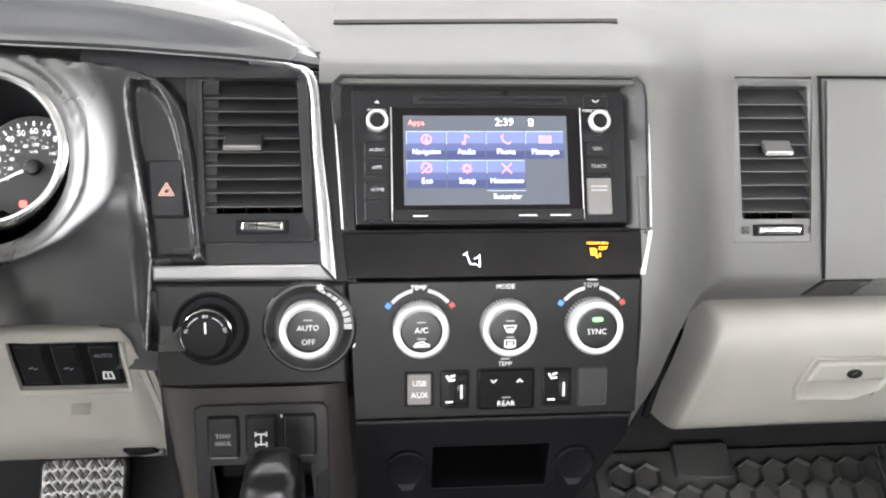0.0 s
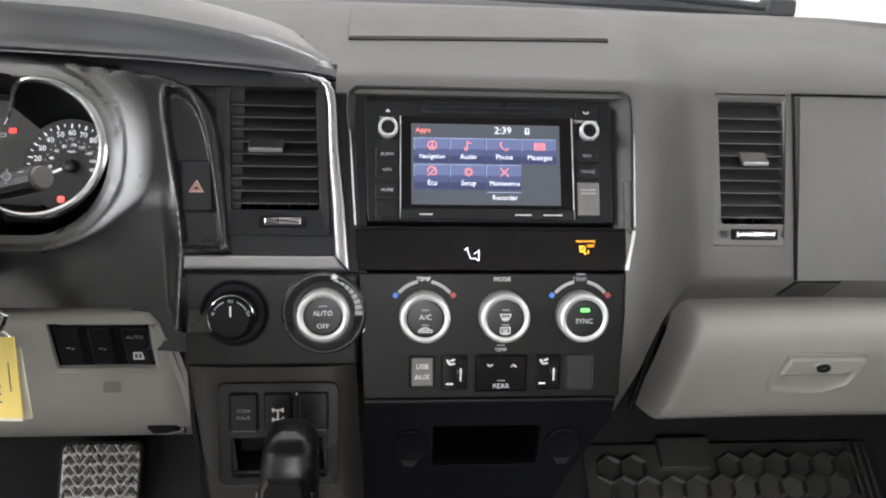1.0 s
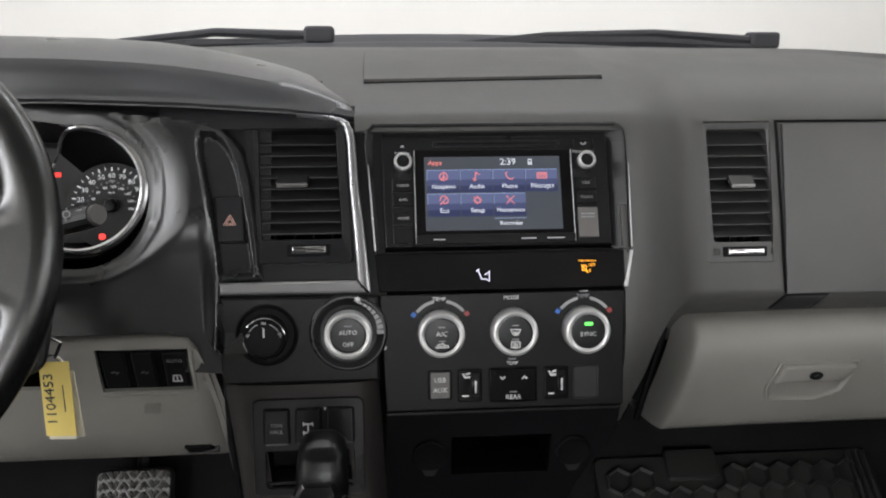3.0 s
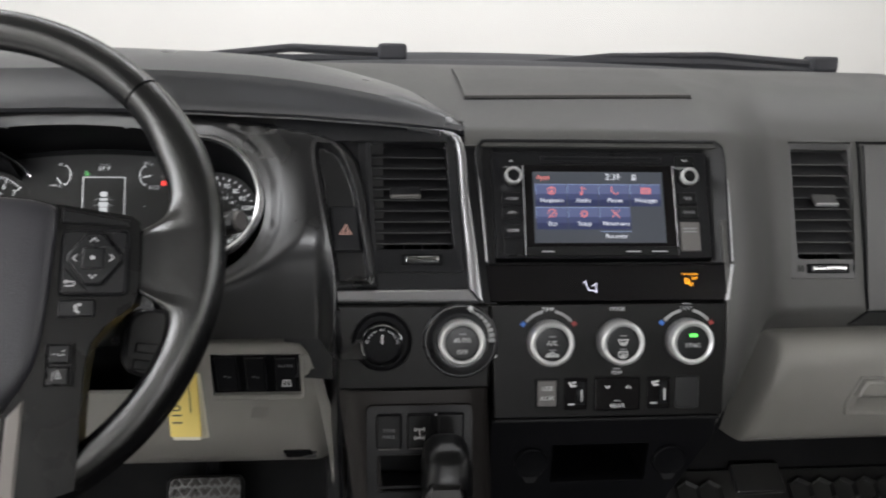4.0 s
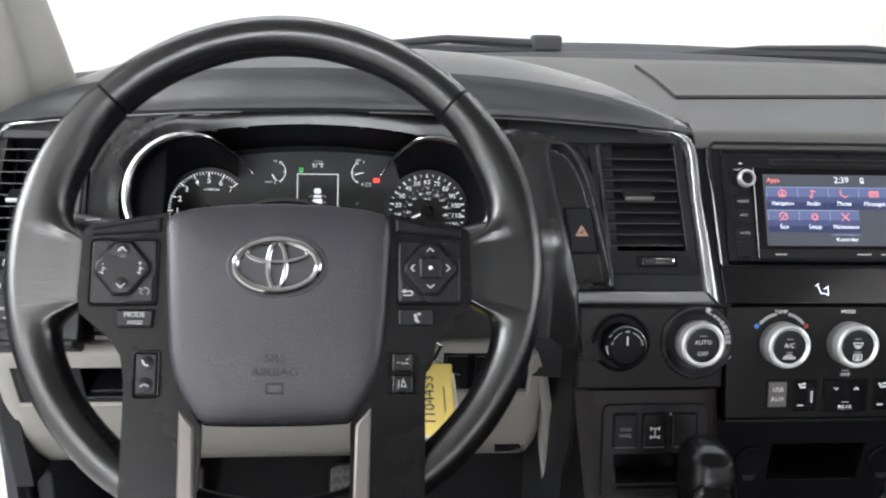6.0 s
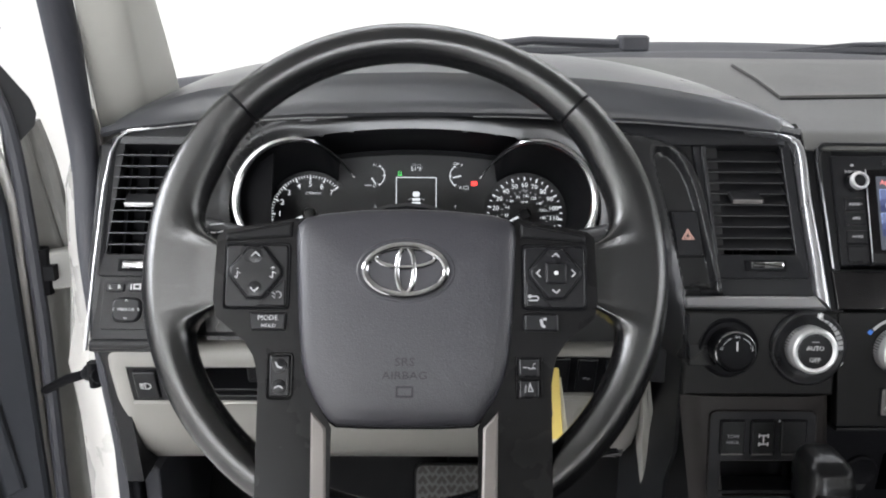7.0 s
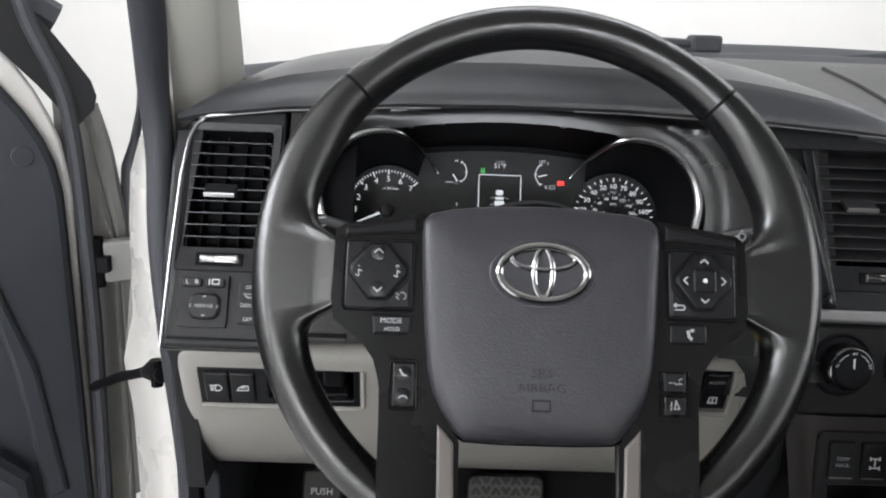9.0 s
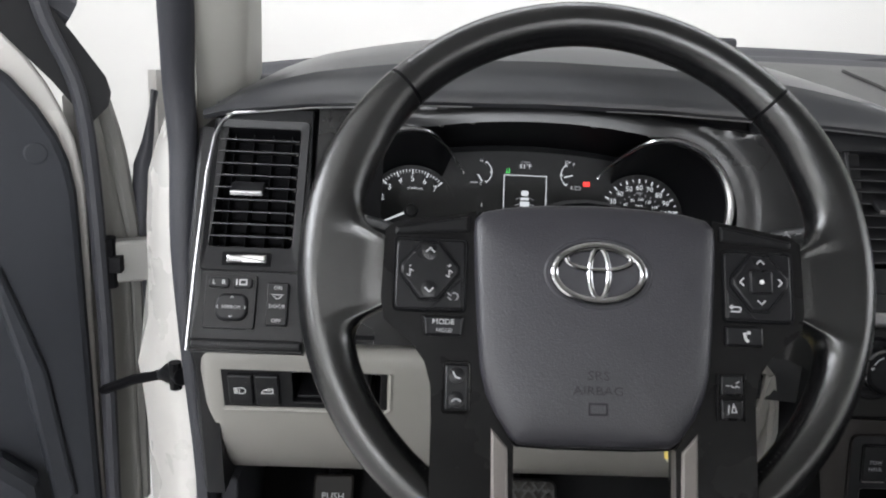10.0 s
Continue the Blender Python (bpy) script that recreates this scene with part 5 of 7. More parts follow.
# ---- radio ----
def radio():
    r = bz = thing("radio", (0.033, 0.57, 0.81), "black touch-screen car radio in a charcoal bezel", "radio")
    outer = [(-0.0785, rv(0.8045)), (0.1545, rv(0.8045)), (0.1578, rv(0.897)), (0.1568, rv(0.909)), (0.1500, rv(0.9155)), (-0.0800, rv(0.9150)), (-0.0865, rv(0.909)), (-0.0878, rv(0.897))]
    inner = [(-0.0715, 0.0035), (0.1395, 0.0035), (0.1410, 0.104), (0.1404, 0.1095), (0.1385, 0.1115), (-0.0720, 0.1115), (-0.0740, 0.1095), (-0.0745, 0.104)]
    part("bezel_frame", hole_plate(RAD, outer, inner, -0.02, 0.001, -0.010, back=-0.03), BEZEL, bz)
    part("bezel_flank", prism(RAD, [(-0.094, -0.040), (-0.070, -0.040), (-0.070, 0.125), (-0.101, 0.125)], -0.03, -0.0050, 0.001), FASC, bz)
    part("bezel_step", tube([RAD @ Vector((u, v, 0.001)) for u, v in ((-0.0862, rv(0.897)), (-0.0850, rv(0.9075)), (-0.079, rv(0.9133)), (0.1490, rv(0.9138)), (0.1552, rv(0.908)), (0.1562, rv(0.897)), (0.153, rv(0.806)))], 0.0010, 6), BLACK, bz)
    for u0, u1 in ((-0.0795, -0.0845), (0.1553, 0.1578)):
        pts = [RAD @ Vector((u0 + (u1 - u0) * t, 0.002 + 0.08 * t, 0.0005)) for t in lin(0, 1, 8)]
        part("bright_edge", tube(pts, [0.0009] * 5 + [0.0008, 0.0006, 0.0003], 8), BRUSH, bz, "bright side edge of the bezel")
    part("body", prism(RAD, [(-0.0700, 0.0055), (0.1378, 0.0055), (0.1392, 0.1075), (0.1372, 0.1095), (-0.0705, 0.1095), (-0.0725, 0.1075)], -0.05, -0.003, 0.001), SATIN, r)
    part("front_glass", prism(RAD, rr(-0.0425, 0.0075, 0.1035, 0.0955, 0.001), -0.004, 0.0005, 0.0008), PIANO, r, "gloss black screen surround")
    part("slot_lip", prism(RAD, rr(-0.025, 0.0990, 0.094, 0.1045, 0.001), -0.004, -0.001, 0.0006), BLACK, r)
    part("disc_slot", prism(RAD, rr(-0.021, 0.1008, 0.090, 0.1024, 0.0005), -0.002, -0.0008, 0), DEEP, r)
    part("base_strip", prism(RAD, rr(-0.0425, 0.0070, 0.1035, 0.0160, 0.001), -0.003, 0.0016, 0.0006), FASC, r)
    for u in (-0.0425, 0.1035):
        part("side_line", tube([RAD @ Vector((u, v, 0.0006)) for v in (0.008, 0.095)], 0.0005, 6), BRUSH, r)
    n = 0.0009
    s = part("screen", prism(RAD, rr(-0.0335, 0.0195, 0.0925, 0.0885, 0.0005), -0.001, n, 0), SCR_BG, r, "lit dark blue screen")
    n2 = n + 0.0002
    names = [["Navigation", "Audio", "Phone", "Messages"], ["Eco", "Setup", "Maintenance"]]
    w = 0.0304
    for j, row in enumerate(names):
        v1 = 0.0760 - 0.0225 * j
        for i, nm in enumerate(row):
            u = -0.0312 + w * i
            part("tile", prism(RAD, rr(u, v1 - 0.0212, u + w - 0.0009, v1, 0.0004), n, n2, 0), SCR_BTN, s)
            part("tile_shade", prism(RAD, rr(u, v1 - 0.0212, u + w - 0.0009, v1 - 0.0118, 0.0004), n2, n2 + 0.0001, 0), SCR_LOW, s)
            part("tile_middle", prism(RAD, rr(u, v1 - 0.0150, u + w - 0.0009, v1 - 0.0092, 0.0004), n2 + 0.0001, n2 + 0.0002, 0), SCR_MID, s)
            part("tile_edge", strokes(RAD, [[(u, v1), (u + w - 0.0012, v1)], [(u, v1 - 0.010), (u, v1)]], 0.0004, n2, 0.0002), SCR_LINE, s)
            words(RAD, u + w / 2, v1 - 0.0158, n2 + 0.0004, nm, 0.0062 if len(nm) < 10 else 0.0055, SCR_TXT, s, wide=0.92)
            cx, cy = u + w / 2, v1 - 0.0062
            q = 0.0036
            sym = {
                "Navigation": [arc(cx, cy, q, 0, 360, 18), [(cx, cy + q), (cx, cy - q * 0.7)], [(cx - q * 0.5, cy - q * 0.6), (cx, cy)], [(cx + q * 0.5, cy - q * 0.6), (cx, cy)]],
                "Audio": [[(cx - 0.001, cy - q * 0.8), (cx - 0.001, cy + q), (cx + q * 0.7, cy + q * 0.4)], arc(cx - 0.002, cy - q * 0.8, 0.0011, 0, 360, 10)],
                "Phone": [arc(cx + q * 0.7, cy + q * 0.7, q * 1.6, 180, 270, 8), [(cx - q * 0.9, cy + q * 0.7), (cx - q * 0.5, cy + q)], [(cx + q * 0.7, cy - q * 0.9), (cx + q, cy - q * 0.5)]],
                "Messages": [[(cx - q * 1.2, cy - q * 0.7), (cx + q * 1.2, cy - q * 0.7), (cx + q * 1.2, cy + q * 0.7), (cx - q * 1.2, cy + q * 0.7), (cx - q * 1.2, cy - q * 0.7)], [(cx - q, cy + q * 0.3), (cx + q, cy + q * 0.3)], [(cx - q, cy - q * 0.2), (cx + q, cy - q * 0.2)]],
                "Eco": [arc(cx - 0.0006, cy + 0.001, q * 0.9, 200, 20, 10), [(cx + q * 0.8, cy + q * 0.9), (cx - q, cy - q)], arc(cx + 0.0006, cy, q * 0.8, 220, 400, 10)],
                "Setup": [arc(cx, cy, q * 0.65, 0, 360, 16)] + [[(cx + q * 0.7 * math.cos(a), cy + q * 0.7 * math.sin(a)), (cx + q * 1.05 * math.cos(a), cy + q * 1.05 * math.sin(a))] for a in [k * math.pi / 4 for k in range(8)]],
                "Maintenance": [[(cx - q, cy - q), (cx + q, cy + q)], [(cx + q, cy - q), (cx - q, cy + q)]],
            }[nm]
            part("symbol", strokes(RAD, sym, 0.0007, n2 + 0.0003), SCR_RED, s)
    words(RAD, -0.0300, 0.0828, n2, "Apps", 0.0062, SCR_RED, s, "LEFT")
    words(RAD, 0.0440, 0.0832, n2, "2:39", 0.0086, SCR_TXT, s)
    part("phone_battery", strokes(RAD, [[(0.0632, 0.0808), (0.0632, 0.0855), (0.0660, 0.0855), (0.0660, 0.0808), (0.0632, 0.0808)], [(0.064, 0.0822), (0.0652, 0.0822)]], 0.0007, n2), SCR_TXT, s)
    words(RAD, 0.0450, 0.0256, n2, "Recorder", 0.0056, SCR_TXT, s)
    part("tile_line", strokes(RAD, [[(0.0295, 0.0302), (0.0590, 0.0302)]], 0.0004, n2), SCR_LINE, s)
    for u0, u1 in ((-0.027, -0.016), (0.053, 0.067), (0.077, 0.093)):
        part("service_mark", prism(RAD, rr(u0, 0.0106, u1, 0.0117, 0.0004), 0.0015, 0.0018, 0), WPRINT, r)
    # knobs
    for u, lab in ((-0.0530, "PWR VOL"), (0.1165, "TUNE SCROLL")):
        K = RAD @ Matrix.Translation((u, 0.0825, 0))
        k = part("knob", lathe(K, [(0.0082, -0.003), (0.0082, 0.009), (0.0074, 0.0105), (0.0068, 0.0105), (0.0058, 0.0092), (0.002, 0.009)], 32), SATIN, r)
        part("knob_ring", lathe(K, [(0.0083, 0.006), (0.0083, 0.0098), (0.0075, 0.0113), (0.0060, 0.0113), (0.0056, 0.0094), (0.0060, 0.006)], 32), SILVER, k, "silver knob ring")
        words(RAD, u, 0.0935, -0.0027, lab, 0.0033, PRINT, r)
    for t, v in (("AUDIO", 0.0625), ("APPS", 0.0490), ("HOME", 0.0318)):
        part("key", prism(RAD, rr(-0.0632, v - 0.0062, -0.0440, v + 0.0062, 0.001), -0.004, -0.0016, 0.0006), SATIN, r)
        words(RAD, -0.0535, v, -0.0014, t, 0.0036, WPRINT, r)
    part("key", prism(RAD, rr(-0.0632, 0.0085, -0.0440, 0.0235, 0.001), -0.004, -0.0016, 0.0006), SATIN, r)
    part("eject_mark", strokes(RAD, [[(-0.0545, 0.0995), (-0.053, 0.101), (-0.0515, 0.0995), (-0.0545, 0.0995)]], 0.0007, -0.0028), PRINT, r)
    for t, v, h in (("", 0.1005, 0.0050), ("SEEK", 0.0630, 0.0060), ("TRACK", 0.0492, 0.0060)):
        part("key", prism(RAD, rr(0.1072, v - h, 0.1262, v + h, 0.001), -0.004, -0.0006, 0.0007), FASC, r)
        if t:
            words(RAD, 0.1167, v, -0.0004, t, 0.0038, DIMPR, r)
    part("phone_mark", strokes(RAD, [arc(0.1165, 0.1025, 0.0024, 200, 340, 8)], 0.0009, -0.0005), PRINT, r)
    part("bag_plate", prism(RAD, rr(0.1072, 0.0118, 0.1262, 0.0400, 0.001), -0.004, -0.0004, 0.0007), GREYBT, r, "grey indicator plate")
    for v in (0.0335, 0.0305):
        part("bag_print", strokes(RAD, [[(0.1105, v), (0.1148, v)], [(0.1160, v), (0.1225, v)]], 0.0013, -0.0004, 0.0002), DIMPR, r)


radio()


# ---- display strip and climate panel ----
def strip():
    S = plane((0, 0.5435, 0.7715), 0.40)
    s = thing("display_strip", (0.035, 0.55, 0.77), "gloss black display strip with lit symbols", "display")
    part("strip_glass", prism(S, [(-0.0765, 0.0006), (0.1455, 0.0006), (0.1530, 0.0345), (-0.0800, 0.0345)], -0.01, 0.001, 0.0008), PIANO, s)
    part("end_trim", prism(S, [(0.1462, 0.001), (0.1500, 0.001), (0.1568, 0.0345), (0.1538, 0.0345)], -0.01, 0.0015, 0.0006), BRUSH, s)
    # airflow symbol: seated shape with two arrows
    n = 0.0012
    c = (0.0165, 0.0135)
    part("airflow_symbol", strokes(S, [[(c[0] - 0.004, c[1] + 0.005), (c[0] - 0.001, c[1] - 0.003), (c[0] + 0.003, c[1] - 0.003), (c[0] + 0.006, c[1] - 0.005)], [(c[0] + 0.002, c[1] + 0.001), (c[0] + 0.006, c[1] + 0.003)], [(c[0] - 0.006, c[1] + 0.004), (c[0] - 0.003, c[1] + 0.006)], [(c[0] + 0.006, c[1] + 0.004), (c[0] + 0.006, c[1] - 0.004)]], 0.0009, n), ICEW, s, "white airflow symbol")
    words(S, 0.113, 0.0252, n, "PASS AIR BAG", 0.0027, AMBER, s)
    words(S, 0.1172, 0.0212, n, "OFF", 0.0040, AMBER, s)
    part("airbag_symbol", strokes(S, [arc(0.110, 0.019, 0.0022, 0, 360, 12), [(0.1075, 0.0215), (0.1130, 0.0155)], [(0.1078, 0.0165), (0.111, 0.0165), (0.113, 0.0140)], [(0.1150, 0.015), (0.1150, 0.0175)]], 0.0009, n), AMBER, s, "amber passenger airbag symbol")
    return s


strip()


def knob(M, u, v, r, parent, h=0.018, knurl=48, name="climate_knob", label="silver-ringed black climate knob"):
    K = M @ Matrix.Translation((u, v, 0))
    k = part(name, lathe(K, [(r * 0.98, 0.0), (r * 0.98, h - 0.002), (r * 0.7, h - 0.001), (r * 0.68, h - 0.0015), (r * 0.2, h - 0.0012)], 40), SATIN, parent, label)
    part("ring", lathe(K, [(r * 1.01, h - 0.009), (r * 1.01, h - 0.003), (r * 0.97, h - 0.0006), (r * 0.88, h + 0.0004), (r * 0.78, h - 0.0004), (r * 0.72, h - 0.0022), (r * 0.73, h - 0.009)], 56), SILVER, k, "satin silver ring")
    b = bmesh.new()
    for i in range(knurl):
        a = 2 * math.pi * i / knurl
        T = K @ Matrix.Rotation(a, 4, "Z")
        box(b, (r * 0.985, 0, h * 0.30), (r * 0.06, r * 0.075, h * 0.55), T)
    tagged(part("knurl", b, BRUSH, k, "ribbed silver grip"), kind="stuff")
    return k


def climate():
    c = thing("climate_panel", (0.035, 0.53, 0.665), "charcoal climate panel with rotary knobs", "climate panel")
    part("panel", prism(CLI, [(-0.0720, 0.0), (0.1462, 0.0), (0.1466, 0.1065), (-0.0765, 0.1065)], -0.012, 0.0, 0.001), CLIMP, c)
    n = 0.0002
    v0 = 0.0722
    specs = ((-0.0225, "TEMP"), (0.0430, "MODE"), (0.1085, "TEMP"))
    for i, (u, t) in enumerate(specs):
        knob(CLI, u, v0, 0.0205, c)
        words(CLI, u - 0.001, v0 + 0.0295, n, t, 0.0050, PRINT if i < 2 else DIMPR, c)
        if t == "TEMP":
            for a0, a1 in ((78, 40), (102, 140)):
                part("temp_arc", prism(CLI, arc(u, v0 + 0.0005, 0.0289, min(a0, a1), max(a0, a1), 10) + arc(u, v0 + 0.0005, 0.0261, max(a0, a1), min(a0, a1), 10), n, n + 0.0003, 0), ARCG, c)
            for a, m in ((147, BLUEP), (33, REDP)):
                aa = radians(a)
                M = CLI @ Matrix.Translation((u + 0.0285 * math.cos(aa), v0 + 0.0005 + 0.0285 * math.sin(aa), 0)) @ pose(0, 0, 0, 0, 0, a - 90)
                part("temp_mark", prism(M, rr(-0.002, -0.002, 0.002, 0.002, 0.0003), 0, 0.0004, 0), m, c)
    part("temp_bar", strokes(CLI, [[(0.105, v0 + 0.034), (0.112, v0 + 0.034)]], 0.0013, n), DIMPR, c)
    n = 0.0170
    words(CLI, -0.0225, v0 + 0.0010, n, "A/C", 0.0062, PRINT, c)
    part("recirculate_symbol", strokes(CLI, [[(-0.028, v0 - 0.0105), (-0.0265, v0 - 0.0085), (-0.0215, v0 - 0.0072), (-0.0195, v0 - 0.009), (-0.017, v0 - 0.0095), (-0.017, v0 - 0.011), (-0.028, v0 - 0.011)], [(-0.026, v0 - 0.0095), (-0.020, v0 - 0.0095)]], 0.0009, n), PRINT, c)
    for u in (-0.0225, 0.0430):
        for dv in (0.0072, -0.0052):
            part("lamp_bar", strokes(CLI, [[(u - 0.0028, v0 + dv), (u + 0.0028, v0 + dv)]], 0.0010, n), DIMPR, c)
    part("defrost_symbol", strokes(CLI, [[(0.0385, v0 + 0.0035), (0.0475, v0 + 0.0035), (0.0455, v0 - 0.0005), (0.0405, v0 - 0.0005), (0.0385, v0 + 0.0035)], [(0.0415, v0 - 0.0018), (0.0415, v0 + 0.0015)], [(0.0430, v0 - 0.0018), (0.0430, v0 + 0.0015)], [(0.0445, v0 - 0.0018), (0.0445, v0 + 0.0015)]], 0.0009, n), PRINT, c)
    part("rear_defrost_symbol", strokes(CLI, [[(0.0392, v0 - 0.0125), (0.0468, v0 - 0.0125), (0.0468, v0 - 0.0075), (0.0392, v0 - 0.0075), (0.0392, v0 - 0.0125)], [(0.0415, v0 - 0.0135), (0.0415, v0 - 0.009)], [(0.0430, v0 - 0.0135), (0.0430, v0 - 0.009)], [(0.0445, v0 - 0.0135), (0.0445, v0 - 0.009)]], 0.0009, n), PRINT, c)
    words(CLI, 0.1085, v0 - 0.0025, n, "SYNC", 0.0058, PRINT, c)
    part("sync_lamp", prism(CLI, rr(0.1050, v0 + 0.0055, 0.1125, v0 + 0.0085, 0.001), n, n + 0.0004, 0), GREENL, c, "green lamp in the knob")
    words(CLI, 0.0425, 0.0415, 0.0002, "TEMP", 0.0044, PRINT, c)
    part("rear_bar", strokes(CLI, [[(0.0395, 0.0455), (0.0455, 0.0455)]], 0.0014, 0.0002), DIMPR, c)
    # row of buttons
    u = thing("usb_port_cover", (-0.023, 0.525, 0.675), "grey flip cover over the usb and aux sockets", "socket cover")
    part("socket_rim", prism(CLI, rr(-0.0345, 0.0095, -0.0125, 0.0370, 0.0015), -0.004, 0.0008, 0.0004), DEEP, u)
    part("cover", prism(CLI, rr(-0.0325, 0.0110, -0.0145, 0.0355, 0.0012), -0.002, 0.0022, 0.0008), GREYBT, u)
    words(CLI, -0.0235, 0.0280, 0.0023, "USB", 0.0062, PRINT, u)
    words(CLI, -0.0235, 0.0188, 0.0023, "AUX", 0.0062, PRINT, u)
    for k, (a, e) in enumerate(((-0.0070, 0.0145), (0.0720, 0.0940))):
        s = thing("seat_heater_switch", ((a + e) / 2, 0.527, 0.672), "black seat heater thumb wheel", "switch", "seat heater switches")
        part("socket", prism(CLI, rr(a, 0.0075, e, 0.0370, 0.0015), -0.004, 0.0010, 0.0005), PIANO, s, "gloss black switch plate")
        part("socket_rim", hole_plate(CLI, rr(a - 0.0008, 0.0067, e + 0.0008, 0.0378, 0.002), rr(a - 0.0001, 0.0074, e + 0.0001, 0.0371, 0.0016), -0.002, 0.0005), DEEP, s)
        part("wheel_slot", prism(CLI, rr(a + 0.0110, 0.0120, a + 0.0200, 0.0335, 0.001), 0.0005, 0.0013, 0), DEEP, s)
        part("wheel", lathe(CLI @ Matrix.Translation((a + 0.0155, 0.0225, -0.006)) @ pose(0, 0, 0, 0, 90, 0), [(0.010, -0.003), (0.0102, 0), (0.010, 0.003)], 28), SATIN, s)
        part("pointer", strokes(CLI, [[(a + 0.0155, 0.0165), (a + 0.0155, 0.0265)]], 0.0016, 0.0042), PRINT, s, "white pointer")
        part("seat_symbol", strokes(CLI, [[(a + 0.0045, 0.0330), (a + 0.0065, 0.0295), (a + 0.0105, 0.0300)], [(a + 0.0075, 0.0325), (a + 0.0105, 0.0335)]], 0.0018, 0.0009), PRINT, s)
        part("low_mark", strokes(CLI, [[(a + 0.004, 0.0125), (a + 0.009, 0.0125)]], 0.0016, 0.0009), PRINT, s)
    r = thing("rear_temp_switch", (0.043, 0.527, 0.672), "gloss black rear temperature rocker", "switch")
    part("rocker", prism(CLI, rr(0.0220, 0.0065, 0.0645, 0.0370, 0.0015), -0.004, 0.0020, 0.001), PIANO, r)
    part("rocker_rim", hole_plate(CLI, rr(0.0208, 0.0053, 0.0657, 0.0382, 0.002), rr(0.0218, 0.0063, 0.0647, 0.0372, 0.0015), -0.002, 0.0008), DEEP, r)
    for uu, s in ((0.0335, -1), (0.0535, 1)):
        part("arrow", strokes(CLI, [[(uu - 0.0020, 0.0285 - 0.001 * s), (uu, 0.0285 + 0.001 * s), (uu + 0.0020, 0.0285 - 0.001 * s)]], 0.0012, 0.0021), PRINT, r)
    words(CLI, 0.0432, 0.0105, 0.0021, "REAR", 0.0060, PRINT, r)
    part("rocker_lamp", strokes(CLI, [[(0.0400, 0.0155), (0.0462, 0.0155)]], 0.0010, 0.0021), DIMPR, r)
    bl = thing("blank_cover", (0.110, 0.527, 0.672), "plain charcoal blanking cover", "switch blank")
    part("blank", prism(CLI, rr(0.0995, 0.0075, 0.1215, 0.0372, 0.0025), -0.003, 0.0012, 0.0008), BEZEL, bl)
    part("blank_rim", tube([CLI @ Vector((a, e, 0.0006)) for a, e in shrink(rr(0.0995, 0.0075, 0.1215, 0.0372, 0.0025), -0.0004)], 0.0004, 5, True), DARKSL, bl)


climate()


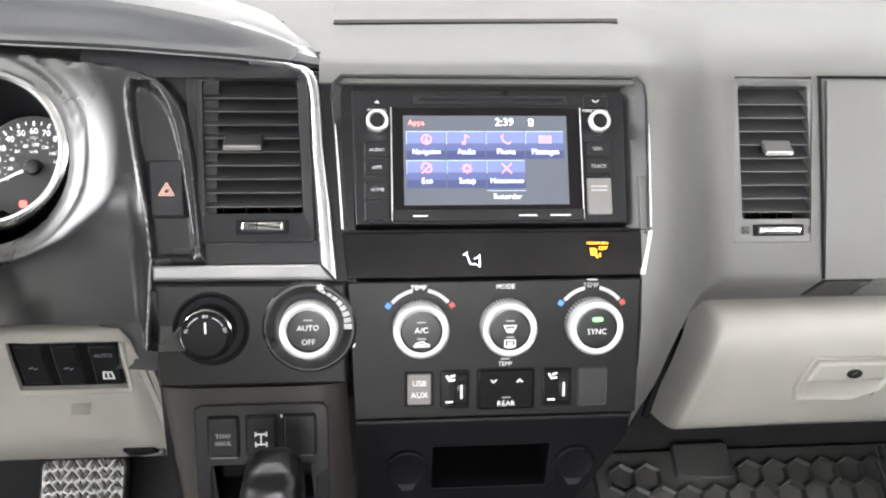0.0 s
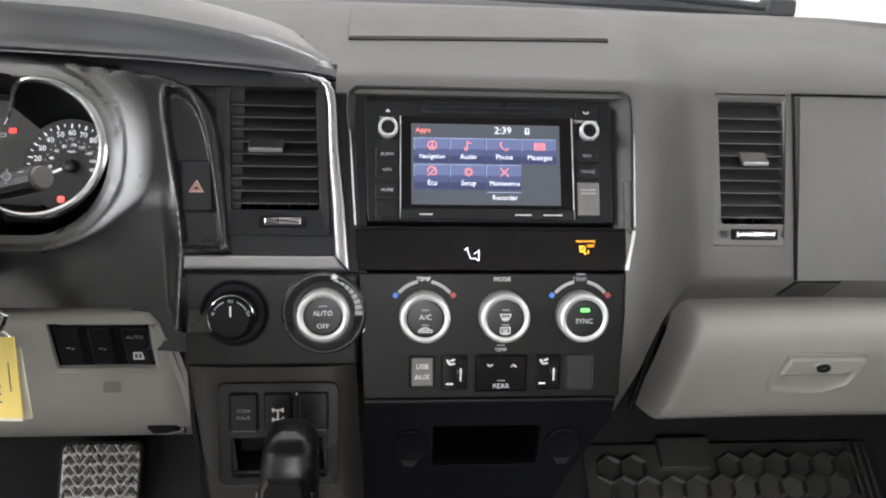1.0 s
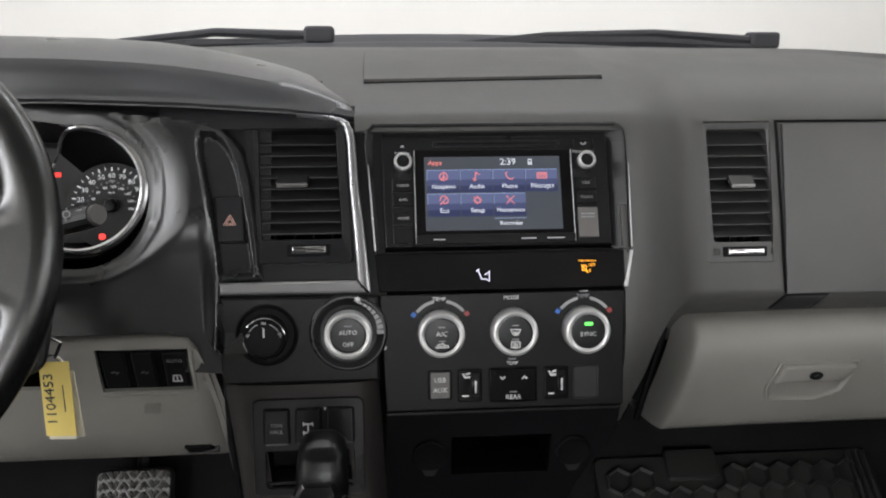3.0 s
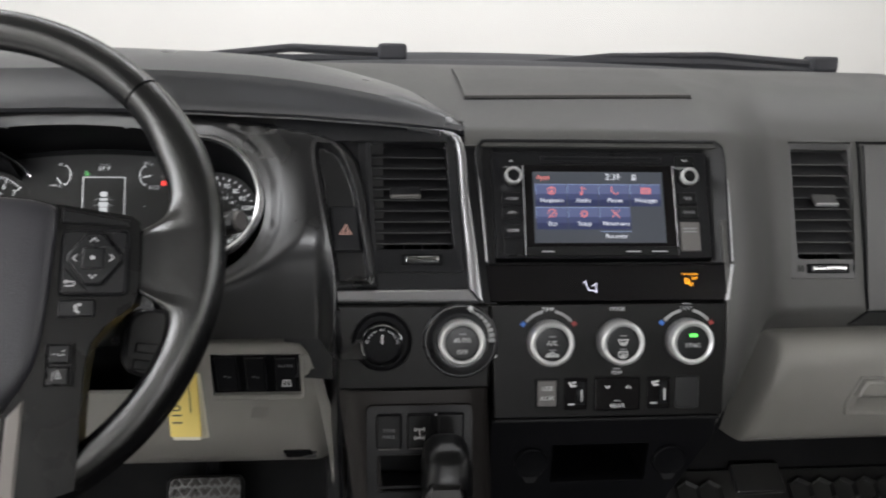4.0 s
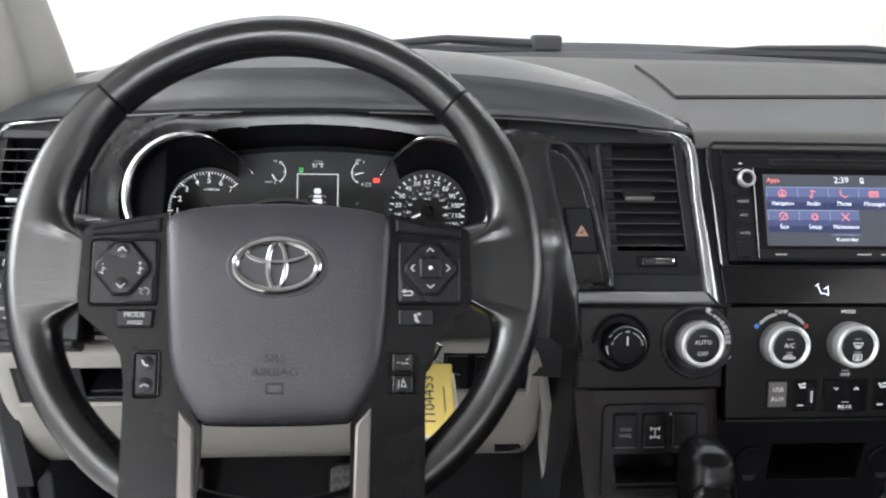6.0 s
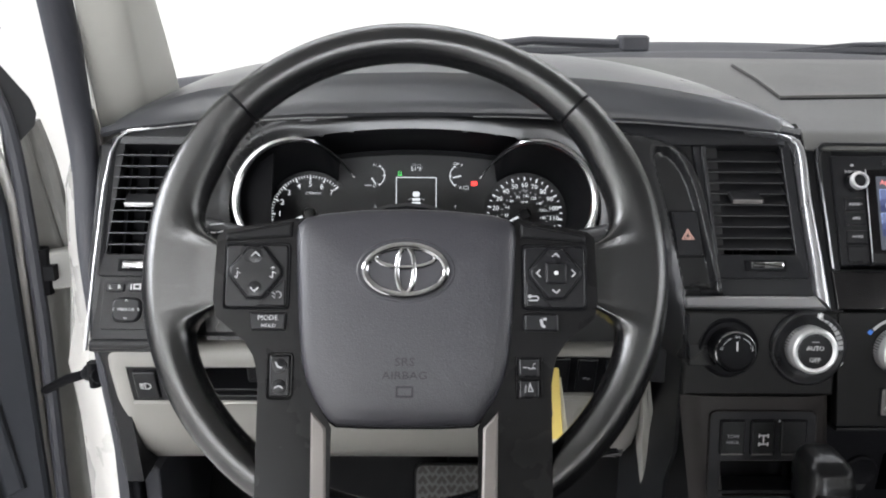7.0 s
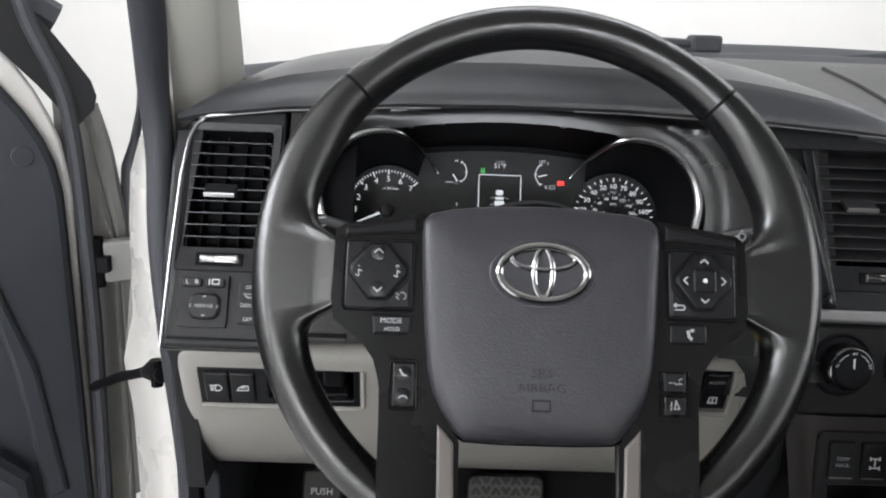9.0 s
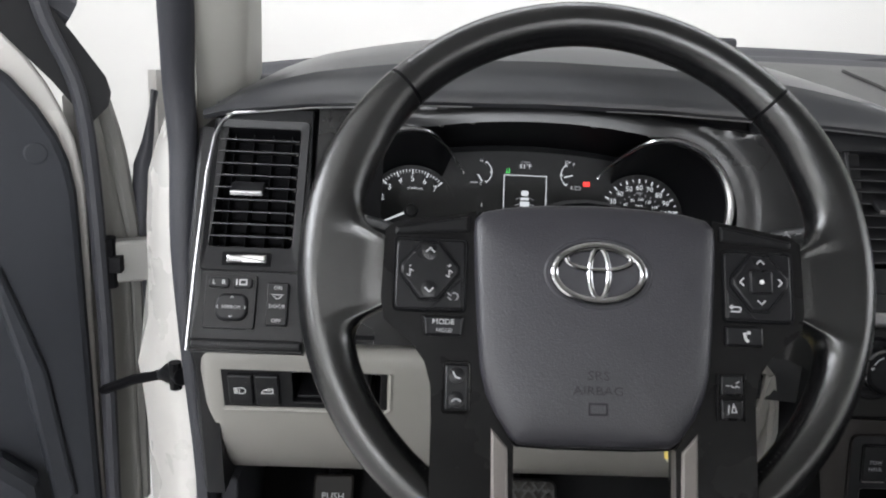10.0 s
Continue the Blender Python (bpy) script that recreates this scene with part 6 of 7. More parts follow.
def left_controls():
    p = thing("control_panel", (-0.145, 0.53, 0.69), "dark panel with drive selector and fan knob", "control panel")
    part("panel", prism(CLI, [(-0.2160, cv(0.694)), (-0.0775, cv(0.694)), (-0.0770, cv(0.7705)), (-0.2170, cv(0.7715))], -0.02, 0.002, 0.0025), CLIMP, p)
    # fan knob in a raised round bezel
    U, V = -0.1045, 0.0745
    K = CLI @ Matrix.Translation((U, V, 0))
    part("fan_bezel", lathe(K, [(0.0345, -0.004), (0.0345, 0.0045), (0.0328, 0.0062), (0.0312, 0.0062), (0.0265, 0.0035), (0.024, 0.0030)], 56), SATIN, p, "round black fan bezel")
    knob(CLI @ Matrix.Translation((0, 0, 0.002)), U, V, 0.0208, p, 0.017)
    n = 0.0182
    words(CLI, U, V + 0.0025, n, "AUTO", 0.0057, PRINT, p)
    words(CLI, U, V - 0.0080, n, "OFF", 0.0057, PRINT, p)
    part("lamp_bar", strokes(CLI, [[(U - 0.003, V + 0.0085), (U + 0.003, V + 0.0085)]], 0.0010, n), DIMPR, p)
    for i in range(8):
        a = radians(68 - 9.6 * i)
        M = CLI @ Matrix.Translation((U + 0.0285 * math.cos(a), V + 0.0285 * math.sin(a), 0.0056)) @ pose(0, 0, 0, 0, 0, math.degrees(a))
        w = 0.0008 + 0.00035 * i
        part("fan_step", prism(M, rr(-w, -0.0019, w, 0.0019, 0.0003), 0, 0.0005, 0), ARCG, p)
    fan = [[(U + 0.0085 + 0.0026 * math.cos(a), V + 0.0300 + 0.0026 * math.sin(a)), (U + 0.0085 - 0.0026 * math.cos(a), V + 0.0300 - 0.0026 * math.sin(a))] for a in (0.4, 1.4, 2.5)]
    part("bezel_mark", strokes(CLI, [[(U + 0.0318, V - 0.0165), (U + 0.0332, V - 0.0140)]], 0.0011, 0.0022), PRINT, p)
    part("fan_symbol", strokes(CLI, fan, 0.0010, 0.0062), PRINT, p)
    # drive selector: a dark knob with a bright rim in a round hollow
    U, V = -0.1760, 0.0740
    K = CLI @ Matrix.Translation((U, V, 0))
    part("selector_hollow", lathe(K, [(0.0275, 0.0005), (0.0275, 0.0030), (0.0262, 0.0036), (0.0235, 0.0022), (0.010, 0.0021)], 48), DEEP, p)
    k = part("drive_selector", lathe(K, [(0.0186, 0.002), (0.0182, 0.016), (0.0170, 0.0205), (0.0145, 0.0222), (0.006, 0.0228), (0.001, 0.0228)], 48), DEEP, p, "black drive selector with a bright rim")
    part("selector_rim", lathe(K, [(0.0189, 0.0165), (0.0189, 0.0182), (0.0183, 0.0200), (0.0176, 0.0206), (0.0170, 0.0200), (0.0176, 0.0160)], 48), BADGE, k)
    part("selector_line", strokes(CLI, [[(U, V + 0.002), (U, V + 0.0095)]], 0.0013, 0.0226), PRINT, k)
    part("selector_print", strokes(CLI, [arc(U, V, 0.0140, 150, 112, 6), arc(U, V, 0.0140, 68, 30, 6)], 0.0006, 0.0222, 0.0003), WPRINT, k)
    for lab, a in (("4H", 90), ("4L", 164), ("2H", 16)):
        words(CLI, U + 0.0140 * math.cos(radians(a)), V + 0.0140 * math.sin(radians(a)), 0.0223, lab, 0.0036, WPRINT, k, turn=a - 90)
    # shift console below, warm grey, with switches and a hollow
    s = thing("shift_console", (-0.145, 0.52, 0.50), "warm grey shift console with a black inset", "console")

    def con(u, t):
        z = 0.6935 - 0.26 * t
        xl, xr = -0.2165 + 0.035 * t, -0.0785 + 0.013 * t
        x = xl + (xr - xl) * u
        edge = (abs(u - 0.5) * 2) ** 8 * 0.010
        return Vector((x, 0.524 + 0.17 * (z - 0.665) + edge - 0.002 - 0.02 * sstep(0.35, 1, t), z))
    part("console_shell", sheet(con, [0, 0.03, 0.07, 0.13, 0.22, 0.35, 0.5, 0.65, 0.77, 0.87, 0.93, 0.97, 1], [0, 0.08, 0.16, 0.23, 0.29, 0.355, 0.43, 0.5, 0.6, 0.7, 0.8, 0.9, 1], 0.004, lambda u, t: not (0.22 < u < 0.77 and 0.23 < t < 0.355)), BROWN, s)
    M = CLI
    inset = rr(-0.1905, cv(0.594), -0.0930, cv(0.6805), 0.006)
    part("inset_panel", hole_plate(M, inset, rr(-0.1800, cv(0.6005), -0.1020, cv(0.6345), 0.003), -0.008, 0.0045, back=-0.03), SATIN, s, "black inset panel")
    part("inset_rim", tube([M @ Vector((a, e, 0.0046)) for a, e in inset], 0.0008, 5, True), BROWN, s)
    part("hollow", rings(bmesh.new(), M, [(rr(-0.1800, cv(0.6005), -0.1020, cv(0.6345), 0.003), -0.04), (rr(-0.1800, cv(0.6005), -0.1020, cv(0.6345), 0.003), 0.0)], True, False), DEEP, s)
    part("hollow_ledge", prism(M, rr(-0.1790, cv(0.6030), -0.1030, cv(0.6062), 0.001), -0.03, 0.0035, 0.0008), SATIN, s)
    for i, (a, e) in enumerate(((-0.1805, -0.1590), (-0.1525, -0.1315), (-0.1250, -0.1020))):
        nm = ("tow_switch", "differential_switch", "blank_cover")[i]
        k = thing(nm, ((a + e) / 2, 0.52, 0.645), ("charcoal tow mode push switch", "charcoal centre differential push switch", "plain black blanking cover in the console")[i], "switch")
        part("key", prism(M, rr(a, cv(0.6415), e, cv(0.6720), 0.0015), 0.000, 0.0072 if i < 2 else 0.0058, 0.001), FASC if i < 2 else SATIN, k)
        part("key_rim", tube([M @ Vector((x, y, 0.0048)) for x, y in shrink(rr(a, cv(0.6415), e, cv(0.6720), 0.0015), -0.0006)], 0.0006, 5, True), DEEP, k)
        part("key_foot", prism(M, rr(a + 0.001, cv(0.6402), e - 0.001, cv(0.6415), 0.0004), 0.002, 0.0058, 0.0003), GREYBT, k)
        cx = (a + e) / 2
        if i == 0:
            words(M, cx, cv(0.6580), 0.0073, "TOW", 0.0046, DIMPR, k)
            words(M, cx, cv(0.6525), 0.0073, "HAUL", 0.0046, DIMPR, k)
        if i == 1:
            y = cv(0.655)
            part("axle_symbol", strokes(M, [[(cx - 0.003, y + 0.004), (cx + 0.003, y + 0.004)], [(cx - 0.003, y - 0.004), (cx + 0.003, y - 0.004)], [(cx, y - 0.004), (cx, y + 0.004)], [(cx - 0.004, y + 0.0055), (cx - 0.004, y + 0.0025)], [(cx + 0.004, y + 0.0055), (cx + 0.004, y + 0.0025)], [(cx - 0.004, y - 0.0055), (cx - 0.004, y - 0.0025)], [(cx + 0.004, y - 0.0055), (cx + 0.004, y - 0.0025)]], 0.0012, 0.0073), PRINT, k)
    part("mark_lamp", prism(M, rr(-0.1275, cv(0.6705), -0.1262, cv(0.6725), 0.0003), 0.004, 0.005, 0), PRINT, s)


left_controls()


def shifter():
    s = thing("gear_lever", (-0.12, 0.45, 0.50), "gloss black gear lever knob on a dark stalk", "gear lever")
    # a broad upright grip: soft domed top over a gloss front with a raised side strip
    def block(u, v):
        a = 2 * math.pi * u
        h = [(0, 0.480, 0.0185, 0.022), (1, 0.560, 0.0192, 0.023), (2, 0.610, 0.0198, 0.024), (3, 0.650, 0.0205, 0.025), (4, 0.667, 0.0200, 0.0245), (5, 0.678, 0.0178, 0.022), (6, 0.684, 0.0125, 0.016), (7, 0.6865, 0.006, 0.008), (8, 0.687, 0.0004, 0.0004)]
        z, rx, ry = (interp([(t[0], t[i]) for t in h], v) for i in (1, 2, 3))
        ca, sa = math.cos(a), math.sin(a)
        k = 0.55
        return Vector((-0.1245 + rx * math.copysign(abs(ca) ** k, ca), 0.436 - 0.22 * (0.65 - z) + ry * math.copysign(abs(sa) ** k, sa), z))
    part("knob", sheet(block, lin(0, 1, 41), lin(0, 8, 33), 0), LEVER, s, smooth=60)
    FP = plane((-0.1260, 0.4085, 0.640), 0.22)
    part("front_plate", prism(FP, [(-0.0180, -0.160), (0.0130, -0.160), (0.0155, -0.02), (0.0155, 0.016), (0.012, 0.024), (-0.013, 0.024), (-0.0185, 0.016), (-0.0190, -0.02)], -0.006, 0.0020, 0.004), PIANO, s, "gloss black front of the knob")
    part("side_strip", prism(FP, [(0.0165, -0.160), (0.0205, -0.160), (0.0215, -0.02), (0.0210, 0.012), (0.0175, 0.012)], -0.010, -0.0010, 0.0012), PIANO, s, "narrow gloss strip beside the front")
    part("knob_trim", tube([FP @ Vector((u, v, 0.0012)) for u, v in ((-0.0195, -0.12), (-0.0200, -0.02), (-0.0190, 0.014))], [0.0006, 0.0008, 0.0006], 6), GREYBT, s)
    b = bmesh.new()
    box(b, (-0.12, 0.30, 0.36), (0.17, 0.44, 0.19))
    bmesh.ops.bevel(b, geom=b.edges[:], offset=0.012, segments=2, affect="EDGES")
    tagged(part("centre_console", b, DEEP), "dark floor console under the gear lever", "console")


shifter()


def lower_stack():
    p = thing("lower_stack", (0.04, 0.55, 0.50), "black lower console with two socket caps and an open tray", "console")
    Q = plane((0, 0.540, 0.662), -0.10)
    part("lower_panel", hole_plate(Q, [(-0.0725, -0.20), (0.080, -0.20), (0.112, -0.095), (0.1480, -0.030), (0.1500, 0.0), (-0.0725, 0.0)], [(-0.011, -0.078), (0.083, -0.078), (0.0840, -0.065), (0.0845, -0.050), (0.0845, -0.036), (-0.011, -0.036)], -0.02, 0.0, back=-0.06), DEEP, p)
    part("panel_edge", prism(CLI, [(-0.0720, -0.0040), (0.1430, -0.0040), (0.1432, -0.0010), (-0.0720, -0.0010)], -0.016, 0.0005, 0.0006), FASC, p)
    part("tray", rings(bmesh.new(), Q, [([(-0.011, -0.078), (0.083, -0.078), (0.0840, -0.065), (0.0845, -0.050), (0.0845, -0.036), (-0.011, -0.036)], -0.07), ([(-0.011, -0.078), (0.083, -0.078), (0.0840, -0.065), (0.0845, -0.050), (0.0845, -0.036), (-0.011, -0.036)], -0.01)], True, False), DEEP, p, "open black tray")
    for u in (-0.032, 0.106):
        c = part("socket_cap", lathe(Q @ Matrix.Translation((u, -0.054, 0)), [(0.0165, -0.004), (0.0165, 0.003), (0.0150, 0.0045), (0.0135, 0.0040), (0.004, 0.0038)], 32), DEEP, p, "round black power socket cap")
        part("cap_tab", prism(Q, [(u - 0.006, -0.0690), (u + 0.006, -0.0690), (u + 0.0035, -0.0735), (u - 0.0035, -0.0735)], 0, 0.005, 0.001), DARKSL, c)


lower_stack()


def glovebox():
    g = thing("glovebox", (0.48, 0.66, 0.56), "light grey glovebox lid with a recessed latch", "glovebox")
    prof = [(0.690, 0.6965), (0.668, 0.6975), (0.650, 0.6955), (0.638, 0.688), (0.631, 0.675), (0.629, 0.655), (0.632, 0.625), (0.638, 0.595), (0.645, 0.575), (0.655, 0.5665), (0.69, 0.565)]

    def fn(u, s):
        y, z = interp(list(enumerate(p[0] for p in prof)), s), interp(list(enumerate(p[1] for p in prof)), s)
        xl = interp([(0.565, 0.2215), (0.62, 0.234), (0.67, 0.2455), (0.6975, 0.252)], z)
        x = xl + (0.745 - xl) * u
        side = max(0.0, 1 - u / 0.030)
        return Vector((x, y + 0.048 * side ** 2.2, z + 0.002 * min(1, u * 4)))
    us = [0, 0.003, 0.006, 0.010, 0.014, 0.019, 0.024, 0.030, 0.05, 0.1, 0.15, 0.19, 0.230, 0.30, 0.372] + lin(0.41, 1, 8)
    part("lid", sheet(fn, us, sorted([i * 0.5 for i in range(21) if i not in (11, 13)] + [5.48, 6.56]), 0.006, lambda u, s: not (0.230 < u < 0.372 and 5.48 < s < 6.56)), STONE, g, smooth=60)
    part("lid_gap", tube([Vector((interp([(0.565, 0.2165), (0.62, 0.229), (0.67, 0.2405), (0.6975, 0.247)], z), 0.684, z)) for z in lin(0.565, 0.69, 8)], 0.004, 8), DEEP, g, "dark gap beside the lid")
    G = plane((0, 0.6285, 0.6445), -0.08)
    # a scoop behind the paddle, deepest under it
    rim = [(0.3400, -0.0355), (0.396, -0.0365), (0.424, -0.0270), (0.4375, -0.0040), (0.4395, 0.0105), (0.351, 0.0110), (0.3385, -0.0200)]
    b = bmesh.new()
    rows = []
    for d, deep in ((0, -0.003), (0, 0.0012), (0.0012, 0.0018), (0.0030, 0.0008), (0.0048, -0.2), (0.0075, -0.9), (0.012, -1.0)):
        rows.append([b.verts.new(G @ Vector((u, v, deep if deep > -0.1 else deep * (0.002 + 0.80 * max(0, v + 0.0330))))) for u, v in shrink(rim, d)])
    for p0, p1 in zip(rows, rows[1:]):
        for i in range(7):
            b.faces.new((p0[i], p0[(i + 1) % 7], p1[(i + 1) % 7], p1[i]))
    b.faces.new(rows[-1])
    L = part("latch_recess", b, STONE, g, "scooped latch recess", smooth=40)
    part("latch_paddle", prism(G, [(0.3450, -0.0105), (0.4060, -0.0098), (0.4170, -0.0088), (0.4260, -0.0035), (0.4335, 0.0035), (0.4330, 0.0078), (0.4290, 0.0092), (0.3535, 0.0096)], -0.004, 0.0090, 0.0026), STONE, L, "light grey latch paddle")
    lk = part("lock", lathe(G @ Matrix.Translation((0.3885, -0.0018, 0.0087)) @ Matrix.Diagonal((1.25, 0.8, 1, 1)), [(0.0062, 0), (0.0060, 0.0010), (0.0050, 0.0013), (0.0042, 0.0007), (0.001, 0.0007)], 24), SATIN, L, "round dark lock")
    part("keyhole", strokes(G, [[(0.3865, -0.0024), (0.3905, -0.0004)]], 0.0012, 0.0095), GREYBT, lk)


glovebox()


def knee_panel():
    k = thing("knee_panel", (-0.48, 0.60, 0.57), "light grey knee panel under the steering column", "knee panel")
    prof = [(0.600, 0.7265), (0.580, 0.7275), (0.568, 0.7245), (0.563, 0.717), (0.566, 0.70), (0.572, 0.680), (0.580, 0.655), (0.594, 0.620), (0.614, 0.590), (0.640, 0.566), (0.672, 0.555)]

    def fn(x, s):
        y, z = interp(list(enumerate(p[0] for p in prof)), s), interp(list(enumerate(p[1] for p in prof)), s)
        el = max(0.0, 1 - (x + 0.757) / 0.014) if x < -0.743 else 0.0
        er = max(0.0, (x + 0.248) / 0.030)
        # the upper corner beside the stack is well rounded
        if x > -0.262:
            z = min(z, 0.7265 - 0.055 * ((x + 0.262) / 0.029) ** 3)
        return Vector((x + (0.055 * max(0, (0.66 - z)) if x < -0.7 else 0), y + 0.020 * el ** 2 + 0.042 * er ** 1.9, z - 0.004 * el - 0.004 * er))
    xs = [-0.757, -0.754, -0.750, -0.744, -0.735] + lin(-0.72, -0.26, 24) + [-0.245, -0.238, -0.230, -0.224, -0.218]
    def keep(x, s):
        left = -0.733 < x < -0.588 and 3.8 < s < 5.7
        right = -0.336 < x < -0.253 and 3.0 < s < 5.4
        col = -0.53 < x < -0.385 and s < 5.2
        return not (left or right or col)
    xs = sorted(set([round(x, 4) for x in xs] + [-0.733, -0.588, -0.336, -0.253, -0.53, -0.385]))
    part("panel_shell", sheet(fn, xs, [0, 0.5, 1, 1.5, 2, 2.5, 3, 3.5, 3.8, 4.0, 4.5, 5, 5.2, 5.4, 5.7, 6, 6.5, 7, 7.5, 8, 8.5, 9, 9.5, 10], 0.005, keep), STONE, k, smooth=60)
    KN = plane((0, 0.5735, 0.68), -0.30)
    def kv(z):
        return (z - 0.68) * 1.044
    # dark insets in the panel
    a = [(-0.736, kv(0.6605)), (-0.5855, kv(0.6605)), (-0.5855, kv(0.705)), (-0.736, kv(0.705))]
    L = part("left_inset", hole_plate(KN, rr(-0.736, kv(0.6600), -0.5855, kv(0.7055), 0.005), rr(-0.6715, kv(0.6685), -0.594, kv(0.7015), 0.002), -0.025, 0.0005, back=-0.05), SATIN, k, "black switch inset")
    part("pocket", rings(bmesh.new(), KN, [(rr(-0.6715, kv(0.6685), -0.594, kv(0.7015), 0.002), -0.05), (rr(-0.6715, kv(0.6685), -0.594, kv(0.7015), 0.002), -0.002)], True, False), DEEP, L)
    part("inset_edge", tube([KN @ Vector((u, v, 0.001)) for u, v in ((-0.734, kv(0.6595)), (-0.590, kv(0.6595)), (-0.5848, kv(0.664)), (-0.5848, kv(0.704)))], 0.0022, 6), STONE, k)
    part("pocket_ledge", prism(KN, rr(-0.668, kv(0.6700), -0.600, kv(0.6730), 0.001), -0.04, -0.004, 0.0006), SATIN, L)
    part("tilt_lever", prism(KN, rr(-0.6230, kv(0.676), -0.6030, kv(0.6985), 0.003), -0.035, -0.008, 0.003), SATIN, L)
    for nm, u0, u1 in (("headlamp_level_switch", -0.7275, -0.7060), ("tailgate_switch", -0.7040, -0.6830)):
        s = thing(nm, ((u0 + u1) / 2, 0.58, 0.668), "square black push switch with a white symbol", "switch", "push switches")
        part("key", prism(KN, rr(u0, kv(0.6670), u1, kv(0.6990), 0.0012), -0.006, 0.0038, 0.0012), BLACK, s)
        cx, cy = (u0 + u1) / 2, kv(0.683)
        if nm[0] == "h":
            ln = [arc(cx + 0.001, cy, 0.0034, -90, 90, 8) + [(cx - 0.001, cy + 0.0034), (cx - 0.001, cy - 0.0034), (cx + 0.001, cy - 0.0034)]] + [[(cx - 0.0055, cy + q), (cx - 0.0025, cy + q)] for q in (0.0028, 0.0009, -0.0009, -0.0028)]
        else:
            ln = [[(cx - 0.005, cy - 0.0025), (cx - 0.0035, cy + 0.0005), (cx + 0.001, cy + 0.0030), (cx + 0.005, cy + 0.0030), (cx + 0.005, cy - 0.0020), (cx - 0.005, cy - 0.0025)], [(cx - 0.001, cy + 0.001), (cx + 0.003, cy + 0.001)]]
        part("symbol", strokes(KN, ln, 0.0009, 0.0039), PRINT, s)
    R = part("right_inset", prism(KN, rr(-0.3375, kv(0.6660), -0.2510, kv(0.7190), 0.004), -0.03, -0.0040, 0.001), DEEP, k, "black switch inset")
    part("inset_edge", tube([KN @ Vector((u, v, 0.000)) for u, v in ((-0.337, kv(0.665)), (-0.254, kv(0.665)), (-0.250, kv(0.669)), (-0.250, kv(0.716)))], 0.0022, 6), STONE, k)
    for i, (u0, u1) in enumerate(((-0.333, -0.312), (-0.305, -0.286), (-0.277, -0.256))):
        s = thing("console_switch", ((u0 + u1) / 2, 0.585, 0.672), ("black push switch with a faint symbol", "narrow black rocker switch with a faint symbol", "black auto window switch with a lit symbol")[i], "switch", "switches by the column")
        part("key", prism(KN, rr(u0, kv(0.6730), u1, kv(0.7120), 0.0015), -0.012, -0.0022 + 0.001 * i, 0.0012), SATIN, s)
        cx = (u0 + u1) / 2
        if i == 2:
            words(KN, cx, kv(0.703), 0.0000, "AUTO", 0.0052, DIMPR, s)
            part("window_symbol", strokes(KN, [[(cx - 0.004, kv(0.6800)), (cx + 0.004, kv(0.6800)), (cx + 0.003, kv(0.6865)), (cx - 0.003, kv(0.6865)), (cx - 0.004, kv(0.6800))], [(cx, kv(0.680)), (cx, kv(0.6865))]], 0.0014, 0.0000), PRINT, s)
        else:
            part("symbol", strokes(KN, [[(cx - 0.003, kv(0.690)), (cx, kv(0.691))], [(cx + 0.001, kv(0.689)), (cx + 0.003, kv(0.690))]], 0.0013, -0.0020 + 0.001 * i), DIMPR, s)
    # ribbed sensor slots and the notch at the lower edge
    b = bmesh.new()
    for i in range(6):
        strokes(KN, [[(-0.300 - 0.0006 * i, kv(0.6545 - 0.0022 * i)), (-0.286 - 0.0006 * i, kv(0.6545 - 0.0022 * i))]], 0.0012, 0.0012, 0.0008, b)
    part("sensor_ribs", b, STONE, k, "small ribbed sensor window")
    P = plane((0, 0.6165, 0.585), -0.85)
    part("notch", prism(P, [(-0.274, -0.006), (-0.243, -0.006), (-0.250, 0.008), (-0.276, 0.008)], -0.006, 0.0015, 0.0005), DEEP, k, "dark notch in the lower edge")
    part("notch_lip", prism(P, [(-0.262, -0.006), (-0.243, -0.006), (-0.243, 0.004)], -0.006, 0.0022, 0.0005), FACE, k)
    part("back_board", box(box(bmesh.new(), (-0.49, 0.70, 0.65), (0.52, 0.02, 0.17)), (-0.49, 0.66, 0.74), (0.50, 0.02, 0.03)), DEEP, k)
    part("fender", prism(plane((0, 0.63, 0.555), 0.0), [(-0.75, -0.16), (-0.735, -0.16), (-0.735, 0.0), (-0.752, 0.02)], -0.1, 0, 0.002), RUBBER, k)


knee_panel()


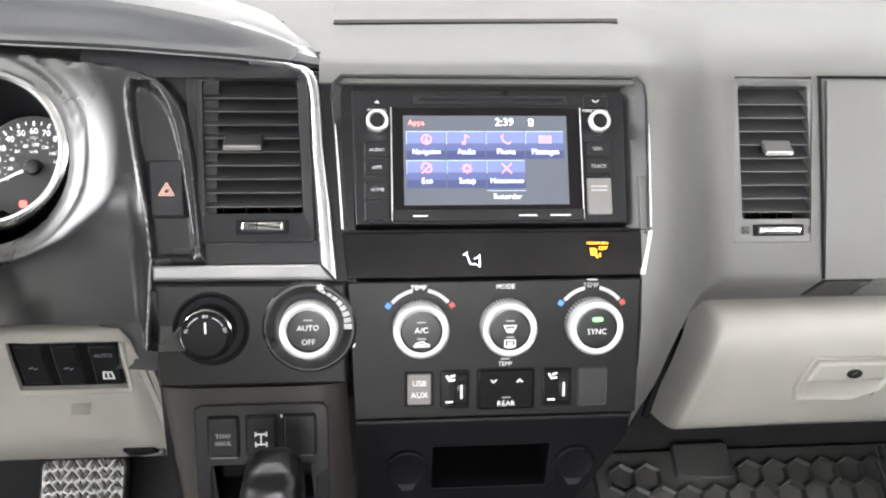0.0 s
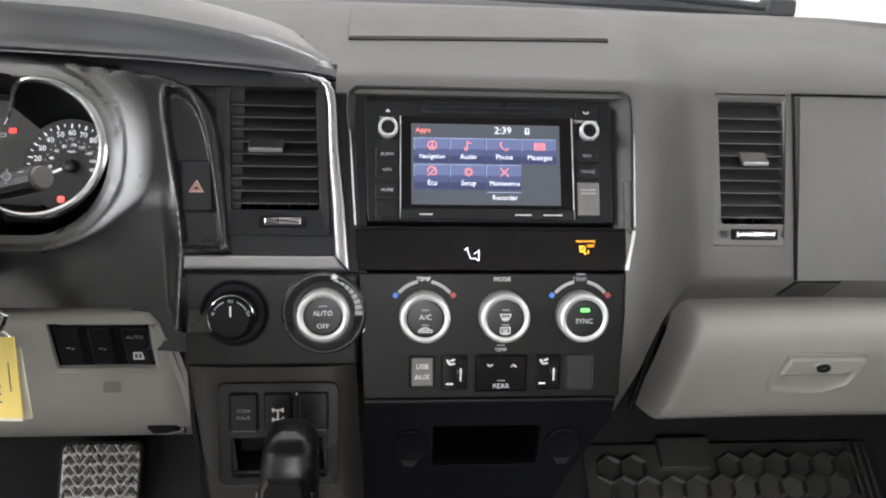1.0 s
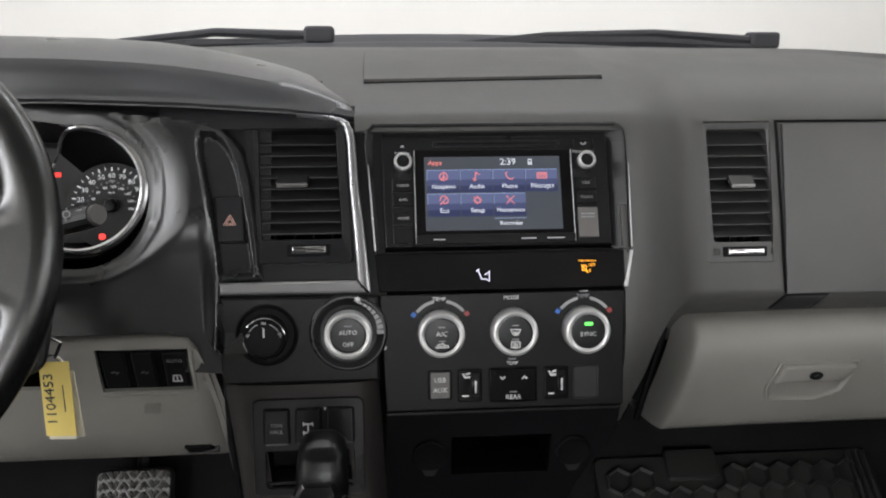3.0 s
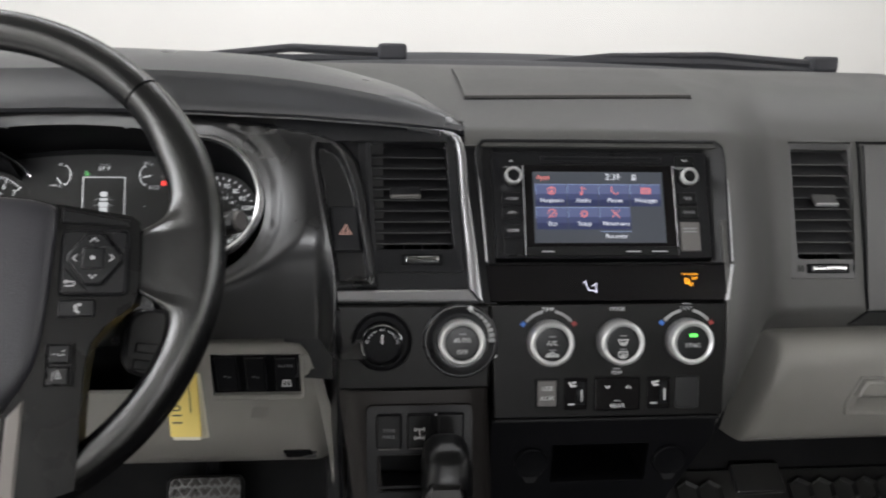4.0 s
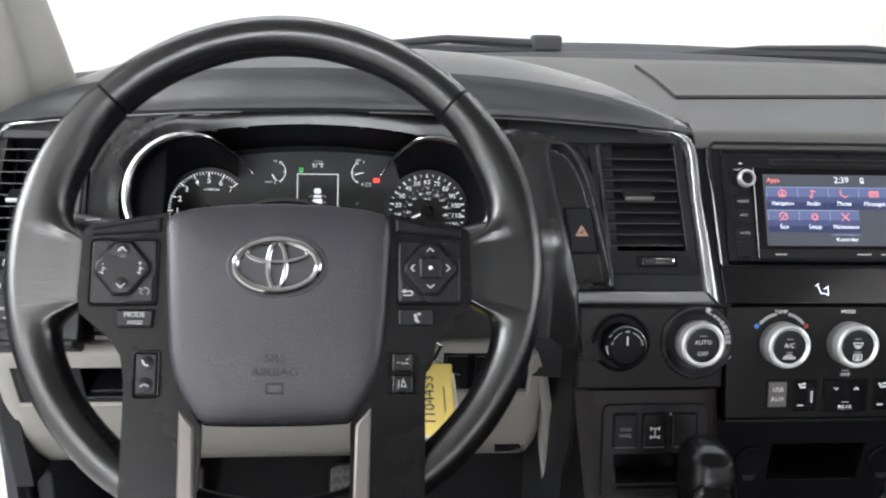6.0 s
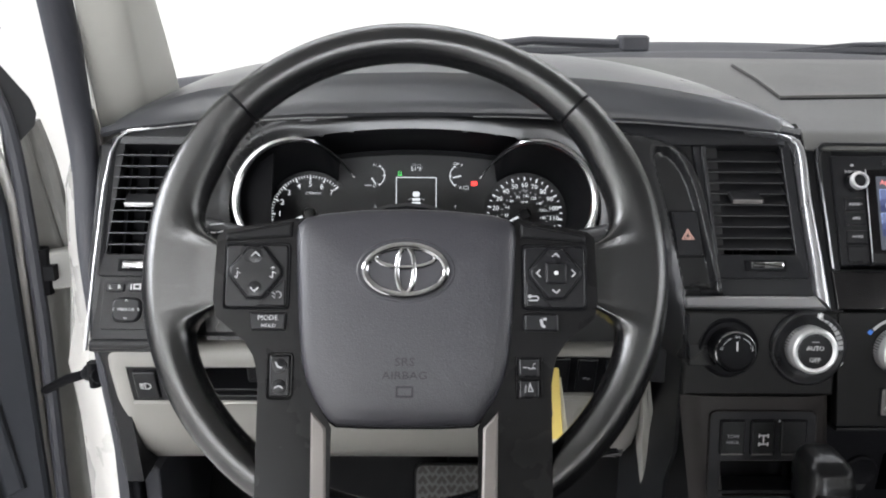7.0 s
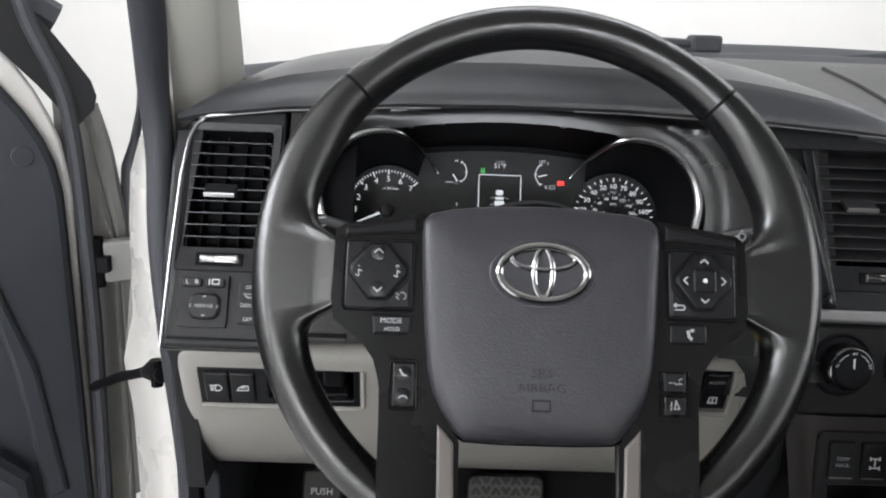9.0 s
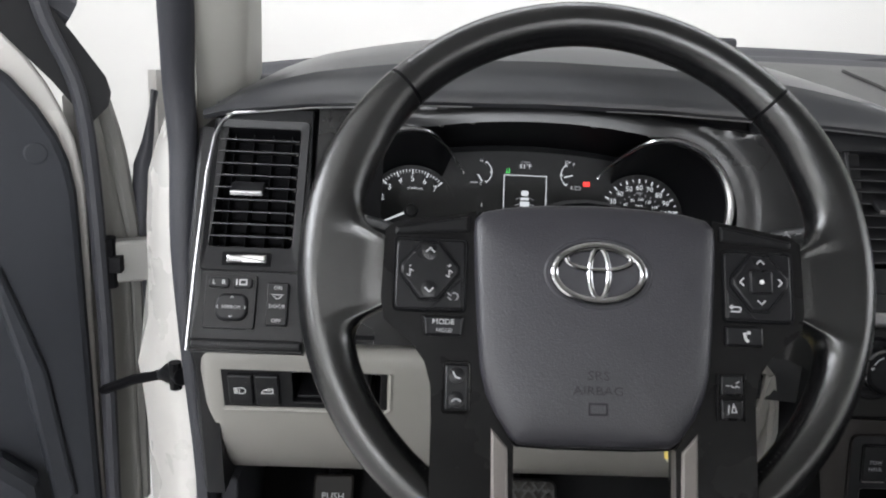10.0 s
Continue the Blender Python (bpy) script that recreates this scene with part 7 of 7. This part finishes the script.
# ---- steering wheel and column ----
def steering():
    w = thing("steering_wheel", (-0.462, 0.386, 0.855), "black leather steering wheel with a chrome oval badge", "steering wheel")
    R = 0.1645

    def section(a):
        """In-plane and depth half-widths of the rim, thicker at the thumb grips."""
        g = math.exp(-((abs(abs(a) - 62) - 0) / 16) ** 2)
        return 0.0138 + 0.0014 * g, 0.0160

    def rim(a0, a1, n, shrinkby=0.0, closed=False):
        b = bmesh.new()
        loops = []
        for a in lin(a0, a1, n):
            rw, rd = section(a)
            rw, rd = rw - shrinkby, rd - shrinkby
            t = radians(a)
            d = Vector((math.sin(t), math.cos(t), 0))
            loops.append([b.verts.new(WHL @ (d * (R + rw * math.cos(2 * math.pi * j / 20)) + Vector((0, 0, rd * math.sin(2 * math.pi * j / 20))))) for j in range(20)])
        for p, q in zip(loops, loops[1:]):
            for j in range(20):
                b.faces.new((p[j], p[(j + 1) % 20], q[(j + 1) % 20], q[j]))
        b.faces.new(loops[0])
        b.faces.new(loops[-1])
        return b
    S = 45.5
    part("rim_top", rim(-S + 0.35, S - 0.35, 60), WHEEL, w, "smooth black leather of the upper rim", smooth=60)
    # inner edge of the grips by angle: it sweeps in to the switch block and back out round the thumb hole
    EDGE = [(45, 0.1505), (54, 0.1490), (62, 0.1468), (70, 0.1462), (74, 0.1452), (77, 0.1432), (79, 0.1400), (80.5, 0.1350), (81.6, 0.1280), (82.6, 0.1205), (83.6, 0.1175), (100.6, 0.1175), (101.2, 0.1215), (101.8, 0.1300), (102.5, 0.1370), (103.6, 0.1420), (105.2, 0.1458), (107.5, 0.1480), (112, 0.1494), (120, 0.1500), (150, 0.1505)]

    def grip(sg):
        b = bmesh.new()
        loops = []
        turns = lin(S + 0.35, 72, 26) + lin(72.5, 86, 34) + lin(87, 99, 10) + lin(99.5, 109, 34) + lin(110, 148, 34)
        for a in turns:
            rw, rd = section(a)
            win = R - sum(interp(EDGE, a + k) for k in (-1.2, -0.6, 0, 0.6, 1.2)) / 5
            wide = min(1.0, max(0.0, (win - 0.015) / 0.030))
            e = 2 + 3.0 * wide
            t = radians(a)
            d = Vector((sg * math.sin(t), math.cos(t), 0))
            row = []
            for j in range(32):
                f = 2 * math.pi * j / 32
                c, q = math.cos(f), math.sin(f)
                if c >= 0:
                    row.append(b.verts.new(WHL @ (d * (R + rw * c) + Vector((0, 0, rd * q)))))
                else:
                    x = abs(c) ** (2 / e)
                    dip = 0.0045 * wide * math.sin(math.pi * x) ** 2
                    row.append(b.verts.new(WHL @ (d * (R - win * x) + Vector((0, 0, math.copysign(max(0.0, (rd - dip)) * abs(q) ** (2 / e), q))))))
            loops.append(row)
        for p, q in zip(loops, loops[1:]):
            for j in range(32):
                b.faces.new((p[j], p[(j + 1) % 32], q[(j + 1) % 32], q[j]))
        b.faces.new(loops[0])
        b.faces.new(loops[-1])
        return b
    for sg in (1, -1):
        part("rim_grip", grip(sg), GRIP, w, "creased black leather grip flowing into the spoke", smooth=60)
    part("rim_bottom", rim(148.4, 211.6, 40), WHEEL, w, smooth=60)
    part("rim_core", rim(0, 360, 90, 0.0009), DEEP, w, smooth=60)
    # stitches on the inner side of the grips
    b = bmesh.new()
    for a in list(range(112, 147, 3)) + list(range(-146, -111, 3)):
        t = radians(a)
        d = Vector((math.sin(t), math.cos(t), 0))
        q = Vector((d.y, -d.x, 0))
        p = d * (R - 0.0118) + Vector((0, 0, 0.0078))
        for s in (-1, 1):
            box(b, (0, 0, 0), (0.0006, 0.0020, 0.0004), WHL @ Matrix.Translation(p + q * 0.0010 * s) @ Matrix.Rotation(-t + 0.5 * s, 4, "Z"))
    tagged(part("stitching", b, STITCH, w), kind="stuff")

    for sg in (-1, 1):
        def m(p):
            q = [(sg * u, v) for u, v in p]
            return q if sg > 0 else list(reversed(q))
        # plastic cover of the spoke
        cover = [(0.0745, 0.030), (0.0735, 0.005), (0.070, -0.035), (0.0675, -0.066), (0.060, -0.086), (0.0500, -0.104), (0.0500, -0.160), (0.0915, -0.146), (0.0920, -0.075), (0.0950, -0.058), (0.103, -0.046), (0.1215, -0.031), (0.1235, -0.020), (0.1225, 0.0195), (0.119, 0.0225)]
        cov = m(list(reversed(cover)))
        part("spoke_cover", prism(WHL, cov, -0.006, 0.0165, 0.003), WPLAST, w, "satin black spoke cover")
        part("spoke_edge", tube([WHL @ Vector((sg * u, v, 0.0135)) for u, v in ((0.122, -0.0335), (0.107, -0.044), (0.098, -0.0555), (0.0940, -0.070), (0.0930, -0.10), (0.0925, -0.140))], [0.0008, 0.0016, 0.002, 0.0018, 0.0014, 0.0010], 8), WPLAST, w)
        part("spoke_insert", prism(WHL, m([(0.0485, -0.160), (0.0595, -0.158), (0.0605, -0.092), (0.0500, -0.1035)]), 0.000, 0.0178, 0.002), SPGREY, w, "grey metallic spoke insert")
        part("block_top", prism(WHL, m([(0.0755, 0.0205), (0.1195, 0.0175), (0.1195, 0.0225), (0.0755, 0.0305)]), 0.004, 0.0185, 0.002), FASC, w)
        # switch block
        bl = part("switch_block", prism(WHL, m(rr(0.0775, -0.0265, 0.1185, 0.0150, 0.003)), 0.012, 0.0182, 0.0012), SATIN, w, "black switch block")
        part("block_rim", tube([WHL @ Vector((u, v, 0.0172)) for u, v in m(rr(0.0768, -0.0272, 0.1192, 0.0157, 0.003))], 0.0007, 5, True), DEEP, bl)
        cx, cy, q = sg * 0.0985, -0.0035, 0.0175
        octo = [(cx + a * q, cy + c * q) for a, c in ((0.30, -0.98), (0.98, -0.12), (0.98, 0.16), (0.30, 0.98), (-0.30, 0.98), (-0.98, 0.16), (-0.98, -0.12), (-0.30, -0.98))]
        part("pad_gap", prism(WHL, shrink(octo, -0.0010), 0.014, 0.0186, 0.0002), DEEP, bl)
        pad = part("diamond_pad", prism(WHL, octo, 0.015, 0.0212, 0.0018), SATIN, bl, "diamond shaped rocker pad")
        n = 0.0214
        if sg < 0:
            for dv in (0.0115, -0.0115):
                part("dimple", lathe(WHL @ Matrix.Translation((cx, cy + dv * 0.95, n - 0.0012)), [(0.0052, 0), (0.0048, 0.0010), (0.002, 0.0016)], 16), SATIN, pad)
            part("arrow", strokes(WHL, [[(cx - 0.0025, cy + 0.0105), (cx, cy + 0.0130), (cx + 0.0025, cy + 0.0105)], [(cx - 0.0025, cy - 0.0105), (cx, cy - 0.0130), (cx + 0.0025, cy - 0.0105)]], 0.0008, n + 0.0003), WPRINT, pad)
            for s, du in (("-", -0.0115), ("+", 0.0115)):
                words(WHL, cx + du, cy + 0.0025, n, s, 0.0050, WPRINT, pad)
                part("volume_mark", strokes(WHL, [[(cx + du, cy - 0.004), (cx + du, cy), (cx + du + 0.0018, cy - 0.001)], [(cx + du - 0.0018, cy - 0.003), (cx + du, cy - 0.004)]], 0.0006, n), WPRINT, pad)
            part("corner_key", prism(WHL, [(-0.0790, -0.0255), (-0.0790, -0.0090), (-0.0800, -0.0080), (-0.0975, -0.0255)], 0.015, 0.0190, 0.0008), SATIN, bl)
            part("voice_symbol", strokes(WHL, [arc(-0.0835, -0.0185, 0.0022, -60, 120, 7), [(-0.0855, -0.0205), (-0.0870, -0.0190)], [(-0.0855, -0.0180), (-0.0875, -0.0165)]], 0.0008, 0.0191), DIMPR, bl)
            md = part("mode_key", prism(WHL, [(-0.1000, -0.0415), (-0.0785, -0.0415), (-0.0775, -0.0300), (-0.1015, -0.0300)], 0.012, 0.0195, 0.0014), SATIN, w, "black mode key")
            words(WHL, -0.0895, -0.0335, 0.0197, "MODE", 0.0046, WPRINT, md)
            words(WHL, -0.0888, -0.0385, 0.0197, "HOLD", 0.0034, WPRINT, md)
            tk = part("phone_keys", prism(WHL, rr(-0.0875, -0.0840, -0.0740, -0.0575, 0.0015), 0.012, 0.0192, 0.0012), SATIN, w, "black telephone keys")
            part("key_rim", tube([WHL @ Vector((u, v, 0.0178)) for u, v in rr(-0.0885, -0.0850, -0.0730, -0.0565, 0.002)], 0.0008, 5, True), WPLAST, tk)
            for v in (-0.0640, -0.0775):
                part("phone_bump", lathe(WHL @ Matrix.Translation((-0.0808, v, 0.0186)), [(0.0050, 0), (0.0046, 0.0012), (0.002, 0.0020)], 16), SATIN, tk)
            part("phone_symbol", strokes(WHL, [[(-0.0830, -0.0620), (-0.0815, -0.0650), (-0.0790, -0.0655)], arc(-0.0808, -0.0800, 0.0028, 30, 150, 7)], 0.0009, 0.0207), WPRINT, tk)
        else:
            part("centre_key", prism(WHL, rr(cx - 0.0070, cy - 0.0070, cx + 0.0070, cy + 0.0070, 0.0015), 0.018, 0.0226, 0.0012), SATIN, pad)
            part("dot", prism(WHL, circ(cx, cy, 0.0014, 12), 0.0225, 0.0229, 0), PRINT, pad)
            part("arrow", strokes(WHL, [[(cx - 0.0022, cy + 0.0110), (cx, cy + 0.0132), (cx + 0.0022, cy + 0.0110)], [(cx - 0.0022, cy - 0.0110), (cx, cy - 0.0132), (cx + 0.0022, cy - 0.0110)], [(cx - 0.0105, cy - 0.0022), (cx - 0.0127, cy), (cx - 0.0105, cy + 0.0022)], [(cx + 0.0105, cy - 0.0022), (cx + 0.0127, cy), (cx + 0.0105, cy + 0.0022)]], 0.0008, n), WPRINT, pad)
            part("corner_key", prism(WHL, [(0.0790, -0.0255), (0.0965, -0.0255), (0.0790, -0.0085)], 0.015, 0.0188, 0.0008), SATIN, bl)
            part("return_symbol", strokes(WHL, [[(0.0805, -0.0185), (0.0862, -0.0185), (0.0870, -0.0197), (0.0862, -0.0212), (0.0810, -0.0212)], [(0.0818, -0.0175), (0.0803, -0.0186), (0.0818, -0.0196)]], 0.0008, 0.0189), WPRINT, bl)
            sp = part("cruise_key", prism(WHL, rr(0.0775, -0.0415, 0.1000, -0.0300, 0.0015), 0.012, 0.0192, 0.0012), SATIN, w, "black cruise key")
            part("seat_symbol", strokes(WHL, [[(0.0885, -0.0340), (0.0890, -0.0372), (0.0905, -0.0385)], [(0.0905, -0.0335), (0.0915, -0.0335)]], 0.0018, 0.0193), WPRINT, sp)
            for v0, v1, lines in ((-0.0705, -0.0585, [arc(0.0812, -0.0640, 0.0017, 200, 340, 7), [(0.0785, -0.0648), (0.0765, -0.0648)], [(0.0825, -0.0632), (0.0842, -0.0622)], [(0.0825, -0.0650), (0.0842, -0.0655)]]), (-0.0845, -0.0725, [[(0.0780, -0.0760), (0.0775, -0.0810)], [(0.0805, -0.0750), (0.0825, -0.0800), (0.0795, -0.0800), (0.0805, -0.0760)]])):
                ck = part("assist_key", prism(WHL, rr(0.0735, v0, 0.0870, v1, 0.0012), 0.012, 0.0192, 0.0012), SATIN, w, "black driver assist key")
                part("symbol", strokes(WHL, lines, 0.0006, 0.0193), WPRINT, ck)
            for u in (0.0722, 0.0884):
                part("key_edge", tube([WHL @ Vector((u, v, 0.0175)) for v in (-0.085, -0.058)], 0.0009, 6), WPLAST, w)
    # airbag cushion cover with a soft dome
    half = [(0.0, 0.0400), (0.030, 0.0390), (0.055, 0.0365), (0.0675, 0.0335), (0.0725, 0.0285), (0.0730, 0.020), (0.0720, -0.005), (0.0700, -0.035), (0.0675, -0.060), (0.0640, -0.0740), (0.0580, -0.0860), (0.0490, -0.0985), (0.0440, -0.1020), (0.022, -0.1030), (0.0, -0.1030)]
    padp = [(-u, v) for u, v in half] + [(u, v) for u, v in reversed(half[1:-1])]
    cx, cy = 0.0, -0.025
    def sc(f, h):
        return ([(cx + (u - cx) * f, cy + (v - cy) * f) for u, v in padp], h)
    b = rings(bmesh.new(), WHL, [sc(0.985, 0.004), sc(1.0, 0.008), sc(1.0, 0.0150), sc(0.992, 0.0180), sc(0.972, 0.0205), sc(0.93, 0.0223), sc(0.85, 0.0238), sc(0.7, 0.0250), sc(0.5, 0.0257), sc(0.25, 0.0260), sc(0.02, 0.0261)])
    pad = part("airbag_cover", b, PADM, w, "grained dark airbag cover", smooth=60)
    b = rings(bmesh.new(), WHL, [([(u * 1.02, cy + (v - cy) * 1.02) for u, v in padp], -0.012), ([(u * 1.02, cy + (v - cy) * 1.02) for u, v in padp], 0.010)])
    part("cover_gap", b, DEEP, w)
    # oval badge
    ce = (0.0, -0.0028)
    part("badge_plate", prism(WHL, circ(ce[0], ce[1], 0.0305, 40, 0.0195), 0.024, 0.0262, 0.001), PADM, pad)
    def oval(u, v, a, c, r, n):
        return tube([WHL @ Vector((u + a * math.cos(t), v + c * math.sin(t), n)) for t in lin(0, 2 * math.pi * 47 / 48, 48)], r, 10, True)
    part("badge_border", oval(ce[0], ce[1], 0.0308, 0.0200, 0.0016, 0.0250), PADM, pad, "raised border round the badge")
    part("badge_ring", oval(ce[0], ce[1], 0.0262, 0.0163, 0.0025, 0.0268), BADGE, pad, "chrome oval ring")
    part("badge_ring", oval(ce[0], ce[1] + 0.0082, 0.0190, 0.0064, 0.0017, 0.0270), BADGE, pad, "chrome oval ring")
    part("badge_ring", oval(ce[0], ce[1], 0.0056, 0.0150, 0.0018, 0.0270), BADGE, pad, "chrome oval ring")
    # embossed marks, their relief shade put into the darker colour
    words(WHL, 0.0, -0.0620, 0.0262, "SRS", 0.0075, EMB, pad, wide=1.15)
    words(WHL, 0.0, -0.0705, 0.0259, "AIRBAG", 0.0070, EMB, pad, wide=1.2)
    part("embossed_mark", strokes(WHL, [[(-0.005, -0.0835), (0.005, -0.0835), (0.005, -0.0775), (-0.005, -0.0775), (-0.005, -0.0835)]], 0.0012, 0.0250), EMB, pad)
    part("hub", lathe(WHL @ Matrix.Translation((0, -0.02, -0.045)), [(0.045, 0), (0.055, 0.015), (0.070, 0.036), (0.066, 0.044)], 32), DEEP, w)


steering()


def column():
    c = thing("steering_column", (-0.455, 0.56, 0.76), "black steering column shroud with stalks", "steering column")

    def shroud(u, v):
        a = 2 * math.pi * v
        w = 0.062 + 0.012 * u
        h = 0.050 + 0.006 * u
        ca, sa = math.cos(a), math.sin(a)
        p0, p1 = Vector((-0.458, 0.440, 0.812)), Vector((-0.458, 0.625, 0.765))
        return p0.lerp(p1, u) + Vector((w * math.copysign(abs(ca) ** 0.6, ca), 0, h * math.copysign(abs(sa) ** 0.6, sa)))
    part("shroud", sheet(shroud, lin(0, 1, 6), lin(0, 1, 33), 0), BLACK, c, smooth=60)
    b = bmesh.new()
    box(b, (-0.458, 0.445, 0.812), (0.10, 0.012, 0.08))
    part("shroud_end", b, DEEP, c)
    for sg, tip in ((-1, (-0.626, 0.468, 0.863)), (1, (-0.2875, 0.468, 0.8635))):
        base = Vector((-0.458 + sg * 0.055, 0.50, 0.832))
        t = Vector(tip)
        st = part("stalk", tube([base, base.lerp(t, 0.35), base.lerp(t, 0.6), base.lerp(t, 0.85), t], [0.007, 0.008, 0.0105, 0.0125, 0.0120], 14, flat=0.75), BLACK, c, "black control stalk")
        part("stalk_end", tube([base.lerp(t, 0.985), base.lerp(t, 1.02)], [0.0118, 0.0100], 14, flat=0.75), GREYBT, st, "grey end of the stalk")
        T = plane(tuple(base.lerp(t, 0.90) + Vector((0, -0.0100, 0.0040))), 0.5)
        part("stalk_print", strokes(T, [arc(-0.007, 0.001, 0.0026, 0, 360, 10), [(0.000, 0.004), (0.010, 0.005)], [(0.001, -0.002), (0.004, -0.002)], [(0.006, -0.002), (0.010, -0.001)], [(-0.0115, 0.001), (-0.0100, 0.001)], [(-0.007, 0.0055), (-0.007, 0.0045)], [(-0.007, -0.0035), (-0.007, -0.0025)]], 0.0009, 0.0010), WPRINT, st)
    # ignition lock with a key fob hanging in it
    part("ignition_boss", lathe(plane((-0.392, 0.520, 0.770), 0.35) @ pose(0, 0, 0, 0, 35, 0), [(0.026, -0.04), (0.024, 0.0), (0.021, 0.005), (0.017, 0.006), (0.004, 0.006)], 28), SATIN, c, "round ignition lock")
    f = thing("car_key", (-0.362, 0.515, 0.745), "black car key fob with a red button in the lock", "car key")
    F = plane((-0.368, 0.498, 0.752), 0.35) @ pose(0, 0, 0, 0, 25, -8)
    part("fob", prism(F, rr(-0.022, -0.027, 0.021, 0.029, 0.017, 7), -0.010, 0.004, 0.003), SATIN, f)
    for v in (-0.018, -0.004):
        part("fob_key", prism(F, rr(-0.014, v - 0.004, 0.014, v + 0.005, 0.002), 0.002, 0.0058, 0.0014), BLACK, f)
    part("panic_key", prism(F, circ(0.0125, 0.0135, 0.0036, 16), 0.002, 0.0058, 0.0010), REDP, f, "red button")
    part("key_ring", tube([(-0.352 + 0.010 * math.cos(a), 0.512, 0.722 + 0.012 * math.sin(a)) for a in lin(0, 5.9, 20)], 0.0011, 6, True), CHROME, f, "steel key ring")
    part("key_clip", tube([(-0.349, 0.512, 0.732), (-0.343, 0.513, 0.745), (-0.352, 0.514, 0.750)], 0.0017, 6), CHROME, f)
    t = thing("key_tag", (-0.353, 0.51, 0.72), "yellow card key tag with a handwritten number", "key tag")
    M = Matrix.Translation((-0.3485, 0.506, 0.7285)) @ pose(0, 0, 0, 80, 0, -20) @ pose(0, 0, 0, 0, 0, 8)
    part("sleeve", prism(M, rr(-0.0135, -0.064, 0.0140, -0.004, 0.0015), -0.0016, -0.0006, 0.0003), CARDW, t)
    part("card", prism(M, rr(-0.0150, -0.061, 0.0150, 0.002, 0.0015), -0.0006, 0.0004, 0.0002), YELLOW, t)
    words(M, -0.0065, -0.0295, 0.0006, "1104453", 0.0138, INK, t, turn=90, wide=0.92)
    part("fine_print", strokes(M, [[(0.0070, -0.040), (0.0070, -0.018)]], 0.0008, 0.0004), INK, t)
    part("tag_loop", tube([(-0.3535, 0.508, 0.717), (-0.353, 0.509, 0.721), (-0.3535, 0.512, 0.723)], 0.0012, 6), CHROME, t)
    part("back_tag", prism(M @ pose(0.001, -0.002, -0.004, 0, 0, 4), rr(-0.0135, -0.062, 0.0140, -0.006, 0.0015), -0.0010, 0.0, 0.0003), CARDW, t)


column()


# ---- floor: pedals and mat ----
def pedals():
    p = thing("brake_pedal", (-0.41, 0.86, 0.38), "wide worn rubber brake pedal on a steel arm", "pedal")
    M = plane((-0.415, 0.852, 0.372), 0.55)
    part("pedal_pad", prism(M, rr(-0.052, -0.034, 0.052, 0.052, 0.012), -0.010, 0.004, 0.004), MATR, p)
    for i in range(7):
        for j in range(6):
            u, v = -0.040 + 0.0134 * i, -0.024 + 0.0135 * j
            s = 1 if i % 2 else -1
            b = strokes(M, [[(u - 0.0045, v + 0.004 * s), (u, v - 0.002 * s), (u + 0.0045, v + 0.004 * s)]], 0.0052, 0.0035, 0.0030)
            part("tread", b, PEDAL, p)
    part("pedal_arm", tube([(-0.41, 0.895, 0.39), (-0.405, 0.96, 0.55), (-0.405, 0.98, 0.75)], 0.011, 8), DEEP, p)
    q = thing("parking_brake_pedal", (-0.66, 0.86, 0.36), "grey rubber parking brake pedal lettered push", "pedal")
    M = plane((-0.6615, 0.850, 0.388), 0.45)
    part("pedal_pad", prism(M, rr(-0.026, -0.045, 0.026, 0.038, 0.006), -0.010, 0.003, 0.003), PEDAL, q)
    words(M, 0, 0.010, 0.0032, "PUSH", 0.0125, PRINT, q)
    words(M, 0, -0.008, 0.0032, "ON/OFF", 0.0090, PRINT, q)
    part("pedal_arm", tube([(-0.66, 0.865, 0.40), (-0.665, 0.95, 0.52), (-0.665, 0.95, 0.72)], 0.010, 8), DEEP, q)


pedals()


def floor_mat():
    m = thing("floor_mat", (0.45, 0.70, 0.36), "black moulded rubber floor mat with honeycomb ridges", "floor mat")
    a = math.atan2(0.35, 0.40)
    s, c = math.sin(a), math.cos(a)
    T = Matrix(((1, 0, 0, 0.40), (0, c, -s, 0.78), (0, s, c, 0.4275 + 0.004), (0, 0, 0, 1)))
    part("mat_sheet", prism(T, rr(-0.20, -0.20, 0.178, 0.024, 0.012), -0.004, 0.006, 0.002), MATR, m)
    w = 0.0310
    base = None
    for j in range(17):
        for i in range(14):
            u = -0.170 + w * (i + 0.5 * (j % 2))
            v = -0.17 + 0.02685 * j
            if u > 0.140 or v > 0.004 or (-0.115 < u < -0.025 and -0.02 < v < 0.040):
                continue
            if base is None:
                b = bmesh.new()
                hexa = [[(r * math.cos(radians(60 * k + 30)), r * math.sin(radians(60 * k + 30))) for k in range(6)] for r in (0.01785, 0.01785, 0.01775, 0.01660, 0.0148)]
                rings(b, Matrix(), list(zip(hexa, (0.004, 0.0142, 0.0150, 0.0150, 0.0064))), False, True)
                base = part("cell", b, MATR, m)
                base.parent, ob = m, base
                ob.matrix_parent_inverse = m.matrix_basis.inverted()
            else:
                ob = new("cell", base.data)
                ob.parent = m
                ob.matrix_parent_inverse = m.matrix_basis.inverted()
            ob.matrix_basis = T @ Matrix.Translation((u, v, 0))
    for u in (0.150, 0.160, 0.170):
        part("border_rib", prism(T, rr(u - 0.0028, -0.19, u + 0.0028, 0.020, 0.001), 0.004, 0.013, 0.002), MATR, m)
    part("heel_pad", prism(T, rr(-0.104, -0.010, -0.036, 0.030, 0.004), 0.004, 0.0130, 0.002), MATR, m, "smooth raised panel on the mat")


floor_mat()
